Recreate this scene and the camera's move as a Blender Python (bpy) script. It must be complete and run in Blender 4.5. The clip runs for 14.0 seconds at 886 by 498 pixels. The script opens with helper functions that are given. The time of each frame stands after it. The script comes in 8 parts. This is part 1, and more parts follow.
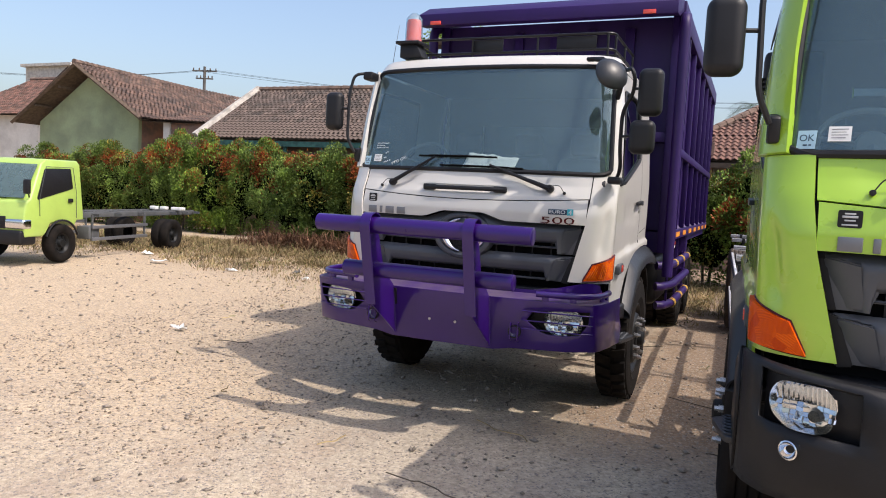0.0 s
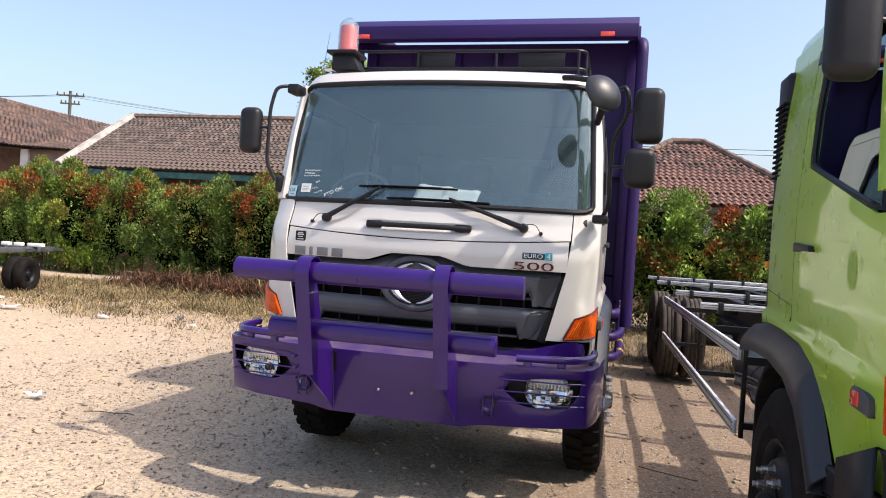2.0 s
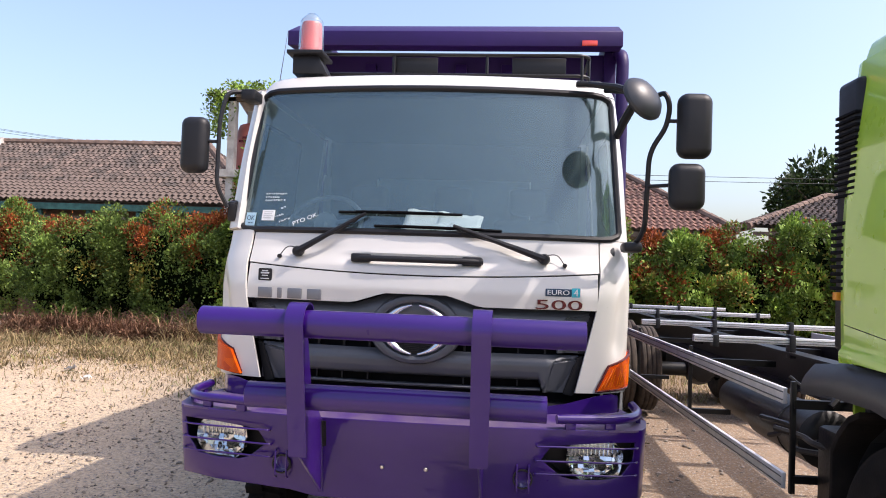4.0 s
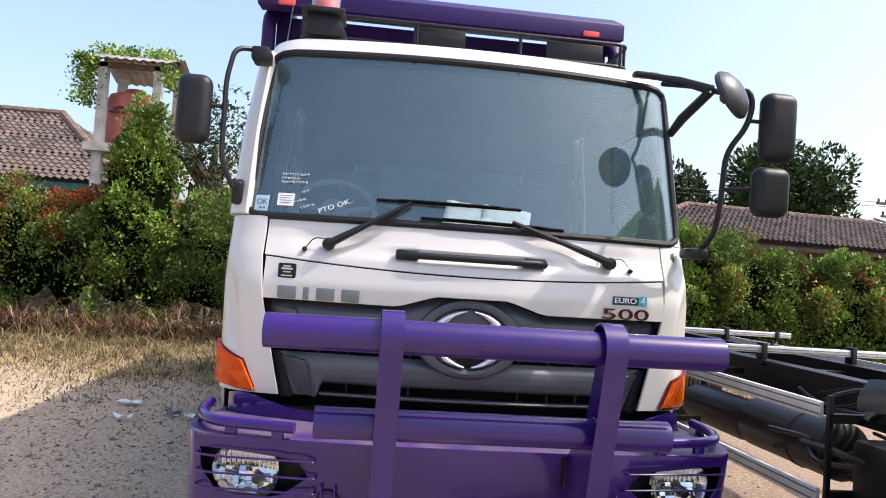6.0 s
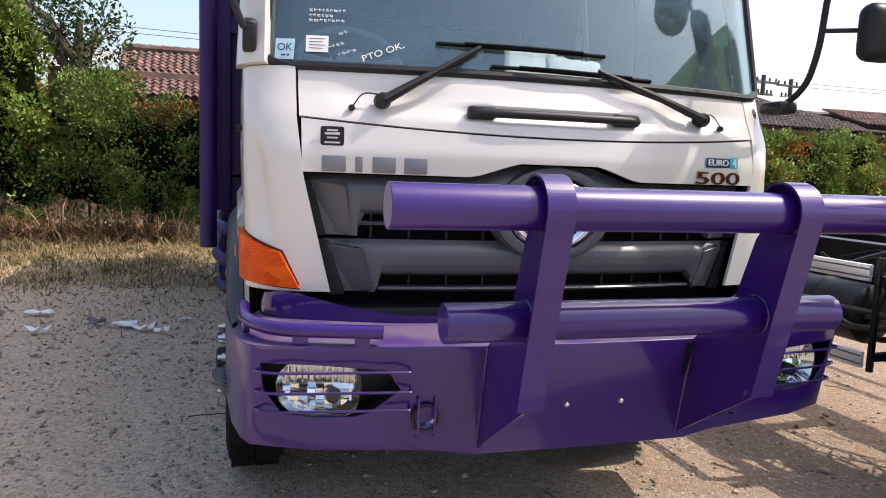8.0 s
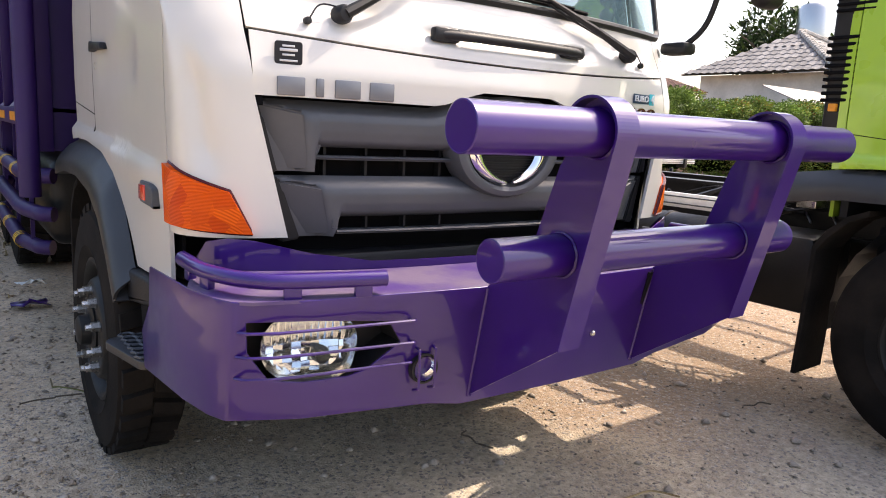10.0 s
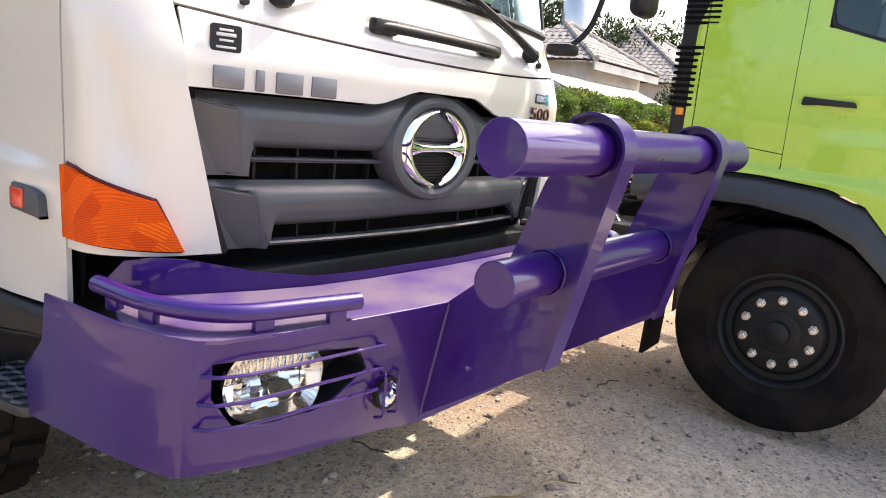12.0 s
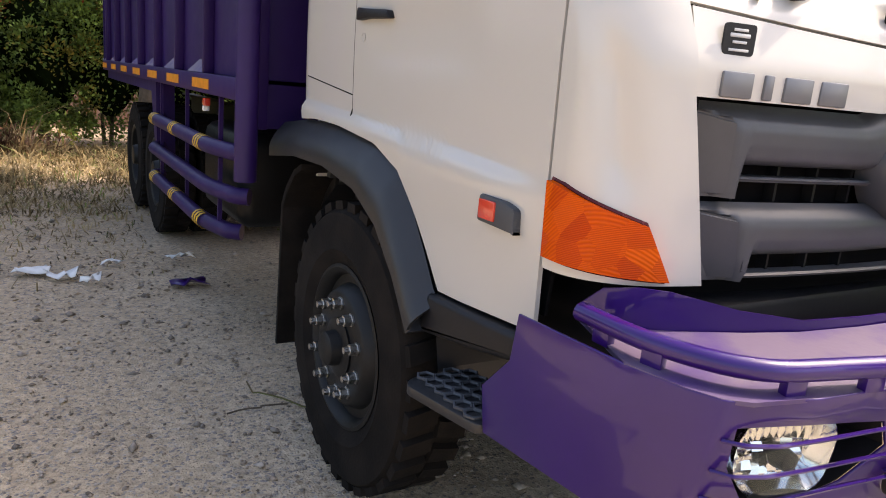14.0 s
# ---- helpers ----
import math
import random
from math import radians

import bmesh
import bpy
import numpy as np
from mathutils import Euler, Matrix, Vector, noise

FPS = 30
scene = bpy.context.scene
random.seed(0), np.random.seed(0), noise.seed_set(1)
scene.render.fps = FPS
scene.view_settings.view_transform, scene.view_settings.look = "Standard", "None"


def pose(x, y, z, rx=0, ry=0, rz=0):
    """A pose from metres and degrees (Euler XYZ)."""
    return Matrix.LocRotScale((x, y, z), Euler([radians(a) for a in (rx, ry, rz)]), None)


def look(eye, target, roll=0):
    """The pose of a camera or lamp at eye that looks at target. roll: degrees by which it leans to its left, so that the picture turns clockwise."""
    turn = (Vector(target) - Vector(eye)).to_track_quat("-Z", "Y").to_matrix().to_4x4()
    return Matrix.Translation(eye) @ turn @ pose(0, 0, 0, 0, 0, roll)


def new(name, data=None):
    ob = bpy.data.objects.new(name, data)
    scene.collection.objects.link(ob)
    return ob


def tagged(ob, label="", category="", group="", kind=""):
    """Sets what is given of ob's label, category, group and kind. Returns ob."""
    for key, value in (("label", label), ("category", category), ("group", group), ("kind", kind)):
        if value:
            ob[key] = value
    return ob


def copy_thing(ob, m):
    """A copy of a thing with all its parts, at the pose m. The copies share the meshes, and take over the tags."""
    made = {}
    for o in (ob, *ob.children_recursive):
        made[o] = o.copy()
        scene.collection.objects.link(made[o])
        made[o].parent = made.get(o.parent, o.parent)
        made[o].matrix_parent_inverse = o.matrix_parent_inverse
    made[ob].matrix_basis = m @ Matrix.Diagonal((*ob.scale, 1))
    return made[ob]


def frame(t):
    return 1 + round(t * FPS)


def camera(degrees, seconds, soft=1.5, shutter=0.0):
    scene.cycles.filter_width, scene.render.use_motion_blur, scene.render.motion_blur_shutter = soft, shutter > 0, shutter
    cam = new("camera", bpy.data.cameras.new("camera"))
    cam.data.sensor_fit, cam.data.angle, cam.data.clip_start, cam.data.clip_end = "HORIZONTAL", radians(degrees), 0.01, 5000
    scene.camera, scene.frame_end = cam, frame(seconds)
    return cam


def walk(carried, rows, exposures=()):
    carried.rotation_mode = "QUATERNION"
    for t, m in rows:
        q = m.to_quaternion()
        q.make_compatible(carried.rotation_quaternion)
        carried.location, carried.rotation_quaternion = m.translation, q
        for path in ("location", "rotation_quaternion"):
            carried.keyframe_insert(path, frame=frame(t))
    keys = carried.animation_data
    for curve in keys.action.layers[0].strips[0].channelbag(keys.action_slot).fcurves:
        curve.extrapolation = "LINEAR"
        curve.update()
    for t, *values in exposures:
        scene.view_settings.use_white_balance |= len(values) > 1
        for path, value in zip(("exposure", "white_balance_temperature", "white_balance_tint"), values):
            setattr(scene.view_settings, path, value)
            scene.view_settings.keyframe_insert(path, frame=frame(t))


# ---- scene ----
cam = camera(64.0, 14.0, soft=1.0)
PATH = [
    (0, (2.106, -5.191, 1.637), (1.312, -3.361, 1.488), 3.0),
    (0.5, (1.857, -5.035, 1.64), (1.213, -3.143, 1.578), 2.9),
    (1, (1.656, -4.857, 1.631), (1.095, -2.94, 1.536), 1.6),
    (1.5, (1.472, -4.585, 1.626), (0.914, -2.664, 1.613), 1.4),
    (2, (1.286, -4.389, 1.63), (0.797, -2.45, 1.604), 3.5),
    (2.5, (1.005, -4.259, 1.634), (0.719, -2.281, 1.547), 2.8),
    (3, (0.881, -4.042, 1.638), (0.62, -2.061, 1.562), 2.7),
    (3.5, (0.726, -3.857, 1.661), (0.418, -1.882, 1.706), 2.0),
    (4, (0.507, -3.718, 1.646), (0.309, -1.729, 1.712), 2.1),
    (4.2, (0.392, -3.679, 1.658), (0.255, -1.684, 1.706), 2.0),
    (6.3, (-0.606, -3.126, 1.631), (-0.373, -1.141, 1.697), 3.9),
    (6.5, (-0.675, -3.048, 1.608), (-0.426, -1.064, 1.616), 3.8),
    (7, (-0.826, -2.765, 1.612), (-0.493, -0.794, 1.557), 3.0),
    (7.5, (-0.971, -2.582, 1.562), (-0.56, -0.63, 1.413), 4.0),
    (8, (-1.183, -2.486, 1.508), (-0.624, -0.579, 1.275), 2.1),
    (8.2, (-1.255, -2.45, 1.497), (-0.633, -0.569, 1.228), 1.9),
    (10.3, (-1.78, -1.935, 1.397), (-0.56, -0.391, 1.041), 3.5),
    (10.5, (-1.793, -1.899, 1.408), (-0.528, -0.396, 1.031), 4.0),
    (11, (-1.802, -1.72, 1.433), (-0.383, -0.375, 1.01), 3.9),
    (11.5, (-1.841, -1.607, 1.443), (-0.307, -0.381, 1.063), 5.0),
    (12, (-2.017, -1.512, 1.458), (-0.432, -0.35, 1.087), 5.3),
    (12.5, (-2.174, -1.443, 1.449), (-0.626, -0.233, 1.075), 5.1),
    (13, (-2.244, -1.369, 1.434), (-0.835, -0.009, 1.025), 5.6),
    (13.5, (-2.258, -1.203, 1.408), (-0.99, 0.283, 0.981), 6.1),
    (14, (-2.237, -0.991, 1.446), (-1.219, 0.671, 0.998), 5.0),
]
EXPOSURE = [(0, 0.58, 6550, 14), (1, 0.69, 6650, 14), (2.5, 0.93, 6600, 16), (4, 0.99, 6500, 18), (6.5, 1.05, 6450, 15.5), (8, 1.03, 6650, 16), (10.5, 1.60, 7150, 16), (12, 1.71, 7150, 15), (13, 1.57, 7300, 15), (14, 1.42, 7400, 16)]
walk(cam, [(t, look(eye, target, roll)) for t, eye, target, roll in PATH], EXPOSURE)

# ---- light ----
SUN = Vector((0.70, -0.14, 1.0)).normalized()
world = bpy.data.worlds.new("sky")
scene.world = world
world.use_nodes = True
wn = world.node_tree.nodes
sky = wn.new("ShaderNodeTexSky")
sky.sky_type, sky.sun_disc = "NISHITA", False
sky.sun_elevation = math.asin(SUN.z)
sky.sun_rotation = math.atan2(SUN.x, SUN.y)
sky.air_density, sky.dust_density, sky.ozone_density = 1.15, 4.0, 2.2
wn["Background"].inputs["Strength"].default_value = 0.158
world.node_tree.links.new(sky.outputs[0], wn["Background"].inputs["Color"])
sun = new("sun", bpy.data.lights.new("sun", "SUN"))
sun.data.energy, sun.data.angle, sun.data.color = 2.5, radians(0.6), (1.0, 0.935, 0.835)
sun.matrix_world = look((0, 0, 30), Vector((0, 0, 30)) - SUN)


GROUND = -0.115


# ---- materials ----
def mat(name, col, rough=0.5, metal=0.0, vary=0.12, scale=6.0, bump=0.0, bscale=60.0, coat=0.0, col2=None, mix=(0.4, 0.65), island=0.0, spec=0.5, flake=0.0):
    m = bpy.data.materials.new(name)
    m.use_nodes = True
    nt = m.node_tree
    n, l = nt.nodes, nt.links
    p = n["Principled BSDF"]
    p.inputs["Roughness"].default_value, p.inputs["Metallic"].default_value = rough, metal
    p.inputs["Specular IOR Level"].default_value = spec
    p.inputs["Coat Weight"].default_value, p.inputs["Coat Roughness"].default_value = coat, 0.04
    tc = n.new("ShaderNodeTexCoord")
    big, fine = n.new("ShaderNodeTexNoise"), n.new("ShaderNodeTexNoise")
    big.inputs["Scale"].default_value, fine.inputs["Scale"].default_value = scale, scale * 11
    big.inputs["Detail"].default_value, fine.inputs["Detail"].default_value = 5, 3
    for t in (big, fine):
        l.new(tc.outputs["Object"], t.inputs["Vector"])
    ramp = n.new("ShaderNodeMapRange")
    ramp.inputs["From Min"].default_value, ramp.inputs["From Max"].default_value = mix
    l.new(big.outputs["Fac"], ramp.inputs["Value"])
    a = n.new("ShaderNodeMix")
    a.data_type = "RGBA"
    dark = tuple(c * (1 - 2 * vary) for c in col)
    a.inputs[6].default_value = (*col, 1)
    a.inputs[7].default_value = (*(col2 or dark), 1)
    l.new(ramp.outputs[0], a.inputs[0])
    b = n.new("ShaderNodeMix")
    b.data_type, b.blend_type = "RGBA", "MULTIPLY"
    b.inputs[0].default_value = 1.0
    f2 = n.new("ShaderNodeMapRange")
    f2.inputs["To Min"].default_value, f2.inputs["To Max"].default_value = 1 - vary, 1 + vary
    l.new(fine.outputs["Fac"], f2.inputs["Value"])
    l.new(a.outputs[2], b.inputs[6])
    l.new(f2.outputs[0], b.inputs[7])
    out = b.outputs[2]
    if island:
        g = n.new("ShaderNodeNewGeometry")
        f3 = n.new("ShaderNodeMapRange")
        f3.inputs["To Min"].default_value, f3.inputs["To Max"].default_value = 1 - island, 1 + island
        l.new(g.outputs["Random Per Island"], f3.inputs["Value"])
        c = n.new("ShaderNodeMix")
        c.data_type, c.blend_type = "RGBA", "MULTIPLY"
        c.inputs[0].default_value = 1.0
        l.new(out, c.inputs[6])
        l.new(f3.outputs[0], c.inputs[7])
        out = c.outputs[2]
    l.new(out, p.inputs["Base Color"])
    rr = n.new("ShaderNodeMapRange")
    rr.inputs["To Min"].default_value, rr.inputs["To Max"].default_value = max(0, rough - 0.06), min(1, rough + 0.08)
    l.new(fine.outputs["Fac"], rr.inputs["Value"])
    l.new(rr.outputs[0], p.inputs["Roughness"])
    if bump:
        bt = n.new("ShaderNodeTexNoise")
        bt.inputs["Scale"].default_value, bt.inputs["Detail"].default_value = bscale, 6
        l.new(tc.outputs["Object"], bt.inputs["Vector"])
        bn = n.new("ShaderNodeBump")
        bn.inputs["Strength"].default_value, bn.inputs["Distance"].default_value = bump, 0.01
        l.new(bt.outputs["Fac"], bn.inputs["Height"])
        l.new(bn.outputs[0], p.inputs["Normal"])
    return m


def glass(name, tint, gloss=1.5, veil=0.0):
    """Clear or tinted glass; a teal matt veil paints in reflected sky, or cloudiness."""
    m = bpy.data.materials.new(name)
    m.use_nodes = True
    n, l = m.node_tree.nodes, m.node_tree.links
    n.remove(n["Principled BSDF"])
    tr, gl, mx, fr = n.new("ShaderNodeBsdfTransparent"), n.new("ShaderNodeBsdfGlossy"), n.new("ShaderNodeMixShader"), n.new("ShaderNodeLayerWeight")
    tr.inputs["Color"].default_value = (*tint, 1)
    gl.inputs["Roughness"].default_value = 0.0
    gl.inputs["Color"].default_value = (0.84, 0.98, 1.0, 1)
    fr.inputs["Blend"].default_value = 0.5
    po, ma = n.new("ShaderNodeMath"), n.new("ShaderNodeMath")
    po.operation, ma.operation = "POWER", "MULTIPLY_ADD"
    po.inputs[1].default_value = 4.0
    r0 = ((gloss - 1) / (gloss + 1)) ** 2
    ma.inputs[1].default_value, ma.inputs[2].default_value = 1 - r0, r0
    l.new(fr.outputs["Facing"], po.inputs[0])
    l.new(po.outputs[0], ma.inputs[0])
    l.new(ma.outputs[0], mx.inputs[0])
    base = tr.outputs[0]
    if veil:
        df, m2, tc, no, rg = n.new("ShaderNodeBsdfDiffuse"), n.new("ShaderNodeMixShader"), n.new("ShaderNodeTexCoord"), n.new("ShaderNodeTexNoise"), n.new("ShaderNodeMapRange")
        df.inputs["Color"].default_value = (0.34, 0.50, 0.53, 1)
        no.inputs["Scale"].default_value, no.inputs["Detail"].default_value = 5, 8
        rg.inputs["To Min"].default_value, rg.inputs["To Max"].default_value = veil * 0.75, veil * 1.25
        l.new(tc.outputs["Object"], no.inputs["Vector"])
        l.new(no.outputs["Fac"], rg.inputs["Value"])
        l.new(rg.outputs[0], m2.inputs[0])
        l.new(tr.outputs[0], m2.inputs[1])
        l.new(df.outputs[0], m2.inputs[2])
        base = m2.outputs[0]
    l.new(base, mx.inputs[1])
    l.new(gl.outputs[0], mx.inputs[2])
    l.new(mx.outputs[0], n["Material Output"].inputs["Surface"])
    return m


M = {}
M["white"] = mat("pearl_white_paint", (0.545, 0.528, 0.492), 0.30, vary=0.012, scale=0.7, coat=0.6)
M["green"] = mat("lime_green_paint", (0.325, 0.525, 0.040), 0.28, vary=0.02, scale=0.7, coat=0.8)
M["lime"] = mat("pale_lime_paint", (0.40, 0.565, 0.12), 0.3, vary=0.04, scale=3, coat=0.7)
M["purple"] = mat("purple_paint", (0.028, 0.005, 0.124), 0.30, vary=0.07, scale=1.5, bump=0.02, bscale=10, coat=0.60, spec=0.25)
# dust on the bumper's shelf; on the rib plates, caught light put into colour
M["purple_dust_or_light"] = mat("dusty_or_lit_purple", (0.115, 0.082, 0.138), 0.5, vary=0.12, scale=6, col2=(0.05, 0.020, 0.13), bump=0.05)
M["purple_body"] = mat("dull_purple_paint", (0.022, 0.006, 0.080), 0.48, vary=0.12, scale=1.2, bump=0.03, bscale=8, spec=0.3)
M["grey_plastic"] = mat("grey_plastic", (0.020, 0.0215, 0.025), 0.40, vary=0.06, scale=8, bump=0.08, bscale=400)
M["grille_grey"] = mat("satin_grey_plastic", (0.066, 0.070, 0.081), 0.38, vary=0.05, scale=8, bump=0.06, bscale=400)
M["black_plastic"] = mat("black_plastic", (0.012, 0.012, 0.014), 0.45, spec=0.3, vary=0.1, scale=8, bump=0.1, bscale=300)
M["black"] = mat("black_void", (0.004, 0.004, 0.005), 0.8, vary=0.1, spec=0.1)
M["frame_black"] = mat("chassis_black", (0.0065, 0.0065, 0.0070), 0.42, spec=0.30, vary=0.2, scale=5, bump=0.1)
M["rubber"] = mat("tyre_rubber", (0.008, 0.0072, 0.0068), 0.85, spec=0.12, vary=0.2, scale=7, col2=(0.016, 0.0132, 0.0115), bump=0.2, bscale=90)
M["tan_tread"] = mat("dusty_tread", (0.055, 0.041, 0.030), 0.9, vary=0.2, scale=12, col2=(0.025, 0.020, 0.016), bump=0.25)
M["rim"] = mat("rim_black", (0.009, 0.010, 0.011), 0.50, spec=0.28, vary=0.15, scale=10, bump=0.05)
M["steel"] = mat("bright_steel", (0.62, 0.60, 0.57), 0.28, metal=1.0, vary=0.12, scale=20)
M["chrome"] = mat("chrome", (0.85, 0.85, 0.86), 0.06, metal=1.0, vary=0.02)
M["alu"] = mat("aluminium", (0.70, 0.70, 0.71), 0.34, metal=0.35, vary=0.08, scale=8)
M["silver"] = mat("silver_badge", (0.17, 0.175, 0.19), 0.35, metal=0.35, vary=0.05)


def amber_material():
    """Moulded amber lens: bright and dark flutes, in fields of different direction."""
    m = bpy.data.materials.new("amber_lens")
    m.use_nodes = True
    n, l = m.node_tree.nodes, m.node_tree.links
    p = n["Principled BSDF"]
    p.inputs["Roughness"].default_value, p.inputs["Specular IOR Level"].default_value = 0.22, 0.14
    p.inputs["Coat Weight"].default_value, p.inputs["Coat Roughness"].default_value = 0.05, 0.04
    tc, vo, mx, cr = n.new("ShaderNodeTexCoord"), n.new("ShaderNodeTexVoronoi"), n.new("ShaderNodeMix"), n.new("ShaderNodeValToRGB")
    vo.inputs["Scale"].default_value = 16.0
    l.new(tc.outputs["Object"], vo.inputs["Vector"])
    sp = n.new("ShaderNodeSeparateColor")
    l.new(vo.outputs["Color"], sp.inputs[0])
    waves = []
    for direction, scale in (("Z", 75), ("DIAGONAL", 60)):
        w = n.new("ShaderNodeTexWave")
        w.bands_direction = direction
        w.inputs["Scale"].default_value, w.inputs["Distortion"].default_value, w.inputs["Detail"].default_value = scale, 0.25, 1
        w.inputs["Detail Scale"].default_value = 0.6
        l.new(tc.outputs["Object"], w.inputs["Vector"])
        waves.append(w.outputs["Fac"])
    gt = n.new("ShaderNodeMath")
    gt.operation = "GREATER_THAN"
    gt.inputs[1].default_value = 0.5
    l.new(sp.outputs[0], gt.inputs[0])
    l.new(gt.outputs[0], mx.inputs[0])
    l.new(waves[0], mx.inputs[2])
    l.new(waves[1], mx.inputs[3])
    ad = n.new("ShaderNodeMath")
    ad.operation = "MULTIPLY_ADD"
    ad.inputs[1].default_value = 0.28
    l.new(mx.outputs[0], ad.inputs[0])
    sc = n.new("ShaderNodeMath")
    sc.operation = "MULTIPLY"
    sc.inputs[1].default_value = 0.55
    l.new(sp.outputs[1], sc.inputs[0])
    l.new(sc.outputs[0], ad.inputs[2])
    e = cr.color_ramp.elements
    e[0].color, e[1].color = (0.44, 0.030, 0.0004, 1), (0.87, 0.138, 0.001, 1)
    l.new(ad.outputs[0], cr.inputs[0])
    l.new(cr.outputs[0], p.inputs["Base Color"])
    bn = n.new("ShaderNodeBump")
    bn.inputs["Strength"].default_value, bn.inputs["Distance"].default_value = 0.35, 0.004
    l.new(mx.outputs[0], bn.inputs["Height"])
    l.new(bn.outputs[0], p.inputs["Normal"])
    return m


M["amber"] = amber_material()
M["silver_bright"] = mat("silver_mark", (0.55, 0.55, 0.56), 0.35, metal=0.3, vary=0.05)
M["amber_light"] = mat("amber_flute", (0.90, 0.22, 0.004), 0.2, vary=0.1, coat=0.3)
M["reflector"] = mat("lamp_reflector", (0.80, 0.80, 0.82), 0.10, metal=1.0, vary=0.03, scale=20)
M["red"] = mat("red_lens", (0.70, 0.06, 0.035), 0.15, vary=0.1, bump=0.2, coat=0.8)
M["orange_tape"] = mat("orange_tape", (0.75, 0.28, 0.02), 0.4, vary=0.1, scale=20)
M["yellow"] = mat("yellow_tape", (0.70, 0.42, 0.03), 0.5, vary=0.1, scale=20)
M["interior"] = mat("cab_interior", (0.035, 0.037, 0.042), 0.7, vary=0.15, scale=5, bump=0.1)
M["seat"] = mat("seat_cloth", (0.065, 0.068, 0.078), 0.9, vary=0.15, scale=9, bump=0.2)
M["paper"] = mat("white_paper", (0.80, 0.80, 0.78), 0.7, vary=0.05, scale=20, bump=0.2, bscale=20)
M["sticker"] = mat("pale_blue_sticker", (0.42, 0.62, 0.72), 0.5, vary=0.05)
M["ink"] = mat("dark_ink", (0.01, 0.04, 0.08), 0.5, vary=0.05)
M["chalk"] = mat("white_marker", (0.75, 0.76, 0.76), 0.7, vary=0.05)
M["teal"] = mat("teal_badge", (0.03, 0.42, 0.50), 0.35, vary=0.05)
M["darkred"] = mat("dark_chrome_red", (0.10, 0.012, 0.014), 0.25, metal=0.5, vary=0.05)
M["smoke"] = mat("grey_panel", (0.06, 0.065, 0.075), 0.6, vary=0.1)
# the matt veil here stands for sky reflected in the windscreen
M["windscreen"] = glass("tinted_windscreen", (0.72, 0.79, 0.80), 1.78, 0.07)
M["window"] = glass("side_window_glass", (0.30, 0.34, 0.36), 1.55)
M["film"] = glass("cloudy_plastic_film", (0.88, 0.88, 0.90), 1.4, 0.20)
M["lens"] = glass("clear_lens", (0.90, 0.92, 0.92), 1.45)


# ---- mesh helpers ----
def part(name, bm, material, parent, label="", smooth=40):
    bmesh.ops.recalc_face_normals(bm, faces=bm.faces)
    me = bpy.data.meshes.new(name)
    bm.to_mesh(me)
    bm.free()
    me.materials.append(material)
    if smooth:
        me.polygons.foreach_set("use_smooth", [True] * len(me.polygons))
        me.set_sharp_from_angle(angle=radians(smooth))
    ob = new(name, me)
    ob.parent = parent
    if label:
        tagged(ob, label=label)
    return ob


def again(name, ob, parent, m=None, label=""):
    """Another object on the mesh of ob."""
    o = new(name, ob.data)
    o.parent = parent
    if m is not None:
        o.matrix_basis = m
    if label:
        tagged(o, label=label)
    return o


def thing(name, label, category, group="", at=(0, 0, 0), rz=0.0, kind=""):
    ob = new(name)
    ob.empty_display_size = 0.2
    ob.matrix_basis = pose(*at, 0, 0, rz)
    return tagged(ob, label=label, category=category, group=group, kind=kind)


def B():
    return bmesh.new()


def box(bm, x0, x1, y0, y1, z0, z1, bev=0.0, seg=2, m=None):
    r = bmesh.ops.create_cube(bm, size=1.0)
    vs = r["verts"]
    for v in vs:
        v.co = Vector(((x0 + x1) / 2 + v.co.x * (x1 - x0), (y0 + y1) / 2 + v.co.y * (y1 - y0), (z0 + z1) / 2 + v.co.z * (z1 - z0)))
    if m is not None:
        bmesh.ops.transform(bm, matrix=m, verts=vs)
    if bev:
        es = list({e for v in vs for e in v.link_edges})
        bmesh.ops.bevel(bm, geom=es, offset=bev, segments=seg, affect="EDGES", profile=0.5)
    return bm


def prism(bm, poly, axis, a, b, bev=0.0, seg=2):
    """poly: points in the plane across the axis (x: y, z; y: x, z; z: x, y), drawn out from a to b."""
    def at(p, h):
        return {"x": (h, p[0], p[1]), "y": (p[0], h, p[1]), "z": (p[0], p[1], h)}[axis]
    lo = [bm.verts.new(at(p, a)) for p in poly]
    hi = [bm.verts.new(at(p, b)) for p in poly]
    n = len(poly)
    fs = [bm.faces.new(lo), bm.faces.new(hi)]
    for i in range(n):
        fs.append(bm.faces.new((lo[i], lo[(i + 1) % n], hi[(i + 1) % n], hi[i])))
    if bev:
        bmesh.ops.recalc_face_normals(bm, faces=fs)
        es = list({e for f in fs for e in f.edges})
        bmesh.ops.bevel(bm, geom=es, offset=bev, segments=seg, affect="EDGES", profile=0.5)
    return bm


def rounded(pts, rad, n=5):
    """Corners of a line of points, rounded."""
    pts = [Vector(p) for p in pts]
    out = [pts[0]]
    for a, b, c in zip(pts, pts[1:], pts[2:]):
        d1, d2 = (a - b), (c - b)
        r = min(rad, d1.length * 0.48, d2.length * 0.48)
        p, q = b + d1.normalized() * r, b + d2.normalized() * r
        for i in range(n + 1):
            t = i / n
            out.append((1 - t) ** 2 * p + 2 * t * (1 - t) * b + t * t * q)
    out.append(pts[-1])
    return out


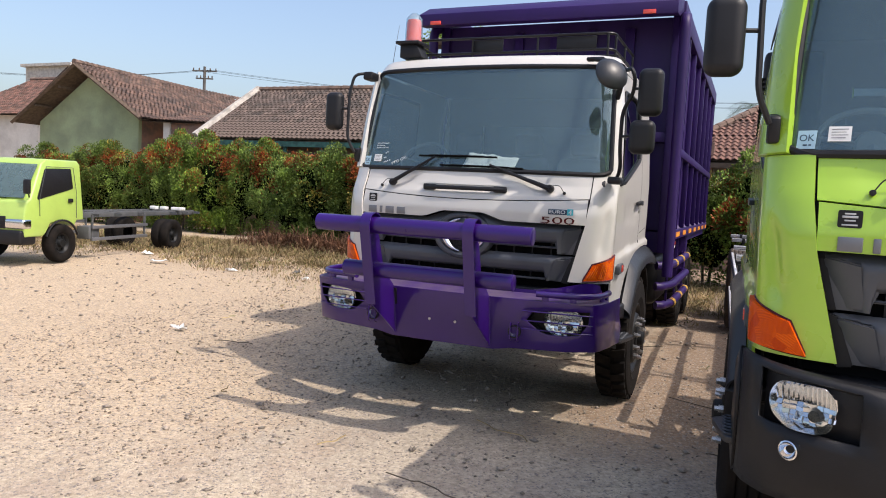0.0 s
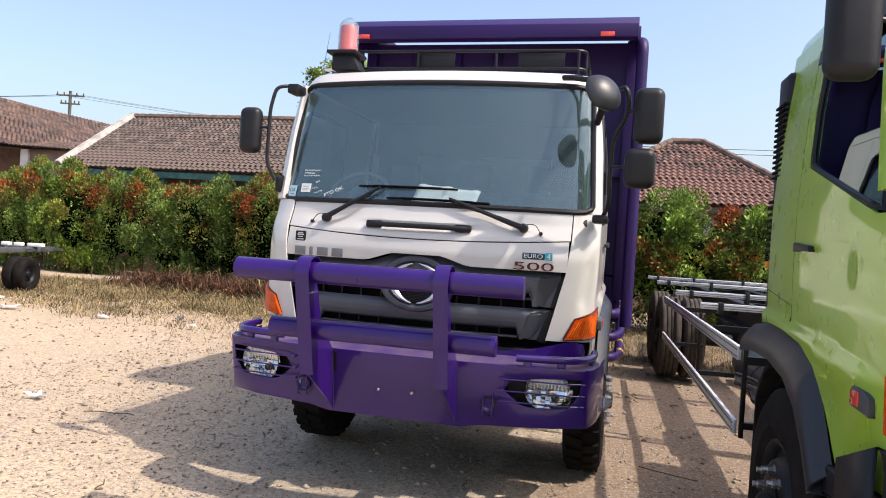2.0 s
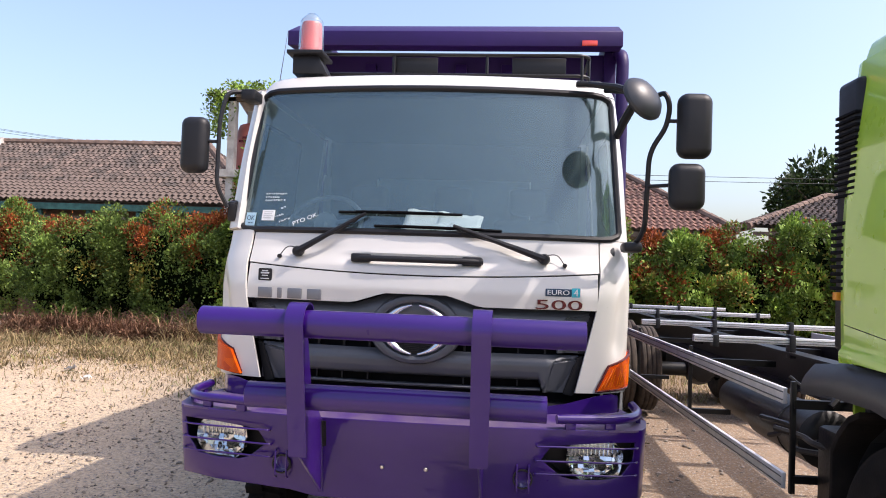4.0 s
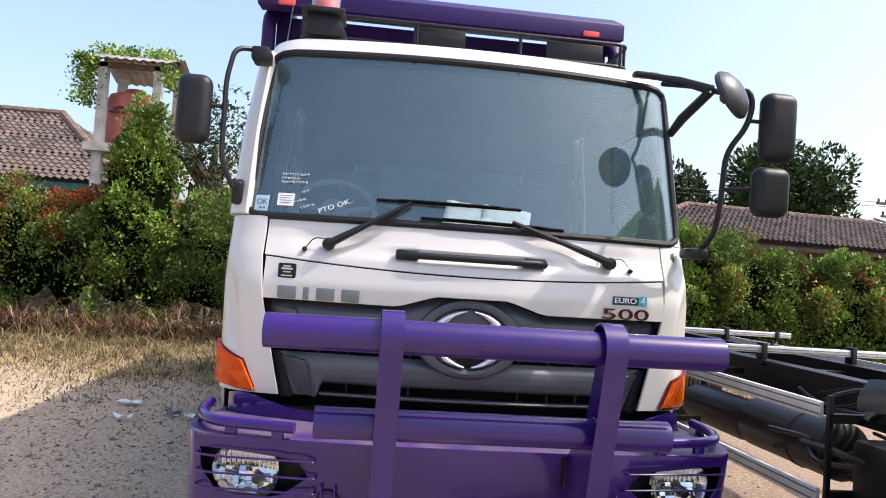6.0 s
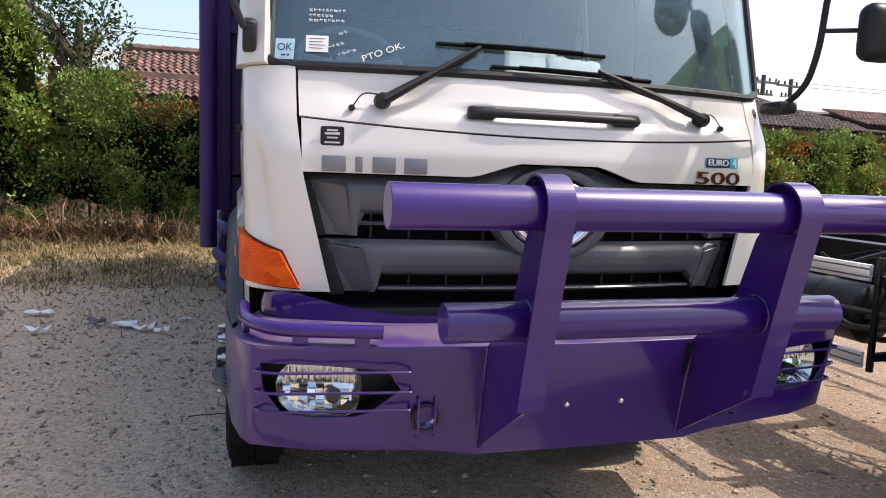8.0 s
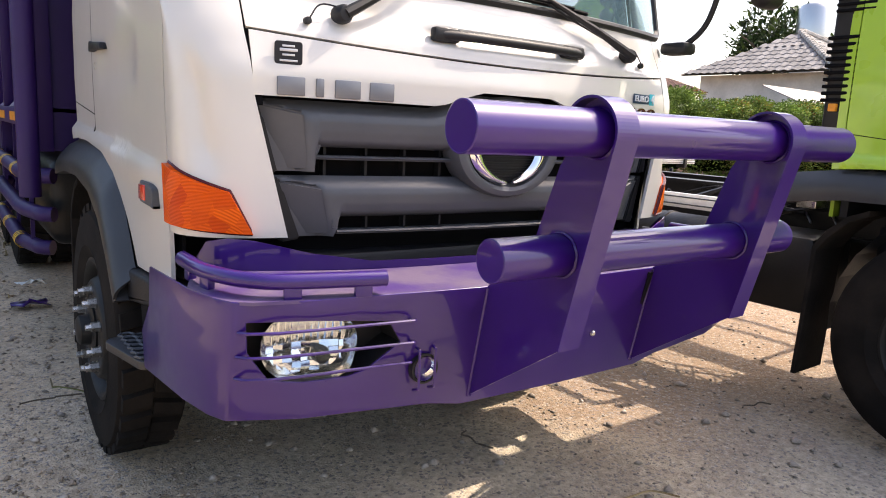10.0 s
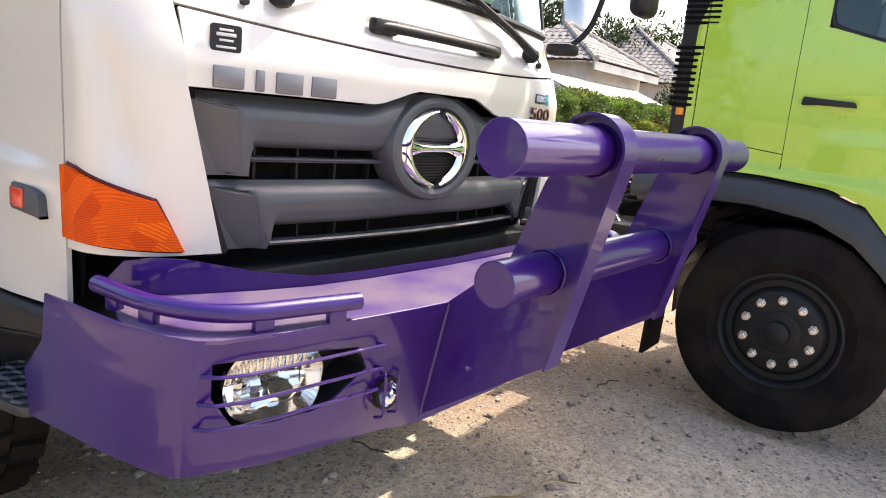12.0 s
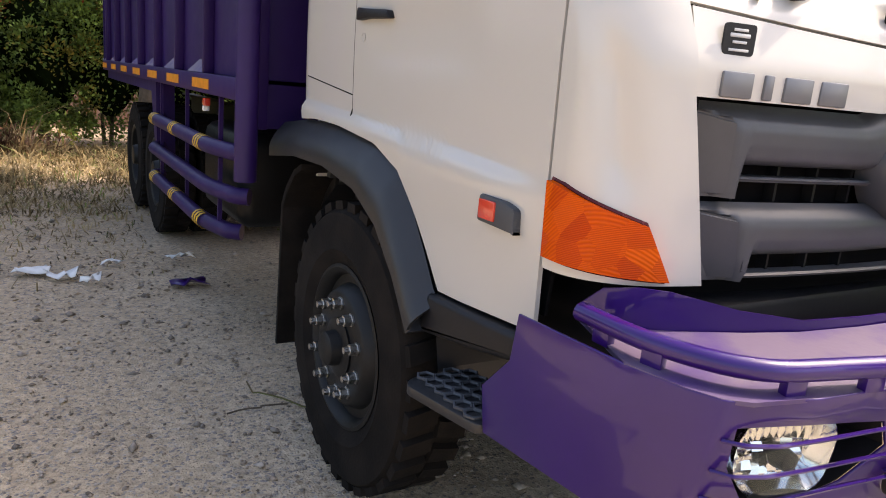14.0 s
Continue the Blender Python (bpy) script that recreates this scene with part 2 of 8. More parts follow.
def tube(bm, pts, r, n=12, cap=True, close=False):
    pts = [Vector(p) for p in pts]
    k = len(pts)
    rings, up = [], None
    for i, p in enumerate(pts):
        if close:
            d = (pts[(i + 1) % k] - pts[i - 1]).normalized()
        else:
            d = (pts[min(i + 1, k - 1)] - pts[max(i - 1, 0)]).normalized()
        if up is None:
            up = Vector((0, 0, 1)) if abs(d.z) < 0.9 else Vector((0, 1, 0))
        side = d.cross(up).normalized()
        up = side.cross(d).normalized()
        rad = r[i] if isinstance(r, (list, tuple)) else r
        rings.append([bm.verts.new(p + rad * (math.cos(a) * side + math.sin(a) * up)) for a in (2 * math.pi * j / n for j in range(n))])
    pairs = list(zip(rings, rings[1:])) + ([(rings[-1], rings[0])] if close else [])
    for a, b in pairs:
        for j in range(n):
            bm.faces.new((a[j], a[(j + 1) % n], b[(j + 1) % n], b[j]))
    if cap and not close:
        bm.faces.new(rings[0])
        bm.faces.new(rings[-1])
    return bm


def lathe(bm, prof, n=32, axis="x", at=(0, 0, 0), close=False):
    """prof: (radius, along) pairs, turned about an axis through at."""
    at = Vector(at)
    rings = []
    for r, h in prof:
        ring = []
        for j in range(n if r > 1e-6 else 1):
            a = 2 * math.pi * j / n
            c, s = r * math.cos(a), r * math.sin(a)
            ring.append(bm.verts.new(at + Vector({"x": (h, c, s), "y": (c, h, s), "z": (c, s, h)}[axis])))
        rings.append(ring)
    pairs = list(zip(rings, rings[1:])) + ([(rings[-1], rings[0])] if close else [])
    for a, b in pairs:
        for j in range(n):
            f = [a[j % len(a)], a[(j + 1) % len(a)], b[(j + 1) % len(b)], b[j % len(b)]]
            f = [v for i, v in enumerate(f) if v not in f[:i]]
            if len(f) > 2:
                bm.faces.new(f)
    return bm


def sheet(bm, f, nu, nv, thick):
    """A curved plate: f(a, b) gives its outer face for a, b in 0..1; it is thick inwards, along -normal (normal = dfda x dfdb)."""
    e = 1e-3
    outer, inner = [], []
    for i in range(nu + 1):
        ro, ri = [], []
        for j in range(nv + 1):
            a, b = i / nu, j / nv
            p = Vector(f(a, b))
            da = Vector(f(min(a + e, 1), b)) - Vector(f(max(a - e, 0), b))
            db = Vector(f(a, min(b + e, 1))) - Vector(f(a, max(b - e, 0)))
            nrm = da.cross(db)
            nrm = nrm.normalized() if nrm.length > 1e-12 else Vector((0, -1, 0))
            ro.append(bm.verts.new(p))
            ri.append(bm.verts.new(p - nrm * thick))
        outer.append(ro)
        inner.append(ri)
    for i in range(nu):
        for j in range(nv):
            bm.faces.new((outer[i][j], outer[i + 1][j], outer[i + 1][j + 1], outer[i][j + 1]))
            bm.faces.new((inner[i][j], inner[i][j + 1], inner[i + 1][j + 1], inner[i + 1][j]))
    for i in range(nu):
        bm.faces.new((outer[i][0], inner[i][0], inner[i + 1][0], outer[i + 1][0]))
        bm.faces.new((outer[i][nv], outer[i + 1][nv], inner[i + 1][nv], inner[i][nv]))
    for j in range(nv):
        bm.faces.new((outer[0][j], outer[0][j + 1], inner[0][j + 1], inner[0][j]))
        bm.faces.new((outer[nu][j], inner[nu][j], inner[nu][j + 1], outer[nu][j + 1]))
    return bm


def lettering(text, size, material, parent, m, name="lettering", depth=0.002, label=""):
    cu = bpy.data.curves.new(name, "FONT")
    cu.body, cu.size, cu.extrude, cu.align_x, cu.align_y = text, size, depth, "CENTER", "CENTER"
    tmp = bpy.data.objects.new("tmp", cu)
    me = bpy.data.meshes.new_from_object(tmp)
    bpy.data.objects.remove(tmp)
    me.materials.append(material)
    ob = new(name, me)
    ob.parent, ob.matrix_basis = parent, m
    if label:
        tagged(ob, label=label)
    return ob


def lerp(a, b, t):
    return a + (b - a) * t

M["wheel_grey"] = mat("grey_steering_wheel", (0.30, 0.31, 0.32), 0.5, vary=0.05)


# ---- trucks ----
CAB_Z = (0.90, 1.35, 1.55, 1.67, 1.76, 1.86, 2.30, 2.70, 2.78, 2.84)
CAB_Y = (0.022, 0.012, 0.002, 0.024, 0.070, 0.110, 0.205, 0.30, 0.36, 0.46)
CAB_W = (1.13, 1.14, 1.145, 1.145, 1.145, 1.145, 1.12, 1.075, 1.05, 0.99)
CAB_B = (0.105, 0.110, 0.120, 0.136, 0.138, 0.136, 0.135, 0.125, 0.12, 0.12)
CAB_END = 2.05


def cab(u, z, out=0.0):
    """A point of the cab's skin. |u| 0..1 the bowed front, 1..2 the rounded corner, 2..3 the side back to the rear; u < 0: the side at -x."""
    s, u = (-1 if u < 0 else 1), abs(u)
    y0, w, b = (float(np.interp(z, CAB_Z, c)) for c in (CAB_Y, CAB_W, CAB_B))
    rx, ry = 0.185, 0.165
    xc = w - rx
    yc = y0 + b * xc * xc
    w, y0, yc = w + out, y0 - out, yc - out
    if u <= 1:
        x = xc * u
        return Vector((s * x, y0 + b * x * x, z))
    if u <= 2:
        t = (u - 1) * math.pi / 2
        return Vector((s * (xc + (rx + out) * math.sin(t)), yc + 2 * b * xc * rx * math.sin(t) * (2 - u) + (ry + out) * (1 - math.cos(t)), z))
    ys = yc + ry + out
    return Vector((s * w, lerp(ys, CAB_END, u - 2), z))


def u_side(y, z):
    y0, w, b = (float(np.interp(z, CAB_Z, c)) for c in (CAB_Y, CAB_W, CAB_B))
    ys = y0 + b * (w - 0.185) ** 2 + 0.165
    return 2 + (y - ys) / (CAB_END - ys)


def u_front(x, z):
    w = float(np.interp(z, CAB_Z, CAB_W))
    xc = w - 0.185
    if abs(x) <= xc:
        return x / xc
    return math.copysign(1 + math.asin(min(1.0, (abs(x) - xc) / 0.185)) / (math.pi / 2), x)


def skin(bm, corners, nu, nv, out=0.004, thick=0.012):
    """A panel of the cab's skin between four corners (u, z): low start, low end, high end, high start."""
    (ua, za), (ub, zb), (uc, zc), (ud, zd) = corners

    def f(a, b):
        u = lerp(lerp(ua, ub, a), lerp(ud, uc, a), b)
        z = lerp(lerp(za, zb, a), lerp(zd, zc, a), b)
        return cab(u, z, out)
    return sheet(bm, f, nu, nv, thick)


AXLE_Y, AXLE_Z, TYRE_R = 1.363, 0.446, 0.505
wheel_kit = {}


def build_wheel(kind, parent, at, side, lugs=True):
    """A wheel whose outer face looks to x = side. kind: front (dished disc out) or rear (dished in, two tyres)."""
    key0 = (kind, lugs)
    if key0 not in wheel_kit:
        d = {}
        bm = B()
        if kind == "front":
            lathe(bm, [(0.262, -0.20), (0.262, -0.02), (0.285, 0.0), (0.290, 0.008), (0.278, 0.012), (0.262, 0.0), (0.252, -0.035), (0.222, -0.035), (0.200, 0.012), (0.188, 0.020), (0.10, 0.020), (0.10, -0.03)], 40)
        else:
            lathe(bm, [(0.262, -0.50), (0.262, -0.02), (0.285, 0.0), (0.290, 0.008), (0.278, 0.012), (0.258, 0.0), (0.250, -0.05), (0.235, -0.12), (0.17, -0.135), (0.10, -0.135), (0.10, -0.2)], 40)
        d["wheel"] = bm
        tread, blocks = B(), B()
        for x0 in ((0.0,) if kind == "front" else (0.0, -0.31)):
            crown = [(0.482, x0 - 0.225), (0.486, x0 - 0.12), (0.482, x0 - 0.005)]
            if not lugs:
                crown = [(r, x0 + xa + dx) for xa in (-0.176, -0.119, -0.062, -0.005) for r, dx in ((0.486, -0.049), (0.502, -0.046), (0.505, -0.040), (0.505, -0.008), (0.502, -0.002))]
            lathe(tread, [(0.272, x0 - 0.22), (0.30, x0 - 0.235), (0.40, x0 - 0.262), (0.465, x0 - 0.25), *crown, (0.465, x0 + 0.018), (0.40, x0 + 0.032), (0.345, x0 + 0.026), (0.34, x0 + 0.029), (0.33, x0 + 0.024), (0.30, x0 + 0.008), (0.272, x0 - 0.005)], 48)
            k = 30
            for i in range(k if lugs else 0):
                a = 2 * math.pi * i / k
                for xa, xb, sh in ((-0.005, -0.105, 0.0), (-0.125, -0.225, 0.5)):
                    m = Matrix.Rotation(a + sh * 2 * math.pi / k, 4, "X")
                    sk = 0.012 if xa > -0.1 else -0.012
                    vs = []
                    for r in (0.475, TYRE_R):
                        for xx, dy in ((xa + 0.012, -0.034 + sk), (xa + 0.012, 0.030 + sk), (xb, 0.034 - sk), (xb, -0.030 - sk)):
                            shr = 0.92 if r > 0.48 else 1.0
                            vs.append(blocks.verts.new(m @ Vector((x0 + xx, dy * shr, r))))
                    blocks.faces.new(vs[4:])
                    for j in range(4):
                        blocks.faces.new((vs[j], vs[(j + 1) % 4], vs[4 + (j + 1) % 4], vs[4 + j]))
        d["tyre"] = tread
        d["tread"] = blocks
        hub = B()
        if kind == "front":
            lathe(hub, [(0.10, 0.0), (0.105, 0.028), (0.085, 0.036), (0.062, 0.036), (0.058, 0.075), (0.045, 0.085), (0.0, 0.088)], 28)
        else:
            lathe(hub, [(0.12, -0.16), (0.12, -0.04), (0.10, -0.02), (0.09, 0.03), (0.0, 0.035)], 28)
        d["hub"] = hub
        nut = B()
        lathe(nut, [(0.023, 0.0), (0.023, 0.006), (0.019, 0.006), (0.019, 0.034), (0.013, 0.036), (0.012, 0.055), (0.0, 0.057)], 6)
        d["nut"] = nut
        wheel_kit[key0] = d
        mats = {"wheel": M["rim"], "tyre": M["rubber"] if lugs or kind == "front" else M["tan_tread"], "hub": M["rim"], "nut": M["steel"], "tread": M["rubber"]}
        for key, b in d.items():
            d[key] = part(key, b, mats[key], None)
            d[key].hide_render = True
            bpy.context.scene.collection.objects.unlink(d[key])
    d = wheel_kit[key0]
    w = again("wheel", d["wheel"], parent, pose(*at, 0, 0, 0 if side > 0 else 180) @ Matrix.Diagonal((1.0, 1.1, 1.1, 1.0)))
    again("tyre", d["tyre"], w)
    again("hub", d["hub"], w)
    if lugs:
        tagged(again("tread", d["tread"], w), label="chunky black tread blocks", kind="stuff")
    for i in range(10):
        a = 2 * math.pi * (i + 0.5) / 10
        again("wheel_nut", d["nut"], w, pose(0.02 if kind == "front" else -0.135, 0.160 * math.cos(a), 0.160 * math.sin(a)))
    return w


ARCH_OUT = [(0.775, 0.80), (0.815, 0.835), (0.89, 0.935), (1.07, 1.15), (1.26, 1.225), (1.60, 1.255), (1.95, 1.258), (2.29, 1.217)]
ARCH_IN = [(0.83, 0.69), (0.865, 0.735), (0.95, 0.84), (1.10, 0.975), (1.30, 1.065), (1.60, 1.105), (1.95, 1.10), (2.27, 1.06)]


def arch_z(y):
    return float(np.interp(y, [0.30, 0.40, 0.66, 0.80, 0.884, 0.98, 1.078, 1.25, 1.57, 1.82, 2.0, 2.3], [0.862, 0.852, 0.832, 0.826, 0.930, 1.045, 1.16, 1.227, 1.258, 1.264, 1.252, 1.22]))


def sill(y):
    """Height of the side window's lower edge, which drops towards the front."""
    return 1.785 + 0.255 * max(0.0, min(1.0, (y - 0.50) / 0.88))


def build_cab(t, paint, flap=0.0):
    """The cab of a heavy truck with its glass, lamps, mirrors and inside, standing at t with its nose to -y."""
    # black sheets inside the skin: the shade in the joints put into their colour
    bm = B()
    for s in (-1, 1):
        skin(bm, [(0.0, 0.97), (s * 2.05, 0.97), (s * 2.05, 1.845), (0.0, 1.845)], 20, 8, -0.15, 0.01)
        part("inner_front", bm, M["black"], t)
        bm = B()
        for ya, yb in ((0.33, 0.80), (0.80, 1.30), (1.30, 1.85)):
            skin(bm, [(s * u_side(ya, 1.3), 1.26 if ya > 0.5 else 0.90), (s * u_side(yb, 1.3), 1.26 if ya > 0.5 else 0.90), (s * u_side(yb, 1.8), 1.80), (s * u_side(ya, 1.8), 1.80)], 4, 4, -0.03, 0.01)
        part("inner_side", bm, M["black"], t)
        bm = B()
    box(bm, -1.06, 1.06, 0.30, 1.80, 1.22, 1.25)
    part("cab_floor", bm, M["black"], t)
    # floor and lower front
    bm = B()
    box(bm, -0.95, 0.95, 0.10, 1.85, 0.72, 0.97, 0.02)
    part("underbody", bm, M["black_plastic"], t)

    # bonnet, whose lower edge rises over the round badge
    def bonnet_top(x):
        return 1.620 + 0.042 * (x / 0.96) ** 2

    def hood(a, b):
        x = lerp(-0.961, 0.961, a)
        lift = 0.055 * max(0.0, min(1.0, (0.34 - abs(x)) / 0.17))
        z = lerp(1.470 + lift, bonnet_top(x), b)
        return cab(u_front(x, z), z, 0.004)
    bm = B()
    sheet(bm, hood, 48, 8, 0.014)
    bmesh.ops.bevel(bm, geom=[e for e in bm.edges if e.calc_face_angle(0) > 1.2], offset=0.003, segments=1, affect="EDGES")
    bonnet = part("bonnet", bm, paint, t)
    bm = B()

    def cowl(a, b):
        x = lerp(-0.968, 0.968, a)
        z = lerp(bonnet_top(x) + 0.008, 1.848, b)
        p = cab(u_front(x, z), z, 0.004)
        for cx, w in ((-0.66, 0.17), (0.66, 0.17)):
            p.y += 0.016 * math.exp(-((x - cx) / w) ** 4) * math.exp(-((z - 1.755) / 0.05) ** 2)
        p.y += 0.020 * math.exp(-((x - 0.0) / 0.40) ** 8) * math.exp(-((z - 1.705) / 0.026) ** 4)
        return p
    sheet(bm, cowl, 90, 18, 0.014)
    part("cowl_panel", bm, paint, t)
    # corner panels
    for s in (-1, 1):
        bm = B()

        def corner(a, b):
            z = lerp(1.036, 1.848, b)
            x_in = float(np.interp(z, (1.0, 1.47, 1.66, 1.85), (0.845, 0.957, 0.976, 0.975)))
            u0, u1 = u_front(x_in, z), u_side(0.316, z)
            p = cab(s * lerp(u0, u1, a), z, 0.004)
            # the scooped channel down the corner
            q = lerp(u0, u1, a)
            k = math.exp(-((q - (1.62 - 0.5 * (1.55 - z))) / 0.16) ** 2) * max(0, min(1, (1.62 - z) / 0.1)) * max(0, min(1, (z - 1.2) / 0.1))
            p.x -= s * 0.020 * k
            p.y += 0.017 * k
            return p
        sheet(bm, corner, 22, 26, 0.014)
        part("corner_panel", bm, paint, t)
        # black strip under the gap beside the bonnet, its shade put into the colour
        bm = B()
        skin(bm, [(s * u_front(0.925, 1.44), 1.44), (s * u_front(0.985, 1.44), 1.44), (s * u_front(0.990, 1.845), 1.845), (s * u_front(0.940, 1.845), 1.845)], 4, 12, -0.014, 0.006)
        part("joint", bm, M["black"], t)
        # pillar beside the windscreen
        bm = B()
        skin(bm, [(s * u_front(1.065, 1.86), 1.852), (s * u_side(0.44, 1.86), 1.852), (s * u_side(0.62, 2.7), 2.70), (s * u_front(1.02, 2.7), 2.70)], 8, 12, 0.003, 0.04)
        part("pillar", bm, paint, t)
        # door below the window, cut out over the wheel
        bm = B()

        def door(a, b):
            return pressed(lerp(0.326, 1.392, a), b, lerp)

        def rear(a, b):
            return pressed(lerp(1.392, 1.992, a), b, lambda z0, z1, k: lerp(z0, 2.70, k))

        def pressed(y, b, rise):
            z = rise(arch_z(y) + 0.006, sill(y) - 0.004, b)
            p = cab(s * u_side(y, z), z, 0.004)
            # pressed belt line and the swelling over the wheel
            zc = 1.245 + 0.058 * (y - 1.0)
            q = max(0.0, min(1.0, (zc + 0.042 - z) / 0.042))
            p.x += s * 0.026 * q * q * (3 - 2 * q) * math.exp(-(max(0.0, zc - z) / 0.15) ** 2) * min(1, max(0, (y - 0.30) / 0.25))
            p.x -= s * 0.010 * math.exp(-((z - 1.58) / 0.09) ** 4) * math.exp(-((y - 1.02) / 0.33) ** 6)
            return p
        sheet(bm, door, 34, 52, 0.014)
        sheet(bm, rear, 12, 90, 0.014)
        d = part("door", bm, paint, t, "painted steel door with a black handle")
        bm = B()
        prism(bm, rounded([(1.20, 1.645), (1.21, 1.672), (1.37, 1.682), (1.45, 1.690), (1.455, 1.645), (1.37, 1.650)], 0.01, 3), "x", s * 1.155, s * 1.185, 0.004)
        part("handle", bm, M["black_plastic"], d, "black plastic door handle")
        bm = B()
        lathe(bm, [(0.016, 0), (0.016, 0.006), (0.010, 0.008), (0.0, 0.008)], 14, "x", (s * 1.151 - (0.014 if s < 0 else 0.0), 1.425, 1.588))
        part("lock", bm, M["steel"], d)
        bm = B()
        skin_at = Vector((-0.012 if s < 0 else -0.002, 0, 0))
        tube(bm, [pressed(y, z, lambda z0, z1, k: k) + skin_at for y, z in ((1.988, 1.438), (1.83, 1.420), (1.67, 1.402), (1.506, 1.384))], 0.0034, 6)
        part("seam", bm, M["black"], d)
        bm = B()
        tube(bm, [pressed(1.504, z, lambda z0, z1, k: k) + skin_at for z in np.linspace(arch_z(1.504) + 0.01, 2.69, 40)], 0.0030, 6)
        part("seam", bm, M["black"], d)
        # rear quarter
        bm = B()

        def quarter(a, b):
            y = lerp(1.998, 2.045, a)
            z = lerp(arch_z(y) + 0.006, 2.70, b)
            p = cab(s * u_side(y, z), z, 0.004)
            p.x -= s * 0.25 * max(0, y - 1.96) ** 1.2
            return p
        sheet(bm, quarter, 4, 12, 0.014)
        skin(bm, [(s * u_side(0.60, 2.56), 2.545), (s * u_side(1.395, 2.56), 2.56), (s * u_side(1.395, 2.7), 2.70), (s * u_side(0.60, 2.7), 2.70)], 8, 3, 0.003, 0.03)
        part("side_frame", bm, paint, t)
        bm = B()
        skin(bm, [(s * u_side(0.47, 1.8), 1.79), (s * u_side(1.39, 2.0), 2.045), (s * u_side(1.39, 2.55), 2.555), (s * u_side(0.63, 2.55), 2.535)], 8, 8, -0.006, 0.005)
        g = part("side_window", bm, M["window"], t, "dark side window glass")
        g.visible_shadow = False
        bm = B()
        loop = [cab(s * u_side(y, z), z, 0.0) for y, z in ((0.47, 1.79), (0.60, 1.815), (0.9, 1.90), (1.30, 2.015), (1.375, 2.05), (1.395, 2.12), (1.392, 2.3), (1.385, 2.52), (1.34, 2.55), (1.0, 2.553), (0.66, 2.54), (0.62, 2.5), (0.54, 2.15))]
        tube(bm, loop, 0.016, 8, close=True)
        part("window_rubber", bm, M["black_plastic"], t)
        # corner lamp
        bm = B()
        skin(bm, [(s * u_front(0.962, 1.05), 1.050), (s * u_side(0.298, 1.08), 1.070), (s * u_side(0.303, 1.24), 1.252), (s * u_front(1.020, 1.16), 1.178)], 14, 8, 0.020, 0.02)
        bmesh.ops.bevel(bm, geom=[e for e in bm.edges if e.calc_face_angle(0) > 1.0], offset=0.006, segments=2, affect="EDGES")
        lamp = part("turn_signal", bm, M["amber"], t, "amber corner turn signal")
        bm = B()
        for i in range(15):
            k = 0.06 + 0.88 * i / 14
            ua, ub = lerp(u_front(0.968, 1.06), u_side(0.294, 1.09), k), lerp(u_front(1.022, 1.15), u_side(0.294, 1.24), k)
            za, zb = lerp(1.062, 1.082, k), lerp(1.164, 1.236, k)
            if i % 5 != 4:
                tube(bm, [cab(s * lerp(ua, ub, q), lerp(za, zb, q), 0.0195) for q in (0.04, 0.5, 0.96 if i % 3 else 0.6)], 0.0022, 5)
        part("flute", bm, M["amber_light"], lamp)
        bm = B()
        quad = [(u_front(0.962, 1.05), 1.048), (u_side(0.300, 1.08), 1.068), (u_side(0.305, 1.24), 1.254), (u_front(1.020, 1.16), 1.180)]
        tube(bm, [cab(s * lerp(p[0], q[0], k / 10), lerp(p[1], q[1], k / 10), 0.016) for p, q in zip(quad, quad[1:] + quad[:1]) for k in range(10)], 0.007, 6, close=True)
        part("lamp_rim", bm, M["darkred"], lamp)
        # side marker
        bm = B()
        prism(bm, rounded([(0.405, 1.100), (0.405, 1.160), (0.45, 1.173), (0.565, 1.177), (0.570, 1.103), (0.405, 1.098)], 0.012, 3), "x", s * 1.150, s * 1.186, 0.005)
        mk = part("side_marker", bm, M["smoke"], t, "grey side marker with a red lens")
        bm = B()
        box(bm, min(s * 1.182, s * 1.192), max(s * 1.182, s * 1.192), 0.485, 0.557, 1.113, 1.165, 0.003)
        part("marker_lens", bm, M["red"], mk)
        # wheel arch flare and mudguard
        bm = B()

        def flare(a, b):
            k = a * 7
            q, r = [(float(np.interp(k, range(8), [p[0] for p in c])), float(np.interp(k, range(8), [p[1] for p in c]))) for c in (ARCH_OUT, ARCH_IN)]
            e = min(1.0, b / 0.8)
            o = 0.012 + 0.078 * math.sin(min(1, e * 1.25) * math.pi / 2)
            y, z = lerp(q[0], r[0], e), lerp(q[1], r[1], e)
            return Vector((s * (1.142 + o - (0.10 * (b - 0.8) / 0.2 if b > 0.8 else 0)), y, z))
        sheet(bm, flare, 42, 10, -0.012 * s)
        # hidden liner
        for i in range(14):
            a0, a1 = lerp(-0.1, 3.3, i / 14), lerp(-0.1, 3.3, (i + 1) / 14)
            q = [Vector((0, AXLE_Y - 0.60 * math.cos(a), 0.50 + 0.60 * math.sin(a))) for a in (a0, a1)]
            vs = [bm.verts.new((s * x, p.y, p.z)) for p in q for x in (1.14, 0.80)]
            bm.faces.new((vs[0], vs[1], vs[3], vs[2]))
        wa = part("wheel_arch", bm, M["grey_plastic"], t, "dark grey plastic wheel arch flare")
        bm = B()
        prism(bm, rounded([(0.31, 0.852), (0.31, 0.78), (0.60, 0.725), (0.86, 0.685), (0.82, 0.822), (0.62, 0.830)], 0.02, 3), "x", s * 1.06, s * 1.178, 0.018, 3)
        part("arch_skirt", bm, M["black_plastic"], wa)
        bm = B()
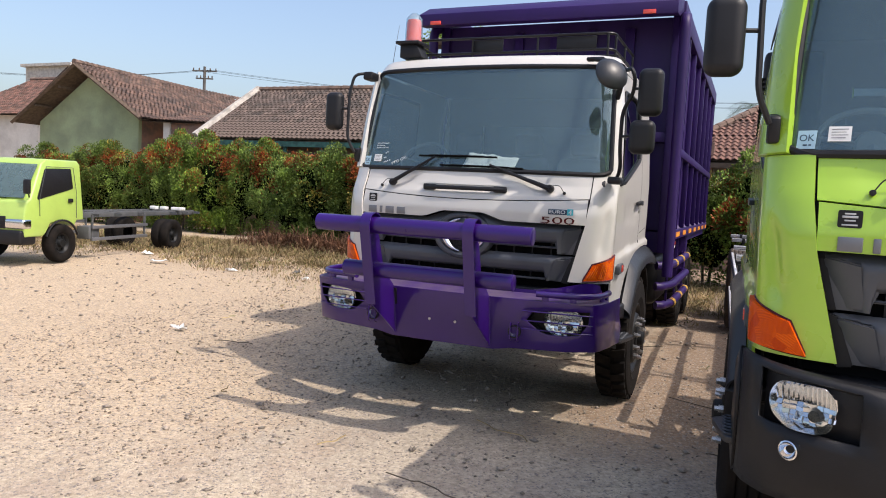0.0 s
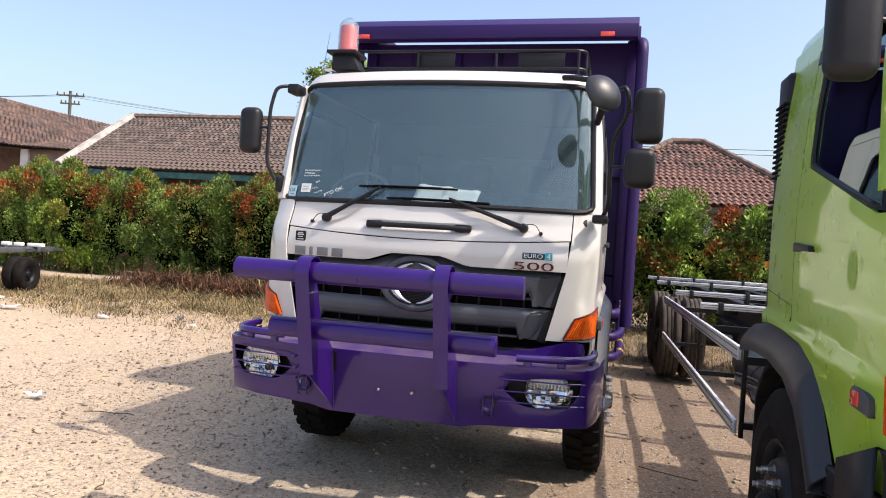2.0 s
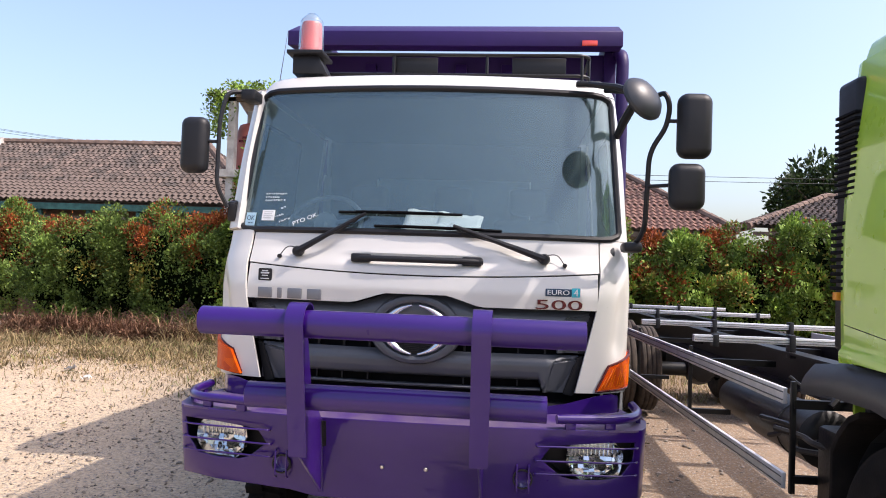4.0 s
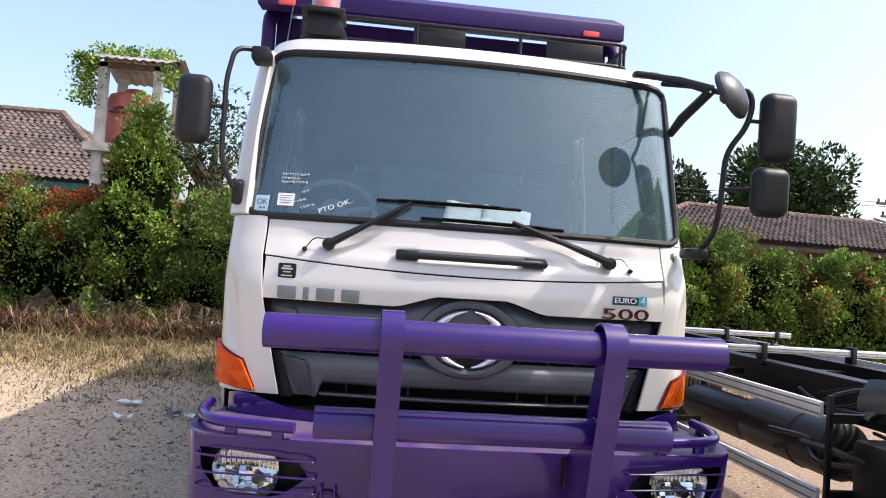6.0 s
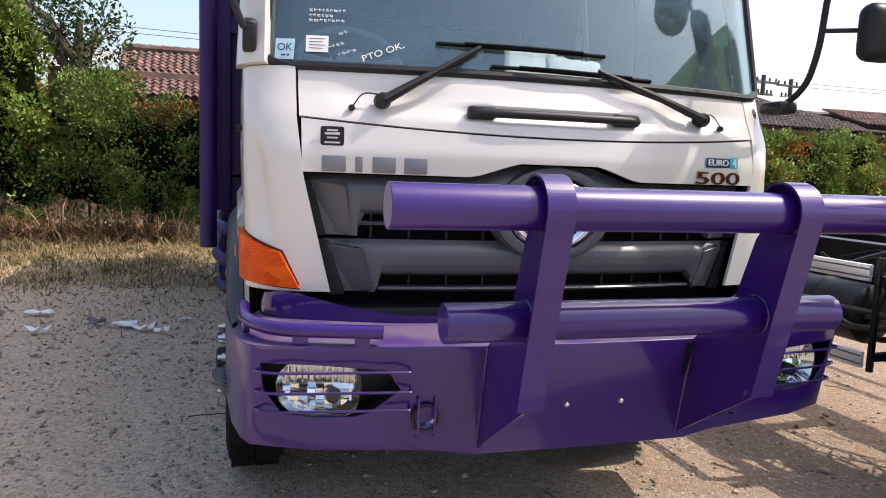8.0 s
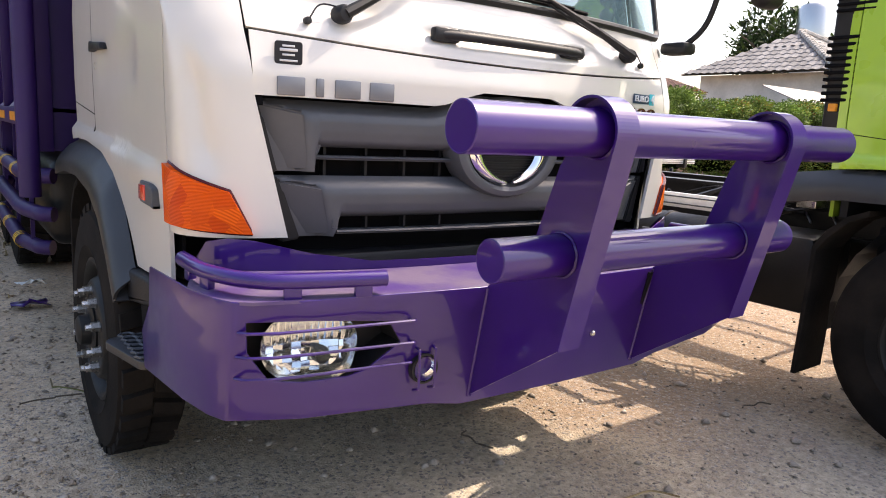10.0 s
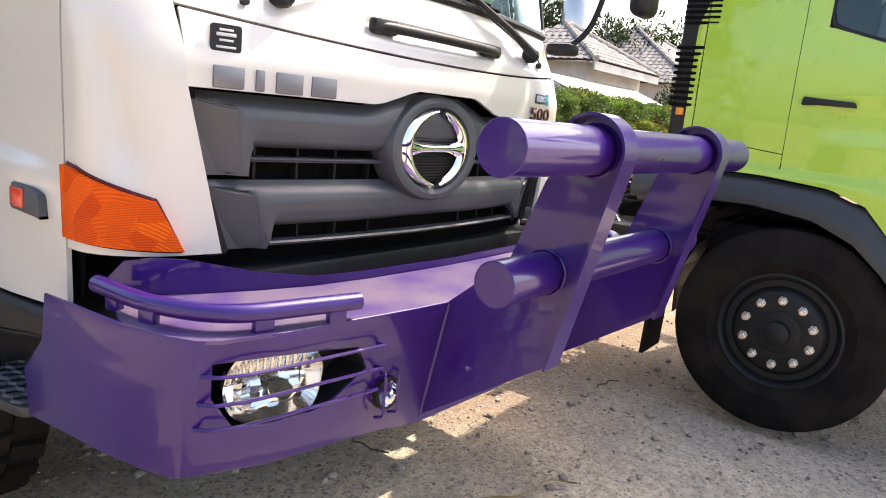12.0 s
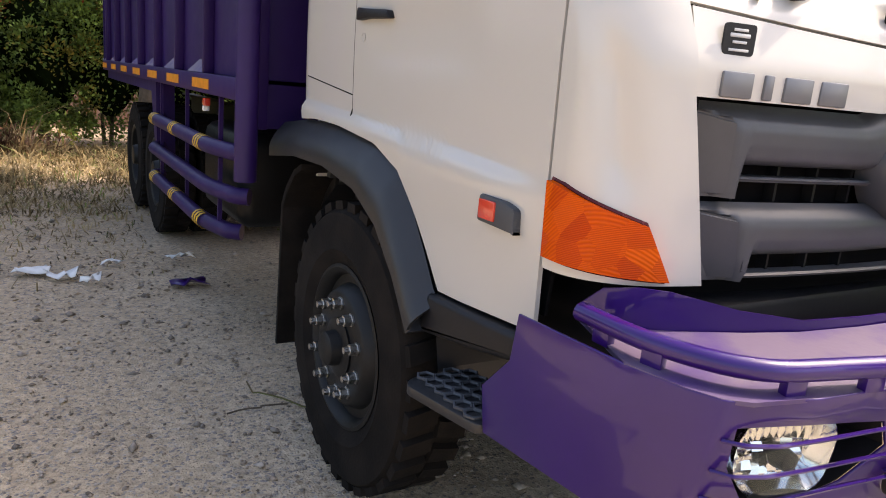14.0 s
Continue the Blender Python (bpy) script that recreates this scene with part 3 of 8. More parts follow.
        prism(bm, [(y + flap, z) for y, z in ((1.94, 1.06), (2.04, 1.02), (2.14, 0.93), (2.20, 0.84), (2.225, 0.12), (2.20, 0.12), (2.175, 0.82), (2.12, 0.90), (2.03, 0.99), (1.94, 1.03))], "x", s * 0.86, s * 1.17, 0.004)
        part("mud_flap", bm, M["rubber"], wa, "black rubber mud flap")
        # step with a honeycomb tread
        bm = B()
        prism(bm, rounded([(s * 1.02, 0.40), (s * 1.04, 0.74), (s * 1.25, 0.74), (s * 1.29, 0.70), (s * 1.23, 0.40), (s * 1.02, 0.395)], 0.03, 3), "z", 0.555, 0.585, 0.004)
        st = part("step", bm, M["grey_plastic"], t, "grey plastic step with a honeycomb tread")
        bm = B()
        for i in range(4):
            for j in range(6):
                cx, cy = 1.070 + 0.046 * i, 0.43 + 0.053 * j + (0.0265 if i % 2 else 0)
                if cy < 0.73:
                    tube(bm, [(s * (cx + 0.028 * math.cos(k * math.pi / 3)), cy + 0.028 * math.sin(k * math.pi / 3), 0.590) for k in range(6)], 0.0055, 5, close=True)
        part("tread", bm, M["smoke"], st)
    # windscreen with its rubber
    bm = B()
    skin(bm, [(u_front(-1.075, 1.87), 1.872), (u_front(1.075, 1.87), 1.872), (u_front(1.025, 2.69), 2.685), (u_front(-1.025, 2.69), 2.685)], 40, 12, 0.004, 0.006)
    ws = part("windscreen", bm, M["windscreen"], t, "large bowed tinted windscreen")
    ws.visible_shadow = False
    bm = B()
    zs = [1.86, 1.88] + [lerp(1.9, 2.64, i / 6) for i in range(7)] + [2.675, 2.695]
    left = [cab(u_front(-lerp(1.085, 1.035, (z - 1.86) / 0.84) + (0.05 if z in (1.86, 2.695) else 0.01 if z in (1.88, 2.675) else 0), z), z, 0.004) for z in zs]
    top = [cab(u_front(x, 2.70), 2.70, 0.004) for x in np.linspace(-0.93, 0.93, 21)]
    right = [Vector((-p.x, p.y, p.z)) for p in reversed(left)]
    low = [cab(u_front(x, 1.855), 1.855, 0.004) for x in np.linspace(0.98, -0.98, 21)]
    tube(bm, left + top + right + low, 0.019, 8, close=True)
    part("windscreen_rubber", bm, M["black_plastic"], ws)
    # roof
    bm = B()
    rings = []
    us = [i / 10 for i in range(10)] + [1 + i / 6 for i in range(6)] + [2, 2.25, 2.5, 2.75, 2.96]
    full = [-u for u in reversed(us[1:])] + us
    for z, inset in ((2.705, 0.0), (2.755, 0.0), (2.785, 0.0), (2.806, 0.0), (2.826, 0.10), (2.838, 0.35)):
        ring = []
        for u in full:
            p = cab(u, min(z, 2.84), 0.006)
            p.z = z
            c = Vector((0, 1.2, z))
            ring.append(bm.verts.new(p.lerp(c, inset)))
        rings.append(ring)
    for a, b in zip(rings, rings[1:]):
        for i in range(len(full) - 1):
            bm.faces.new((a[i], a[i + 1], b[i + 1], b[i]))
        bm.faces.new((a[-1], a[0], b[0], b[-1]))
    bm.faces.new(rings[-1])
    part("roof", bm, paint, t)
    # back wall with a window
    bm = B()
    box(bm, -1.08, 1.08, 2.035, 2.055, 1.0, 1.95)
    box(bm, -1.06, 1.06, 2.035, 2.055, 2.42, 2.72)
    box(bm, -1.08, -0.62, 2.035, 2.055, 1.95, 2.42)
    box(bm, 0.62, 1.08, 2.035, 2.055, 1.95, 2.42)
    part("back_wall", bm, paint, t)
    bm = B()
    box(bm, -0.62, 0.62, 2.042, 2.047, 1.95, 2.42)
    part("rear_window", bm, M["window"], t).visible_shadow = False
    # inside
    bm = B()
    prism(bm, rounded([(0.32, 1.50), (0.22, 1.80), (0.30, 1.845), (0.55, 1.85), (0.66, 1.78), (0.62, 1.45)], 0.06, 4), "x", -1.06, 1.06, 0.01)
    part("dashboard", bm, M["interior"], t)
    bm = B()
    box(bm, -1.04, 1.04, 1.98, 2.02, 1.0, 1.94)
    box(bm, -1.00, 1.00, 0.50, 2.02, 2.69, 2.71)
    part("lining", bm, M["interior"], t)
    bm = B()
    box(bm, -1.02, 1.02, 2.012, 2.028, 2.40, 2.69)
    part("rear_lining", bm, M["interior"], t)
    for s in (-1, 1):
        bm = B()
        box(bm, s * 0.82 - 0.19, s * 0.82 + 0.19, 2.012, 2.028, 1.94, 2.40)
        part("rear_lining", bm, M["interior"], t)
    for x in (-0.58, 0.05, 0.60):
        w = 0.25 if x != 0.05 else 0.2
        bm = B()
        box(bm, x - w, x + w, 1.05, 1.55, 1.30, 1.48, 0.06, 3)
        box(bm, x - w, x + w, 1.45, 1.60, 1.45, 2.05, 0.06, 3)
        box(bm, x - 0.14, x + 0.14, 1.47, 1.58, 2.08, 2.28, 0.05, 3)
        part("seat", bm, M["seat"], t)
    bm = B()
    ring = [Vector((-0.70 + 0.23 * math.cos(a), 0.0, 0.23 * math.sin(a))) for a in np.linspace(0, 2 * math.pi, 33)[:-1]]
    tilt = Matrix.Translation((0, 0.74, 1.935)) @ Matrix.Rotation(radians(-38), 4, "X")
    tube(bm, [tilt @ p for p in ring], 0.017, 8, close=True)
    for a in (0.2, math.pi - 0.2, -math.pi / 2):
        tube(bm, [tilt @ Vector((-0.70, 0, 0)), tilt @ Vector((-0.70 + 0.22 * math.cos(a), 0, 0.22 * math.sin(a)))], 0.014, 6)
    lathe(bm, [(0.0, -0.03), (0.07, -0.02), (0.075, 0.02), (0.0, 0.03)], 16, "y", (-0.70, 0.74, 1.935))
    tube(bm, [tilt @ Vector((-0.70, 0, 0)), (-0.70, 0.5, 1.62)], 0.03, 8)
    part("steering_wheel", bm, M["wheel_grey"], t, "grey plastic steering wheel")
    # grille: two broad bars whose ends fold back into facets and reach down beside the slots
    grille = M["grille_grey"]

    def gp(x, z, out=0.0):
        return cab(u_front(x, z), z, out)

    def bar(a, b, zlo, zhi, x_end, slot, foot, fold, hump=0.0):
        (fx0, fz0), (fx1, fz1), (ox, oz) = fold
        x = lerp(-x_end, x_end, a)
        ax = abs(x)
        lift = hump * max(0.0, min(1.0, (0.34 - ax) / 0.17))
        z = lerp(lerp(zlo, foot, max(0.0, min(1.0, (ax - slot) / 0.014))), zhi + lift, b)
        p = gp(x, min(z, 1.47), 0.0)
        p.z = z
        k = (z - zlo) / (zhi + lift - zlo)
        p.y += 0.030 + float(np.interp(k, (-0.6, 0.0, 0.05, 0.14, 0.35, 0.58, 0.74, 0.88, 1.0), (0.012, 0.050, 0.018, 0.004, -0.004, -0.006, 0.000, 0.016, 0.040)) if ax < slot + 0.007 else np.interp(k, (-0.6, 0.58, 0.74, 0.88, 1.0), (-0.002, -0.006, 0.000, 0.016, 0.040)))
        # the end sinks behind its facet, but for a wedge along the top
        side = ax - lerp(fx1, fx0, (z - fz1) / (fz0 - fz1))
        top = lerp(fz0, oz, (ax - fx0) / (ox - fx0)) - z
        p.y += 0.030 * max(0.0, min(1.0, side / 0.03, top / 0.012))
        p.y += 0.012 * math.exp(-(x / 0.22) ** 4)
        return p
    bm = B()
    sheet(bm, lambda a, b: bar(a, b, 1.318, 1.464, 0.942, 0.742, 1.240, ((0.797, 1.427), (0.768, 1.240), (0.945, 1.455)), 0.055), 132, 22, 0.02)
    top_bar = part("grille", bm, grille, t, "satin dark grey plastic grille with two broad bars")
    bm = B()
    sheet(bm, lambda a, b: bar(a, b, 1.088, 1.226, 0.872, 0.668, 1.028, ((0.735, 1.195), (0.690, 1.028), (0.872, 1.216))), 124, 22, 0.02)
    part("grille_bar", bm, grille, top_bar)
    for s in (-1, 1):
        # facets that fold back from the bars' ends
        for q in ([(0.797, 1.424, 0.016), (0.944, 1.452, 0.050), (0.868, 1.243, 0.072), (0.768, 1.243, 0.036)], [(0.735, 1.190, 0.016), (0.871, 1.211, 0.050), (0.806, 1.030, 0.070), (0.690, 1.030, 0.036)]):
            bm = B()
            poly = [gp(s * x, z) + Vector((0, d, 0)) for x, z, d in q]
            f = [bm.verts.new(p) for p in poly]
            r = [bm.verts.new(p + Vector((0, 0.06, 0))) for p in poly]
            bm.faces.new(f)
            bm.faces.new(r)
            for k in range(4):
                bm.faces.new((f[k], f[(k + 1) % 4], r[(k + 1) % 4], r[k]))
            bmesh.ops.recalc_face_normals(bm, faces=bm.faces)
            bmesh.ops.bevel(bm, geom=list(bm.edges), offset=0.007, segments=3, affect="EDGES")
            part("grille_facet", bm, grille, top_bar)
        # dark returns between the bars' ends and the painted corner
        for q in ([(0.955, 1.462), (0.925, 1.462), (0.865, 1.236), (0.905, 1.236)], [(0.903, 1.228), (0.860, 1.218), (0.790, 1.020), (0.850, 1.010)]):
            bm = B()
            poly = [gp(s * x, z, -0.045) for x, z in q]
            f = [bm.verts.new(p) for p in poly]
            r = [bm.verts.new(p + Vector((0, 0.06, 0))) for p in poly]
            bm.faces.new(f)
            bm.faces.new(r)
            for k in range(4):
                bm.faces.new((f[k], f[(k + 1) % 4], r[(k + 1) % 4], r[k]))
            bmesh.ops.recalc_face_normals(bm, faces=bm.faces)
            bmesh.ops.bevel(bm, geom=list(bm.edges), offset=0.006, segments=2, affect="EDGES")
            part("grille_corner", bm, M["black_plastic"], top_bar)
        # one blade-shaped slat in each slot
        for zz, a0, a1, deep in ((1.286, 0.15, 0.755, -0.050), (1.042, 0.0, 0.672, -0.034)):
            bm = B()

            def slat(a, b):
                p = gp(s * lerp(a0, a1, a), zz, deep)
                p.y += 0.050 * b
                p.z = zz + 0.006 * b + 0.005 * math.sin(math.pi * min(1.0, b * 4))
                return p
            sheet(bm, slat, 16, 8, 0.010 * s)
            part("grille_slat", bm, grille, top_bar)
        for i in range(4):
            bm = B()
            x = s * (0.26 + 0.145 * i)
            p = gp(x, 1.28, -0.095)
            box(bm, x - 0.005, x + 0.005, p.y, p.y + 0.03, 1.225, 1.335)
            part("grille_rib", bm, M["black_plastic"], top_bar)
            bm = B()
            p = gp(x, 1.06, -0.075)
            box(bm, x - 0.004, x + 0.004, p.y, p.y + 0.03, 1.045, 1.105)
            part("grille_rib", bm, M["black_plastic"], top_bar)
    # black sheet behind the bars, standing for the shade in the slots
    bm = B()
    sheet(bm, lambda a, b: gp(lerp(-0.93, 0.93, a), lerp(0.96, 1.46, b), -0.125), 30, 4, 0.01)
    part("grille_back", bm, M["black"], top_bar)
    # oval badge: a ring open above and below, with a flared crossbar
    wide = Matrix.Diagonal((1.36, 1, 1, 1))
    bm = B()
    lathe(bm, [(0.186, 0.04), (0.186, -0.026), (0.178, -0.046), (0.160, -0.052), (0.146, -0.046), (0.140, -0.026), (0.140, 0.02)], 56, "y", (0, 0.076, 1.337))
    bmesh.ops.transform(bm, matrix=wide, verts=bm.verts)
    ring = part("badge_surround", bm, grille, t)
    bm = B()
    for s in (-1, 1):
        def arc(a, b):
            th = radians(lerp(-84, 84, a))
            band = 0.006 + 0.036 * math.cos(th * 0.97) ** 0.55
            r = 0.139 - band * (1 - b)
            return Vector((s * r * math.cos(th), 0.076 - 0.030 - 0.026 * math.sin(math.pi * lerp(0.12, 0.88, b)), 1.337 + r * math.sin(th)))
        sheet(bm, arc, 44, 8, -0.012 * s)

    def crossbar(a, b):
        x = lerp(-0.112, 0.112, a)
        h = 0.017 + 0.024 * (abs(x) / 0.112) ** 4
        return Vector((x, 0.076 - 0.032 - 0.022 * math.sin(math.pi * lerp(0.1, 0.9, b)), 1.337 + lerp(-h, h, b)))
    sheet(bm, crossbar, 30, 8, 0.012)
    bmesh.ops.transform(bm, matrix=wide, verts=bm.verts)
    part("badge", bm, M["chrome"], ring, "chrome ring badge with a flared crossbar")
    bm = B()
    lathe(bm, [(0.0, -0.012), (0.134, -0.012), (0.134, 0.0)], 40, "y", (0, 0.076, 1.337))
    for i in range(24):
        z = 1.337 - 0.115 + 0.010 * i
        w = math.sqrt(max(0.0, 0.122 ** 2 - (z - 1.337) ** 2))
        box(bm, -w, w, 0.052, 0.066, z - 0.0028, z + 0.0028)
    bmesh.ops.transform(bm, matrix=wide, verts=bm.verts)
    part("badge_mesh", bm, M["black_plastic"], ring)
    # maker's name as plain bars, with the small square plate above it
    for i, (x0, x1) in enumerate(((-0.892, -0.806), (-0.774, -0.748), (-0.714, -0.630), (-0.600, -0.516))):
        bm = B()
        p = cab(u_front((x0 + x1) / 2, 1.50), 1.50, 0.006)
        box(bm, x0, x1, -0.006, 0.006, 1.474, 1.531, 0.004, m=Matrix.Translation((0, p.y, 0)) @ Matrix.Translation(((x0 + x1) / 2, 0, 0)) @ Matrix.Rotation(-0.20, 4, "Z") @ Matrix.Translation((-(x0 + x1) / 2, 0, 0)))
        part("name_bar", bm, M["silver"], bonnet, "plain silver badge block")
    p = cab(u_front(-0.855, 1.60), 1.60, 0.011)
    rz = math.degrees(math.atan2(0.28 * -0.825, 1))
    bm = B()
    prism(bm, rounded([(-0.042, 0.0), (-0.042, 0.034), (0.042, 0.034), (0.042, -0.034), (-0.042, -0.034), (-0.042, 0.0)], 0.010, 4), "y", -0.003, 0.003)
    plate = part("plate", bm, M["black_plastic"], bonnet, "small square black plate with a silver mark")
    plate.matrix_basis = pose(p.x, p.y, p.z, 0, 0, rz)
    bm = B()
    box(bm, -0.027, 0.027, -0.005, 0.0, 0.004, 0.013, 0.002)
    mark = part("mark", bm, M["silver_bright"], plate)
    for x0, x1, z0, z1 in ((-0.019, 0.019, 0.017, 0.023), (-0.019, 0.019, -0.009, -0.003), (-0.027, 0.027, -0.026, -0.020)):
        bm = B()
        box(bm, x0, x1, -0.005, 0.0, z0, z1, 0.001)
        part("mark_bar", bm, M["silver_bright"], mark)
    # series number and emission badge
    p = cab(u_front(0.753, 1.494), 1.494, 0.008)
    rz = math.degrees(math.atan2(0.28 * 0.74, 1))
    lettering("500", 0.072, M["darkred"], bonnet, pose(p.x, p.y, p.z, 90, 0, rz) @ Matrix.Diagonal((2.45, 1, 1, 1)), "number", 0.004, "dark red and chrome number 500")
    lettering("500", 0.078, M["steel"], bonnet, pose(p.x, p.y + 0.003, p.z, 90, 0, rz) @ Matrix.Diagonal((2.33, 1, 1, 1)), "number_edge", 0.002)
    p = cab(u_front(0.775, 1.561), 1.561, 0.006)
    bm = B()
    box(bm, -0.095, 0.045, -0.002, 0.002, -0.020, 0.020, 0.003)
    eb = part("emission_badge", bm, M["ink"], bonnet, "dark badge reading EURO 4")
    eb.matrix_basis = pose(p.x, p.y, p.z, 0, 0, rz)
    bm = B()
    box(bm, 0.046, 0.092, -0.002, 0.002, -0.024, 0.026, 0.003)
    part("emission_patch", bm, M["teal"], eb)
    lettering("EURO", 0.036, M["chalk"], eb, pose(-0.027, -0.004, 0, 90, 0, 0) @ Matrix.Diagonal((1.3, 1, 1, 1)))
    lettering("4", 0.052, M["chalk"], eb, pose(0.069, -0.004, 0, 90, 0, 0))
    # grab bar
    bm = B()
    pts = [cab(u_front(x, 1.708), 1.708, o) for x, o in ((-0.345, 0.012), (-0.28, 0.03), (-0.18, 0.034), (0.0, 0.034), (0.17, 0.034), (0.28, 0.030), (0.345, 0.012))]
    tube(bm, pts, 0.017, 10)
    for x in (-0.31, 0.29):
        p = cab(u_front(x, 1.708), 1.708, 0.012)
        box(bm, p.x - 0.055, p.x + 0.055, p.y - 0.018, p.y + 0.02, 1.685, 1.733, 0.012)
    part("grab_bar", bm, M["black_plastic"], t, "black plastic grab bar under the windscreen")
    # wipers
    for (px, pz), (tx, tz), (bx0, bz0), (bx1, bz1) in (((-0.675, 1.735), (-0.305, 1.955), (-0.468, 1.962), (0.224, 1.962)), ((0.672, 1.735), (0.18, 1.900), (-0.257, 1.888), (0.44, 1.880))):
        bm = B()
        def on(x, z, o):
            return cab(u_front(x, z), z, o)
        lathe(bm, [(0.030, 0.02), (0.030, -0.02), (0.022, -0.035), (0.0, -0.037)], 14, "y", on(px, pz, 0.02))
        tube(bm, [on(px, pz, 0.045), on(lerp(px, tx, 0.45), lerp(pz, tz, 0.45), 0.052), on(tx, tz, 0.040)], [0.020, 0.014, 0.009], 8)
        tube(bm, [on(px + (0.03 if px < 0 else -0.03), pz + 0.02, 0.03), on(lerp(px, tx, 0.8), lerp(pz, tz, 0.8) - 0.02, 0.035), on(tx - 0.02, tz - 0.008, 0.036)], 0.004, 6)
        w = part("wiper", bm, M["black_plastic"], t, "black windscreen wiper arm")
        bm = B()
        tube(bm, [on(lerp(bx0, bx1, k), lerp(bz0, bz1, k), 0.016) for k in np.linspace(0, 1, 9)], 0.008, 6)
        tube(bm, [on(lerp(bx0, bx1, k), lerp(bz0, bz1, k) + 0.004, 0.028 + 0.012 * math.sin(k * math.pi)) for k in np.linspace(0.15, 0.85, 7)], 0.006, 6)
        part("blade", bm, M["black"], w)
        bm = B()
        sx = -1 if px < 0 else 1
        tube(bm, rounded([on(px, pz + 0.02, 0.03), on(px + sx * 0.07, pz + 0.03, 0.03), on(px + sx * 0.11, pz - 0.03, 0.02)], 0.03, 4), 0.003, 5)
        lathe(bm, [(0.012, 0.008), (0.012, -0.008), (0.0, -0.010)], 10, "y", on(px + sx * 0.11, pz - 0.03, 0.012))
        part("washer_jet", bm, M["black_plastic"], w)
    # mirror on the side at -x
    bm = B()
    tube(bm, rounded([(-1.06, 0.40, 2.66), (-1.12, 0.34, 2.68), (-1.20, 0.28, 2.66), (-1.225, 0.25, 2.50), (-1.215, 0.22, 2.10), (-1.16, 0.26, 1.98)], 0.06, 5), 0.013, 8)
    tube(bm, [(-1.225, 0.245, 2.36), (-1.33, 0.22, 2.36)], 0.010, 8)
    box(bm, -1.13, -1.04, 0.30, 0.44, 2.62, 2.69, 0.015)
    prism(bm, rounded([(0.27, 1.90), (0.26, 2.01), (0.33, 2.03), (0.36, 1.90)], 0.02, 3), "x", -1.165, -1.115, 0.012)
    arm = part("mirror_arm", bm, M["black_plastic"], t)
    bm = B()
    box(bm, -1.44, -1.28, 0.180, 0.285, 2.17, 2.50, 0.050, 6)
    part("mirror", bm, M["black_plastic"], arm, "dark plastic wing mirror on a tube arm")
    # mirrors on the side at +x
    bm = B()
    tube(bm, rounded([(1.00, 0.38, 2.72), (1.12, 0.20, 2.67), (1.20, 0.05, 2.60), (1.25, -0.06, 2.60), (1.275, -0.05, 2.53), (1.265, -0.02, 2.43), (1.19, 0.02, 2.31), (1.185, 0.04, 2.05), (1.19, 0.10, 1.90), (1.14, 0.20, 1.81)], 0.07, 5), 0.014, 8)
    tube(bm, [(1.265, -0.03, 2.46), (1.37, -0.07, 2.45)], 0.010, 8)
    tube(bm, [(1.185, 0.03, 2.13), (1.32, -0.06, 2.13)], 0.010, 8)
    tube(bm, [(0.90, 0.34, 2.745), (1.04, 0.26, 2.71), (1.15, 0.12, 2.635)], [0.016, 0.020, 0.026], 8)
    tube(bm, [(1.075, 0.42, 2.46), (1.10, 0.34, 2.53), (1.15, 0.12, 2.635)], [0.020, 0.026, 0.024], 8)
    box(bm, 0.83, 0.97, 0.33, 0.39, 2.735, 2.765, 0.012)
    box(bm, 1.09, 1.19, 0.13, 0.27, 1.79, 1.845, 0.018)
    arm = part("mirror_arm", bm, M["black_plastic"], t)
    for x, y, z, w, h, nm in ((1.390, -0.08, 2.425, 0.085, 0.165, "dark plastic wing mirror on a tube arm"), (1.355, -0.10, 2.115, 0.088, 0.118, "short dark plastic wide-angle mirror")):
        bm = B()
        box(bm, x - w, x + w, y - 0.045, y + 0.060, z - h, z + h, 0.050, 6)
        part("mirror", bm, M["black_plastic"], arm, nm)
    bm = B()
    lathe(bm, [(0.0, -0.055), (0.05, -0.050), (0.100, -0.028), (0.120, -0.004), (0.114, 0.012), (0.0, 0.014)], 28, "y")
    lathe(bm, [(0.118, -0.008), (0.124, 0.004), (0.118, 0.018), (0.0, 0.024)], 28, "y")
    lathe(bm, [(0.0, 0.012), (0.026, 0.014), (0.022, 0.05), (0.0, 0.06)], 14, "y")
    rm = part("mirror", bm, M["grey_plastic"], arm, "round dark plastic mirror above the windscreen")
    rm.matrix_basis = pose(1.125, -0.13, 2.55, -25, 12, 35)


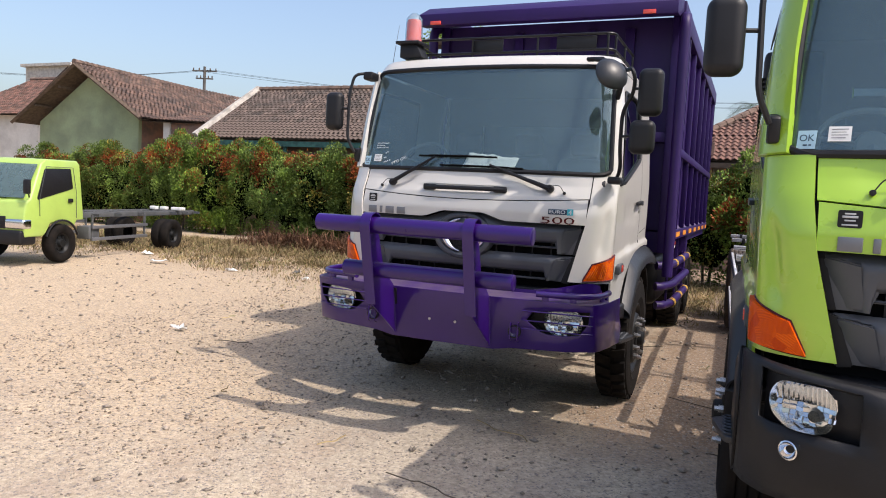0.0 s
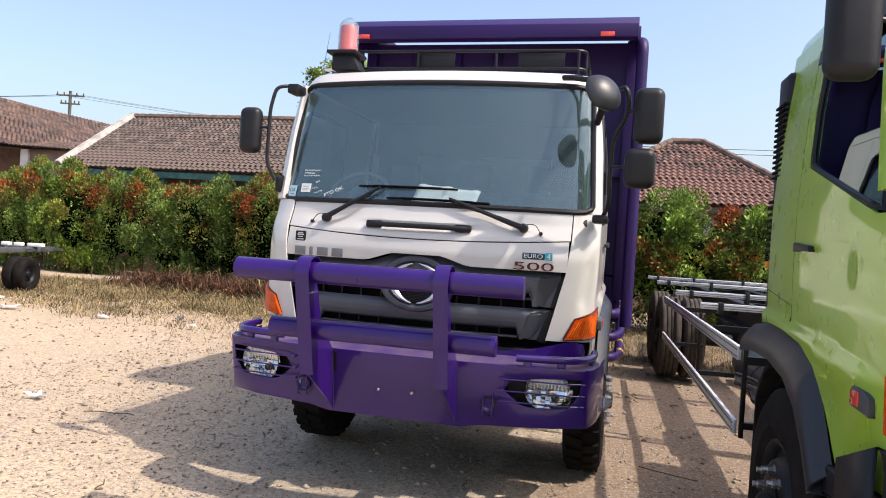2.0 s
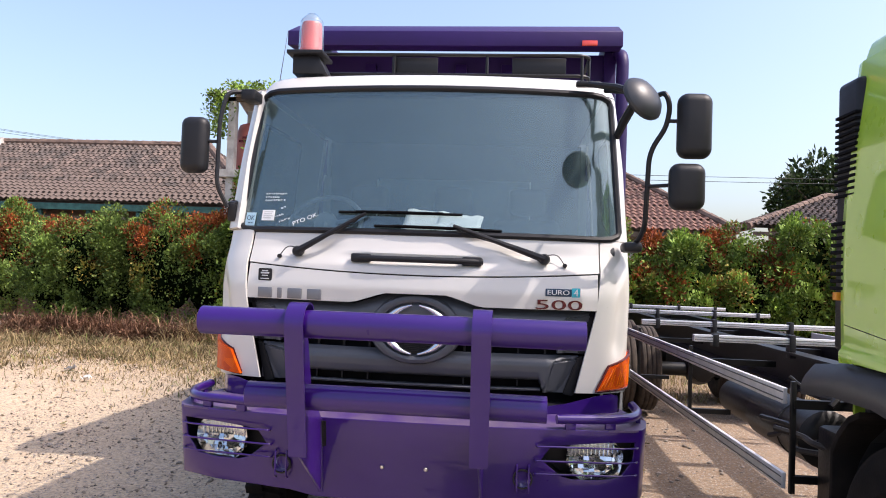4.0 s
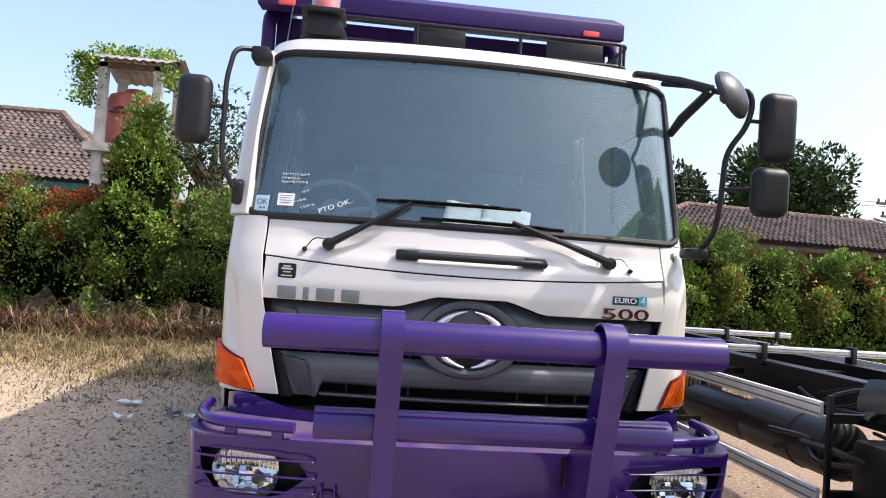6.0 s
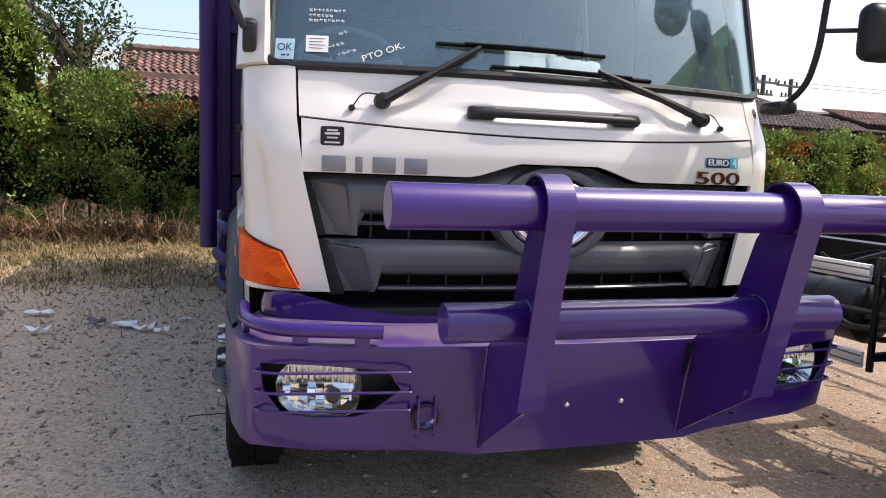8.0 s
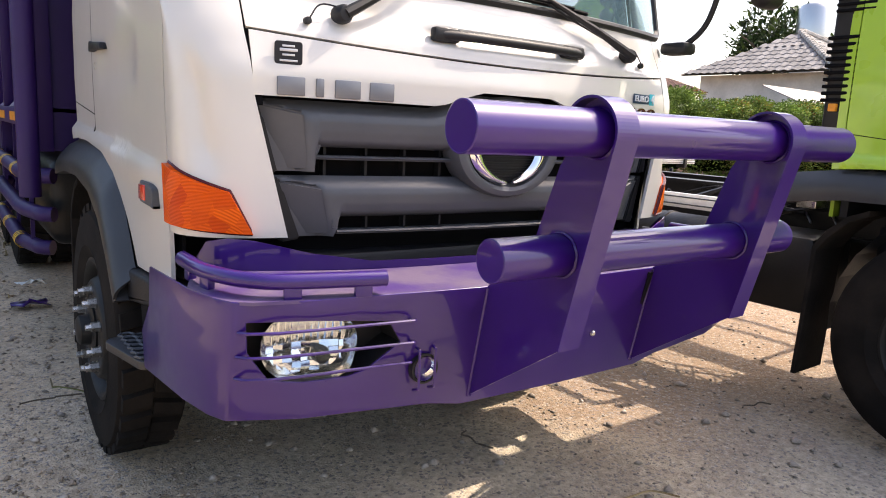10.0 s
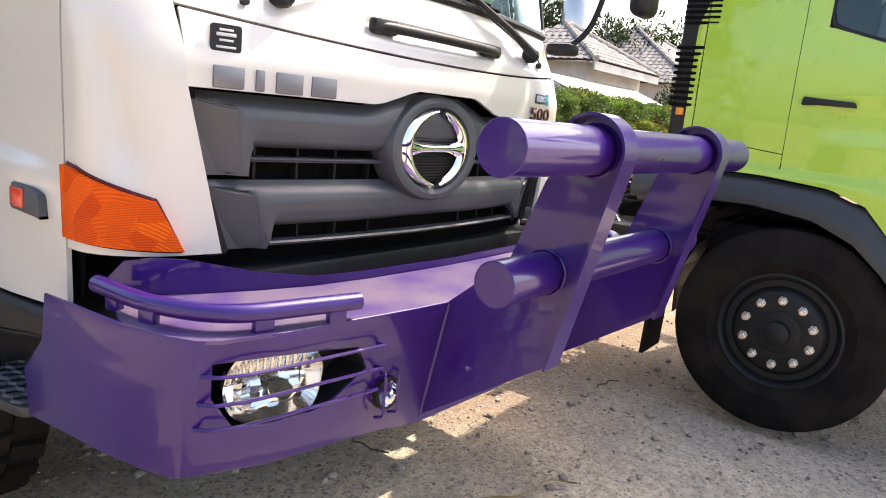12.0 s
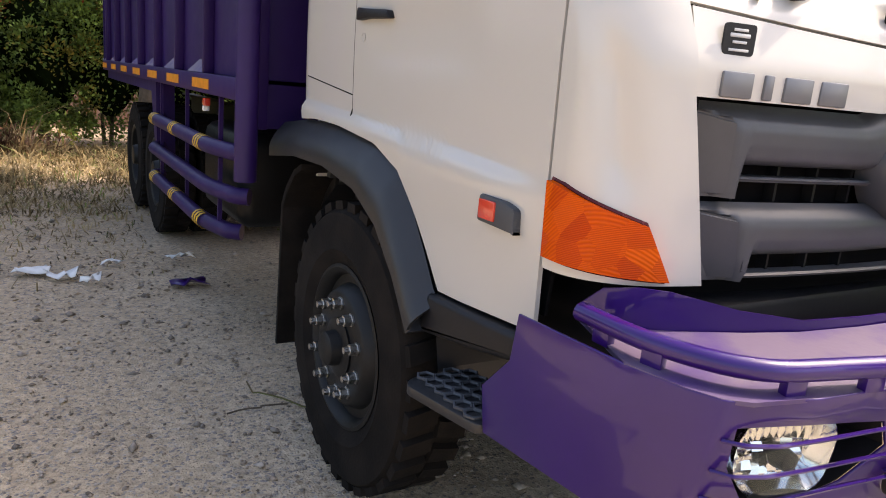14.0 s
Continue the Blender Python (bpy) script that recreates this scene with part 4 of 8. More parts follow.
def build_chassis(t, y_end, rear_axles, lugs=True, rear_x=1.165):
    for s in (-1, 1):
        bm = B()
        prism(bm, [(s * 0.30, 0.80), (s * 0.44, 0.80), (s * 0.44, 0.82), (s * 0.33, 0.82), (s * 0.33, 1.06), (s * 0.44, 1.06), (s * 0.44, 1.08), (s * 0.30, 1.08)], "y", 0.2, y_end)
        part("chassis_rail", bm, M["frame_black"], t)
    bm = B()
    bm.free()
    for y in np.arange(1.0, y_end, 1.1):
        bm = B()
        box(bm, -0.31, 0.31, y, y + 0.10, 0.86, 1.02)
        part("cross_member", bm, M["frame_black"], t)
    bm = B()
    tube(bm, [(-0.85, AXLE_Y, AXLE_Z), (0.85, AXLE_Y, AXLE_Z)], 0.07, 10)
    for y in rear_axles:
        part("axle", bm, M["frame_black"], t)
        bm = B()
        tube(bm, [(-0.85, y, AXLE_Z), (0.85, y, AXLE_Z)], 0.09, 10)
        lathe(bm, [(0.0, -0.22), (0.16, -0.18), (0.22, 0.0), (0.16, 0.18), (0.0, 0.22)], 16, "y", (0, y, AXLE_Z + 0.02))
    part("axle", bm, M["frame_black"], t)
    bm = B()
    box(bm, -0.42, 0.42, 0.30, 1.20, 0.42, 0.92, 0.04)
    box(bm, -0.30, 0.30, 1.20, 2.30, 0.50, 0.95, 0.06)
    part("engine", bm, M["frame_black"], t)
    for s in (-1, 1):
        build_wheel("front", t, (s * 1.20, AXLE_Y, AXLE_Z), s, lugs)
        for y in rear_axles:
            build_wheel("rear", t, (s * rear_x, y, AXLE_Z), s, lugs)


def build_headlight(parent, x, y, z, w, h, turn=0.0):
    """A clear headlamp: bowl, reflector ribs, bulb and lens."""
    m = pose(x, y, z, 0, 0, turn)
    outline = [(-0.5, 0.18), (-0.36, 0.5), (0.34, 0.5), (0.5, 0.20), (0.42, -0.38), (0.18, -0.5), (-0.2, -0.5), (-0.46, -0.2)]
    ring = rounded([(a * w, 0, b * h) for a, b in outline + outline[:2]], 0.04, 4)[1:-1]
    k = len(ring)
    bm = B()
    front = [bm.verts.new(p) for p in ring]
    mid = [bm.verts.new(Vector((p.x * 0.72, 0.055, p.z * 0.72))) for p in ring]
    back = bm.verts.new((0, 0.075, 0))
    for i in range(k):
        bm.faces.new((front[i], front[(i + 1) % k], mid[(i + 1) % k], mid[i]))
        bm.faces.new((mid[i], mid[(i + 1) % k], back))
    # fluted upper field and broad facets below
    rnd = random.Random(5)
    for i in range(9):
        for j in range(5):
            a, c = -0.43 + 0.0956 * i, -0.42 + 0.095 * j
            if (a + 0.048) ** 2 / 0.215 + (c + 0.048) ** 2 / 0.215 > 1:
                continue
            dip = 0.022 + 0.030 * (1 - (2 * a) ** 2)
            tx, tz = rnd.uniform(-0.004, 0.004), rnd.uniform(-0.005, 0.005)
            q = [bm.verts.new(((a + da) * w, dip + sx * tx + sz * tz, (c + dc) * h)) for da, dc, sx, sz in ((0, 0, -1, -1), (0.094, 0, 1, -1), (0.094, 0.094, 1, 1), (0, 0.094, -1, 1))]
            bm.faces.new(q)
    for z0, z1, k2, bend in ((0.06, 0.46, 13, 0.010),):
        cols = []
        for i in range(k2 * 4 + 1):
            a = -0.45 + 0.90 * i / (k2 * 4)
            lim = 1.0 - 0.35 * max(0.0, abs(a) - 0.28) / 0.17
            dip = 0.020 + 0.034 * (1 - (2 * a) ** 2) - bend * abs(math.sin(math.pi * i / 4))
            cols.append([bm.verts.new((a * w, dip + 0.010 * (q * 2 - 1) * (1 if z0 < 0 else -1), lerp(z0, z1, q) * h * lim)) for q in (0, 0.33, 0.67, 1)])
        for c0, c1 in zip(cols, cols[1:]):
            for j in range(3):
                bm.faces.new((c0[j], c1[j], c1[j + 1], c0[j + 1]))
    hl = part("headlight", bm, M["reflector"], parent, "clear headlamp with a ribbed chrome reflector")
    hl.matrix_basis = m
    bm = B()
    lathe(bm, [(0.0, -0.01), (0.022, 0.0), (0.030, 0.05)], 16, "y", (w * 0.15, 0.02, -h * 0.15))
    part("bulb", bm, M["black_plastic"], hl)
    bm = B()
    rim = [bm.verts.new(Vector((p.x, -0.002, p.z))) for p in ring]
    inn = [bm.verts.new(Vector((p.x * 0.6, -0.014, p.z * 0.6))) for p in ring]
    for i in range(k):
        bm.faces.new((rim[i], rim[(i + 1) % k], inn[(i + 1) % k], inn[i]))
    bm.faces.new(inn)
    g = part("lens", bm, M["lens"], hl)
    g.visible_shadow = False
    return hl


# ---- ground ----
def ground_material():
    m = bpy.data.materials.new("gravel_ground")
    m.use_nodes = True
    n, l = m.node_tree.nodes, m.node_tree.links
    p = n["Principled BSDF"]
    p.inputs["Roughness"].default_value = 0.95
    p.inputs["Specular IOR Level"].default_value = 0.04
    tc = n.new("ShaderNodeTexCoord")

    def noi(scale, detail=5, rough=0.6):
        t = n.new("ShaderNodeTexNoise")
        t.inputs["Scale"].default_value, t.inputs["Detail"].default_value, t.inputs["Roughness"].default_value = scale, detail, rough
        l.new(tc.outputs["Object"], t.inputs["Vector"])
        return t.outputs["Fac"]

    def rng(v, a, b, c=0.0, d=1.0):
        r = n.new("ShaderNodeMapRange")
        for k, x in zip(("From Min", "From Max", "To Min", "To Max"), (a, b, c, d)):
            r.inputs[k].default_value = x
        l.new(v, r.inputs["Value"])
        return r.outputs[0]

    def mixc(fac, a, b, mode="MIX"):
        x = n.new("ShaderNodeMix")
        x.data_type, x.blend_type = "RGBA", mode
        l.new(fac, x.inputs[0])
        for k, v in ((6, a), (7, b)):
            if isinstance(v, tuple):
                x.inputs[k].default_value = (*v, 1)
            else:
                l.new(v, x.inputs[k])
        return x.outputs[2]
    big, mid, fine = noi(0.35), noi(2.2), noi(28, 4, 0.7)
    c = mixc(rng(big, 0.40, 0.62), (0.535, 0.445, 0.330), (0.455, 0.384, 0.296))
    c = mixc(rng(mid, 0.45, 0.68), c, (0.37, 0.305, 0.245))
    xyz = n.new("ShaderNodeSeparateXYZ")
    l.new(tc.outputs["Object"], xyz.inputs[0])
    wav = n.new("ShaderNodeMath")
    wav.operation = "MULTIPLY_ADD"
    l.new(mid, wav.inputs[0])
    wav.inputs[1].default_value = 3.0
    l.new(xyz.outputs["Y"], wav.inputs[2])
    c = mixc(rng(wav.outputs[0], 6.2, 9.0), c, (0.19, 0.140, 0.098))
    wax = n.new("ShaderNodeMath")
    wax.operation = "MULTIPLY_ADD"
    l.new(mid, wax.inputs[0])
    wax.inputs[1].default_value = 2.2
    l.new(xyz.outputs["X"], wax.inputs[2])
    soil = n.new("ShaderNodeMath")
    soil.operation = "MULTIPLY"
    l.new(rng(wax.outputs[0], 1.5, 2.3, 0.0, 0.95), soil.inputs[0])
    l.new(rng(xyz.outputs["Y"], -0.7, 0.5), soil.inputs[1])
    c = mixc(soil.outputs[0], c, (0.265, 0.190, 0.130))
    wbx = n.new("ShaderNodeMath")
    wbx.operation = "MULTIPLY_ADD"
    l.new(mid, wbx.inputs[0])
    wbx.inputs[1].default_value = -3.5
    l.new(xyz.outputs["X"], wbx.inputs[2])
    earth = n.new("ShaderNodeMath")
    earth.operation = "MULTIPLY"
    l.new(rng(wbx.outputs[0], -2.0, -3.4, 0.0, 0.85), earth.inputs[0])
    l.new(rng(xyz.outputs["Y"], -3.2, -0.4), earth.inputs[1])
    c = mixc(earth.outputs[0], c, (0.52, 0.400, 0.270))
    clod = noi(7.5, 6, 0.7)
    c = mixc(rng(clod, 0.54, 0.70, 0.0, 0.45), c, (0.31, 0.25, 0.195))
    vo = n.new("ShaderNodeTexVoronoi")
    vo.inputs["Scale"].default_value = 75
    l.new(tc.outputs["Object"], vo.inputs["Vector"])
    sp = n.new("ShaderNodeSeparateColor")
    l.new(vo.outputs["Color"], sp.inputs[0])
    c = mixc(rng(sp.outputs[0], 0.86, 0.89), c, (0.27, 0.235, 0.205))
    c = mixc(rng(sp.outputs[1], 0.91, 0.93), c, (0.40, 0.345, 0.28))
    g = n.new("ShaderNodeMix")
    g.data_type, g.blend_type = "RGBA", "MULTIPLY"
    g.inputs[0].default_value = 1.0
    l.new(c, g.inputs[6])
    l.new(rng(fine, 0.25, 0.75, 0.60, 1.34), g.inputs[7])
    l.new(g.outputs[2], p.inputs["Base Color"])
    ad = n.new("ShaderNodeMath")
    ad.operation = "ADD"
    l.new(rng(vo.outputs["Distance"], 0.0, 0.5, 0.5, 0.0), ad.inputs[0])
    l.new(fine, ad.inputs[1])
    bn = n.new("ShaderNodeBump")
    bn.inputs["Strength"].default_value, bn.inputs["Distance"].default_value = 0.85, 0.013
    l.new(ad.outputs[0], bn.inputs["Height"])
    l.new(bn.outputs[0], p.inputs["Normal"])
    return m


M["ground"] = ground_material()
bm = B()
xs = [-3000, -300, -60] + list(np.linspace(-26, 26, 131)) + [60, 300, 3000]
ys = [-3000, -300, -50] + list(np.linspace(-14, 16, 101)) + [60, 300, 3000]
grid = [[bm.verts.new((x, y, (0.035 * noise.noise(Vector((x * 0.5, y * 0.5, 0))) + 0.018 * noise.noise(Vector((x * 1.9, y * 1.9, 3)))) * (1 if abs(x) < 26 and -14 < y < 16 else 0) - 0.012 + GROUND)) for y in ys] for x in xs]
for i in range(len(xs) - 1):
    for j in range(len(ys) - 1):
        bm.faces.new((grid[i][j], grid[i + 1][j], grid[i + 1][j + 1], grid[i][j + 1]))
gr = part("ground", bm, M["ground"], None)
tagged(gr, "pale sandy gravel yard, dusty and pebbled", "ground", kind="structure")

# ---- white truck with the purple tipper body ----
truck = thing("dump_truck", "white heavy dump truck with purple tipper body and bull bar", "truck")
build_cab(truck, M["white"], 0.06)
build_chassis(truck, 8.5, (5.95, 7.25), rear_x=1.15)

# bumper of folded purple plate
PLAN = [(0.0, -0.372), (0.45, -0.362), (0.66, -0.338), (0.81, -0.318), (0.95, -0.303), (1.04, -0.291), (1.10, -0.272), (1.145, -0.238), (1.172, -0.178), (1.200, -0.04)]


def face(x, z=0.945):
    """The plate's front, which leans back towards its foot."""
    return float(np.interp(abs(x), [p[0] for p in PLAN], [p[1] for p in PLAN])) + 0.19 * (0.945 - z)


def low(x):
    return float(np.interp(abs(x), (0, 0.42, 0.48, 1.0, 1.21), (0.545, 0.545, 0.565, 0.585, 0.60)))


TOP = 0.945
LAMP_HOLE = [(0.765, 0.715), (0.82, 0.700), (0.95, 0.700), (1.045, 0.715), (1.105, 0.80), (1.112, 0.888), (0.95, 0.884), (0.82, 0.872), (0.715, 0.862), (0.668, 0.793)]
bm = B()
verts = {}


def bv(x, z, dy=0.0):
    k = (round(x, 4), round(z, 4), round(dy, 4))
    if k not in verts:
        verts[k] = bm.verts.new((x, face(x, z) + dy, z))
    return verts[k]


xs = [0.0, 0.2, 0.42, 0.55, 0.64]
for s in (-1, 1):
    for a, b in zip(xs, xs[1:]):
        mid = (bv(s * b, 0.77),) if b == 0.64 else ()
        bm.faces.new((bv(s * a, low(a)), bv(s * b, low(b)), *mid, bv(s * b, TOP), bv(s * a, TOP)))
    # field with the lamp opening
    outer = [(0.64, low(0.64)), (0.79, low(0.79)), (0.95, low(0.95)), (1.135, low(1.135)), (1.135, 0.77), (1.135, TOP), (0.95, TOP), (0.79, TOP), (0.64, TOP), (0.64, 0.77)]
    inner = LAMP_HOLE
    for i in range(10):
        j = (i + 1) % 10
        bm.faces.new([bv(s * p[0], p[1]) for p in (outer[i], outer[j], inner[j], inner[i])])
    tail = [1.135, 1.145, 1.160, 1.172, 1.185, 1.200]
    for a, b in zip(tail, tail[1:]):
        mid = (bv(s * a, 0.77),) if a == 1.135 else ()
        bm.faces.new((bv(s * a, low(a)), bv(s * b, low(b)), bv(s * b, TOP), bv(s * a, TOP), *mid))
    side = [bv(s * 1.200, low(1.200)), bv(s * 1.200, TOP)]
    pts = [(0.295, TOP), (0.31, 0.82), (0.415, 0.71), (0.39, 0.585)]
    sv = [bm.verts.new((s * 1.222, y, z)) for y, z in pts]
    bm.faces.new((side[0], side[1], *sv))
    # top shelf
    rim = [(x, face(x)) for x in (0.0, 0.2, 0.42, 0.55, 0.64, 0.79, 0.95, 1.10, 1.145, 1.172, 1.200)]
    back = [(x, y) for x, y in zip((0.0, 0.2, 0.42, 0.55, 0.64, 0.79, 0.95, 1.05, 1.09, 1.10, 1.10), (-0.09, -0.085, -0.075, -0.06, -0.05, -0.01, 0.05, 0.10, 0.14, 0.20, 0.24))]
bmesh.ops.remove_doubles(bm, verts=bm.verts, dist=1e-4)
bmesh.ops.recalc_face_normals(bm, faces=bm.faces)
bumper = part("bull_bar", bm, M["purple"], truck, "purple painted steel bull bar with two thick tubes", 50)
so = bumper.modifiers.new("plate", "SOLIDIFY")
so.thickness, so.offset = 0.008, -1
be = bumper.modifiers.new("edge", "BEVEL")
be.width, be.segments, be.limit_method = 0.003, 2, "ANGLE"
bm = B()
hi, lo_ = [], []
line = [(-x, y, bx, by) for (x, y), (bx, by) in reversed(list(zip(rim, back)))] + [(x, y, bx, by) for (x, y), (bx, by) in zip(rim, back)][1:]
for i, (x, y, bx, by) in enumerate(line):
    bx = -bx if x < 0 else bx
    hi.append((bm.verts.new((x, y + 0.004, TOP + 0.001)), bm.verts.new((bx, by, TOP + 0.012))))
    lo_.append((bm.verts.new((x, y + 0.004, TOP - 0.008)), bm.verts.new((bx, by, TOP + 0.003))))
for i in range(len(line) - 1):
    bm.faces.new((hi[i][0], hi[i + 1][0], hi[i + 1][1], hi[i][1]))
    bm.faces.new((lo_[i][0], lo_[i][1], lo_[i + 1][1], lo_[i + 1][0]))
    bm.faces.new((hi[i][0], lo_[i][0], lo_[i + 1][0], hi[i + 1][0]))
    bm.faces.new((hi[i][1], hi[i + 1][1], lo_[i + 1][1], lo_[i][1]))
part("shelf", bm, M["purple_dust_or_light"], bumper, "dusty top plate of the bumper")
for s in (-1, 1):
    # upstand behind the shelf
    bm = B()
    prof = [(0.0, -0.085, 0.026), (0.42, -0.070, 0.028), (0.62, -0.048, 0.030), (0.80, 0.0, 0.055), (0.97, 0.06, 0.095), (1.04, 0.10, 0.10), (1.085, 0.16, 0.085), (1.095, 0.22, 0.03)]
    f = [[bm.verts.new((s * x, y + d, TOP + 0.008 + k * h)) for k in (0, 1)] for d in (0.0, 0.006) for x, y, h in prof]
    k = len(prof)
    for i in range(k - 1):
        a, b = f[i], f[i + 1]
        c, d = f[k + i], f[k + i + 1]
        bm.faces.new((a[0], b[0], b[1], a[1]))
        bm.faces.new((c[0], c[1], d[1], d[0]))
        bm.faces.new((a[1], b[1], d[1], c[1]))
    bmesh.ops.remove_doubles(bm, verts=bm.verts, dist=1e-5)
    part("upstand", bm, M["purple"], bumper)
    # uprights: deep plate with a flange along its front edge and a cap over the tube
    x = s * 0.39
    bm = B()
    cap = [(-0.755 + 0.088 * math.cos(a), 1.42 + 0.088 * math.sin(a)) for a in np.linspace(radians(195), radians(-20), 15)]
    plate = [(-0.360, TOP), (-0.296, 0.575), (-0.705, 0.850)] + cap + [(-0.630, 1.33), (-0.545, 1.10)]
    prism(bm, plate, "x", x - 0.005, x + 0.005, 0.0)
    up = part("upright", bm, M["purple"], bumper)
    bm = B()
    fl = [(-0.708, 0.842)] + [(-0.755 + 0.092 * math.cos(a), 1.42 + 0.092 * math.sin(a)) for a in np.linspace(radians(195), radians(10), 34)]
    for i in range(len(fl) - 1):
        (y0, z0), (y1, z1) = fl[i], fl[i + 1]
        nrm = Vector((0, z1 - z0, -(y1 - y0))).normalized() * 0.007
        a = [Vector((xx, yy, zz)) for yy, zz in ((y0, z0), (y1, z1)) for xx in (x - 0.040, x + 0.040)]
        vs = [bm.verts.new(p) for p in a] + [bm.verts.new(p + nrm) for p in a]
        for q in ((0, 1, 3, 2), (4, 6, 7, 5), (0, 2, 6, 4), (1, 5, 7, 3), (0, 4, 5, 1), (2, 3, 7, 6)):
            bm.faces.new([vs[i2] for i2 in q])
    bmesh.ops.remove_doubles(bm, verts=bm.verts, dist=1e-4)
    part("flange", bm, M["purple"], up)
    # weld beads
    bm = B()
    for yc, zc, r in ((-0.755, 1.42, 0.064), (-0.658, 1.094, 0.060)):
        for dx in (-0.007, 0.007):
            bm = B()
            tube(bm, [(x + dx + 0.001 * math.sin(9 * a), yc + r * math.cos(a), zc + r * math.sin(a)) for a in np.linspace(0, 2 * math.pi, 37)[:-1]], 0.0045, 5, close=True)
            part("weld", bm, M["purple"], up)
    bm = B()
    tube(bm, [(x - 0.006, face(0.39, z) - 0.001, z) for z in np.linspace(0.57, 0.94, 9)], 0.005, 5)
    tube(bm, [(x + 0.006, face(0.39, z) - 0.001, z) for z in np.linspace(0.57, 0.94, 9)], 0.005, 5)
    part("weld", bm, M["purple"], up)
    # rail on the corner of the shelf
    bm = B()
    path = rounded([(s * 1.160, 0.15, 0.992), (s * 1.160, -0.07, 0.992), (s * 1.075, -0.245, 0.992), (s * 0.735, -0.325, 0.992)], 0.10, 6)
    tube(bm, path, 0.0225, 14)
    rail = part("corner_rail", bm, M["purple"], bumper)
    for px, py, rz in ((1.160, 0.07, 90), (1.155, -0.07, 80), (0.99, -0.268, 13), (0.80, -0.312, 13)):
        bm = B()
        box(bm, -0.024, 0.024, -0.011, 0.011, TOP - 0.002, 0.985, 0.002)
        bmesh.ops.transform(bm, matrix=pose(s * px, py, 0, 0, 0, s * rz), verts=bm.verts)
        part("rail_post", bm, M["purple"], rail)
    # lamp recess, lamp, guard bars
    bm = B()
    ring = LAMP_HOLE
    f0 = [bm.verts.new((s * a, face(a, b) + 0.008, b)) for a, b in ring]
    f1 = [bm.verts.new((s * a, face(a, b) + 0.11, b)) for a, b in ring]
    for i in range(10):
        bm.faces.new((f0[i], f0[(i + 1) % 10], f1[(i + 1) % 10], f1[i]))
    bm.faces.new(f1)
    part("lamp_recess", bm, M["black_plastic"], bumper)
    hl = build_headlight(truck, s * 0.925, -0.245, 0.772, 0.285, 0.195, s * 9)
    for z in (0.866, 0.796, 0.732):
        bm = B()
        xb = 0.640 if z < 0.85 else 0.648
        pts = [(s * xb, face(xb, z), z - 0.006), (s * xb, face(xb, z) - 0.030, z)] + [(s * xx, face(xx, z) - 0.030, z) for xx in (0.80, 0.95, 1.05, 1.112)] + [(s * 1.128, face(1.128, z), z - 0.006)]
        tube(bm, rounded(pts, 0.008, 3), 0.0048, 6)
        part("guard_bar", bm, M["purple"], bumper)
    # small round lamp with two upright guards
    bm = B()
    fx = s * 0.585
    lathe(bm, [(0.042, -0.012), (0.042, 0.01), (0.038, -0.016), (0.034, 0.0), (0.015, 0.022), (0.0, 0.024)], 24, "y", (fx, face(0.585, 0.70) - 0.004, 0.685))
    fog = part("fog_lamp", bm, M["chrome"], truck, "small round fog lamp")
    bm = B()
    lathe(bm, [(0.047, 0.002), (0.047, -0.018), (0.040, -0.018)], 24, "y", (fx, face(0.585, 0.70) - 0.002, 0.685))
    part("fog_rim", bm, M["black_plastic"], fog)
    for dx in (-0.028, 0.028):
        bm = B()
        tube(bm, rounded([(fx + dx, face(0.585, 0.70), 0.768), (fx + dx, face(0.585, 0.70) - 0.03, 0.764), (fx + dx, face(0.585, 0.70) - 0.03, 0.643), (fx + dx, face(0.585, 0.70), 0.632)], 0.006, 3), 0.0045, 6)
        part("fog_guard", bm, M["purple"], bumper)
for nm, z, y, r, x0, x1 in (("upper_tube", 1.42, -0.755, 0.060, -0.824, 0.814), ("lower_tube", 1.094, -0.658, 0.057, -0.640, 0.670)):
    bm = B()
    lathe(bm, [(0.0, x0 + 0.001), (r - 0.004, x0 + 0.001), (r - 0.003, x0), (r, x0 + 0.002), (r, 0), (r, x1 - 0.002), (r - 0.003, x1), (0.0, x1 - 0.001)], 40, "x", (0, y, z))
    part(nm, bm, M["purple"], bumper)
for x in (-0.085, 0.125):
    bm = B()
    lathe(bm, [(0.011, 0.0), (0.011, -0.005), (0.007, -0.010), (0.0, -0.011)], 8, "y", (x, face(0.1, 0.72) - 0.001, 0.72))
    part("bolt", bm, M["steel"], bumper)
# stays of the bar
for s in (-1, 1):
    bm = B()
    prism(bm, [(-0.31, 0.70), (0.30, 0.80), (0.30, 0.90), (-0.37, 0.93)], "x", s * 0.36, s * 0.38)
    part("stay", bm, M["frame_black"], bumper)
bumper.location.z = -0.015

# roof rack and beacon
bm = B()
for z in (2.915, 3.045):
    tube(bm, rounded([(-0.95, 1.75, z), (-0.95, 0.78, z), (0.95, 0.78, z), (0.95, 1.75, z), ], 0.09, 6), 0.012, 8)
for s in (-1, 1):
    for y in (0.86, 1.30, 1.72):
        tube(bm, [(s * 0.95, y, 2.81), (s * 0.95, y, 3.045)], 0.010, 8)
for x in (-0.9, -0.3, 0.3, 0.9):
    tube(bm, [(x, 0.78, 2.81), (x, 0.78, 3.045)], 0.010, 8)
for y in (1.0, 1.25, 1.5, 1.72):
    tube(bm, [(-0.95, y, 2.905), (0.95, y, 2.905)], 0.010, 8)
rack = part("roof_rack", bm, M["frame_black"], truck, "black tube roof rack")
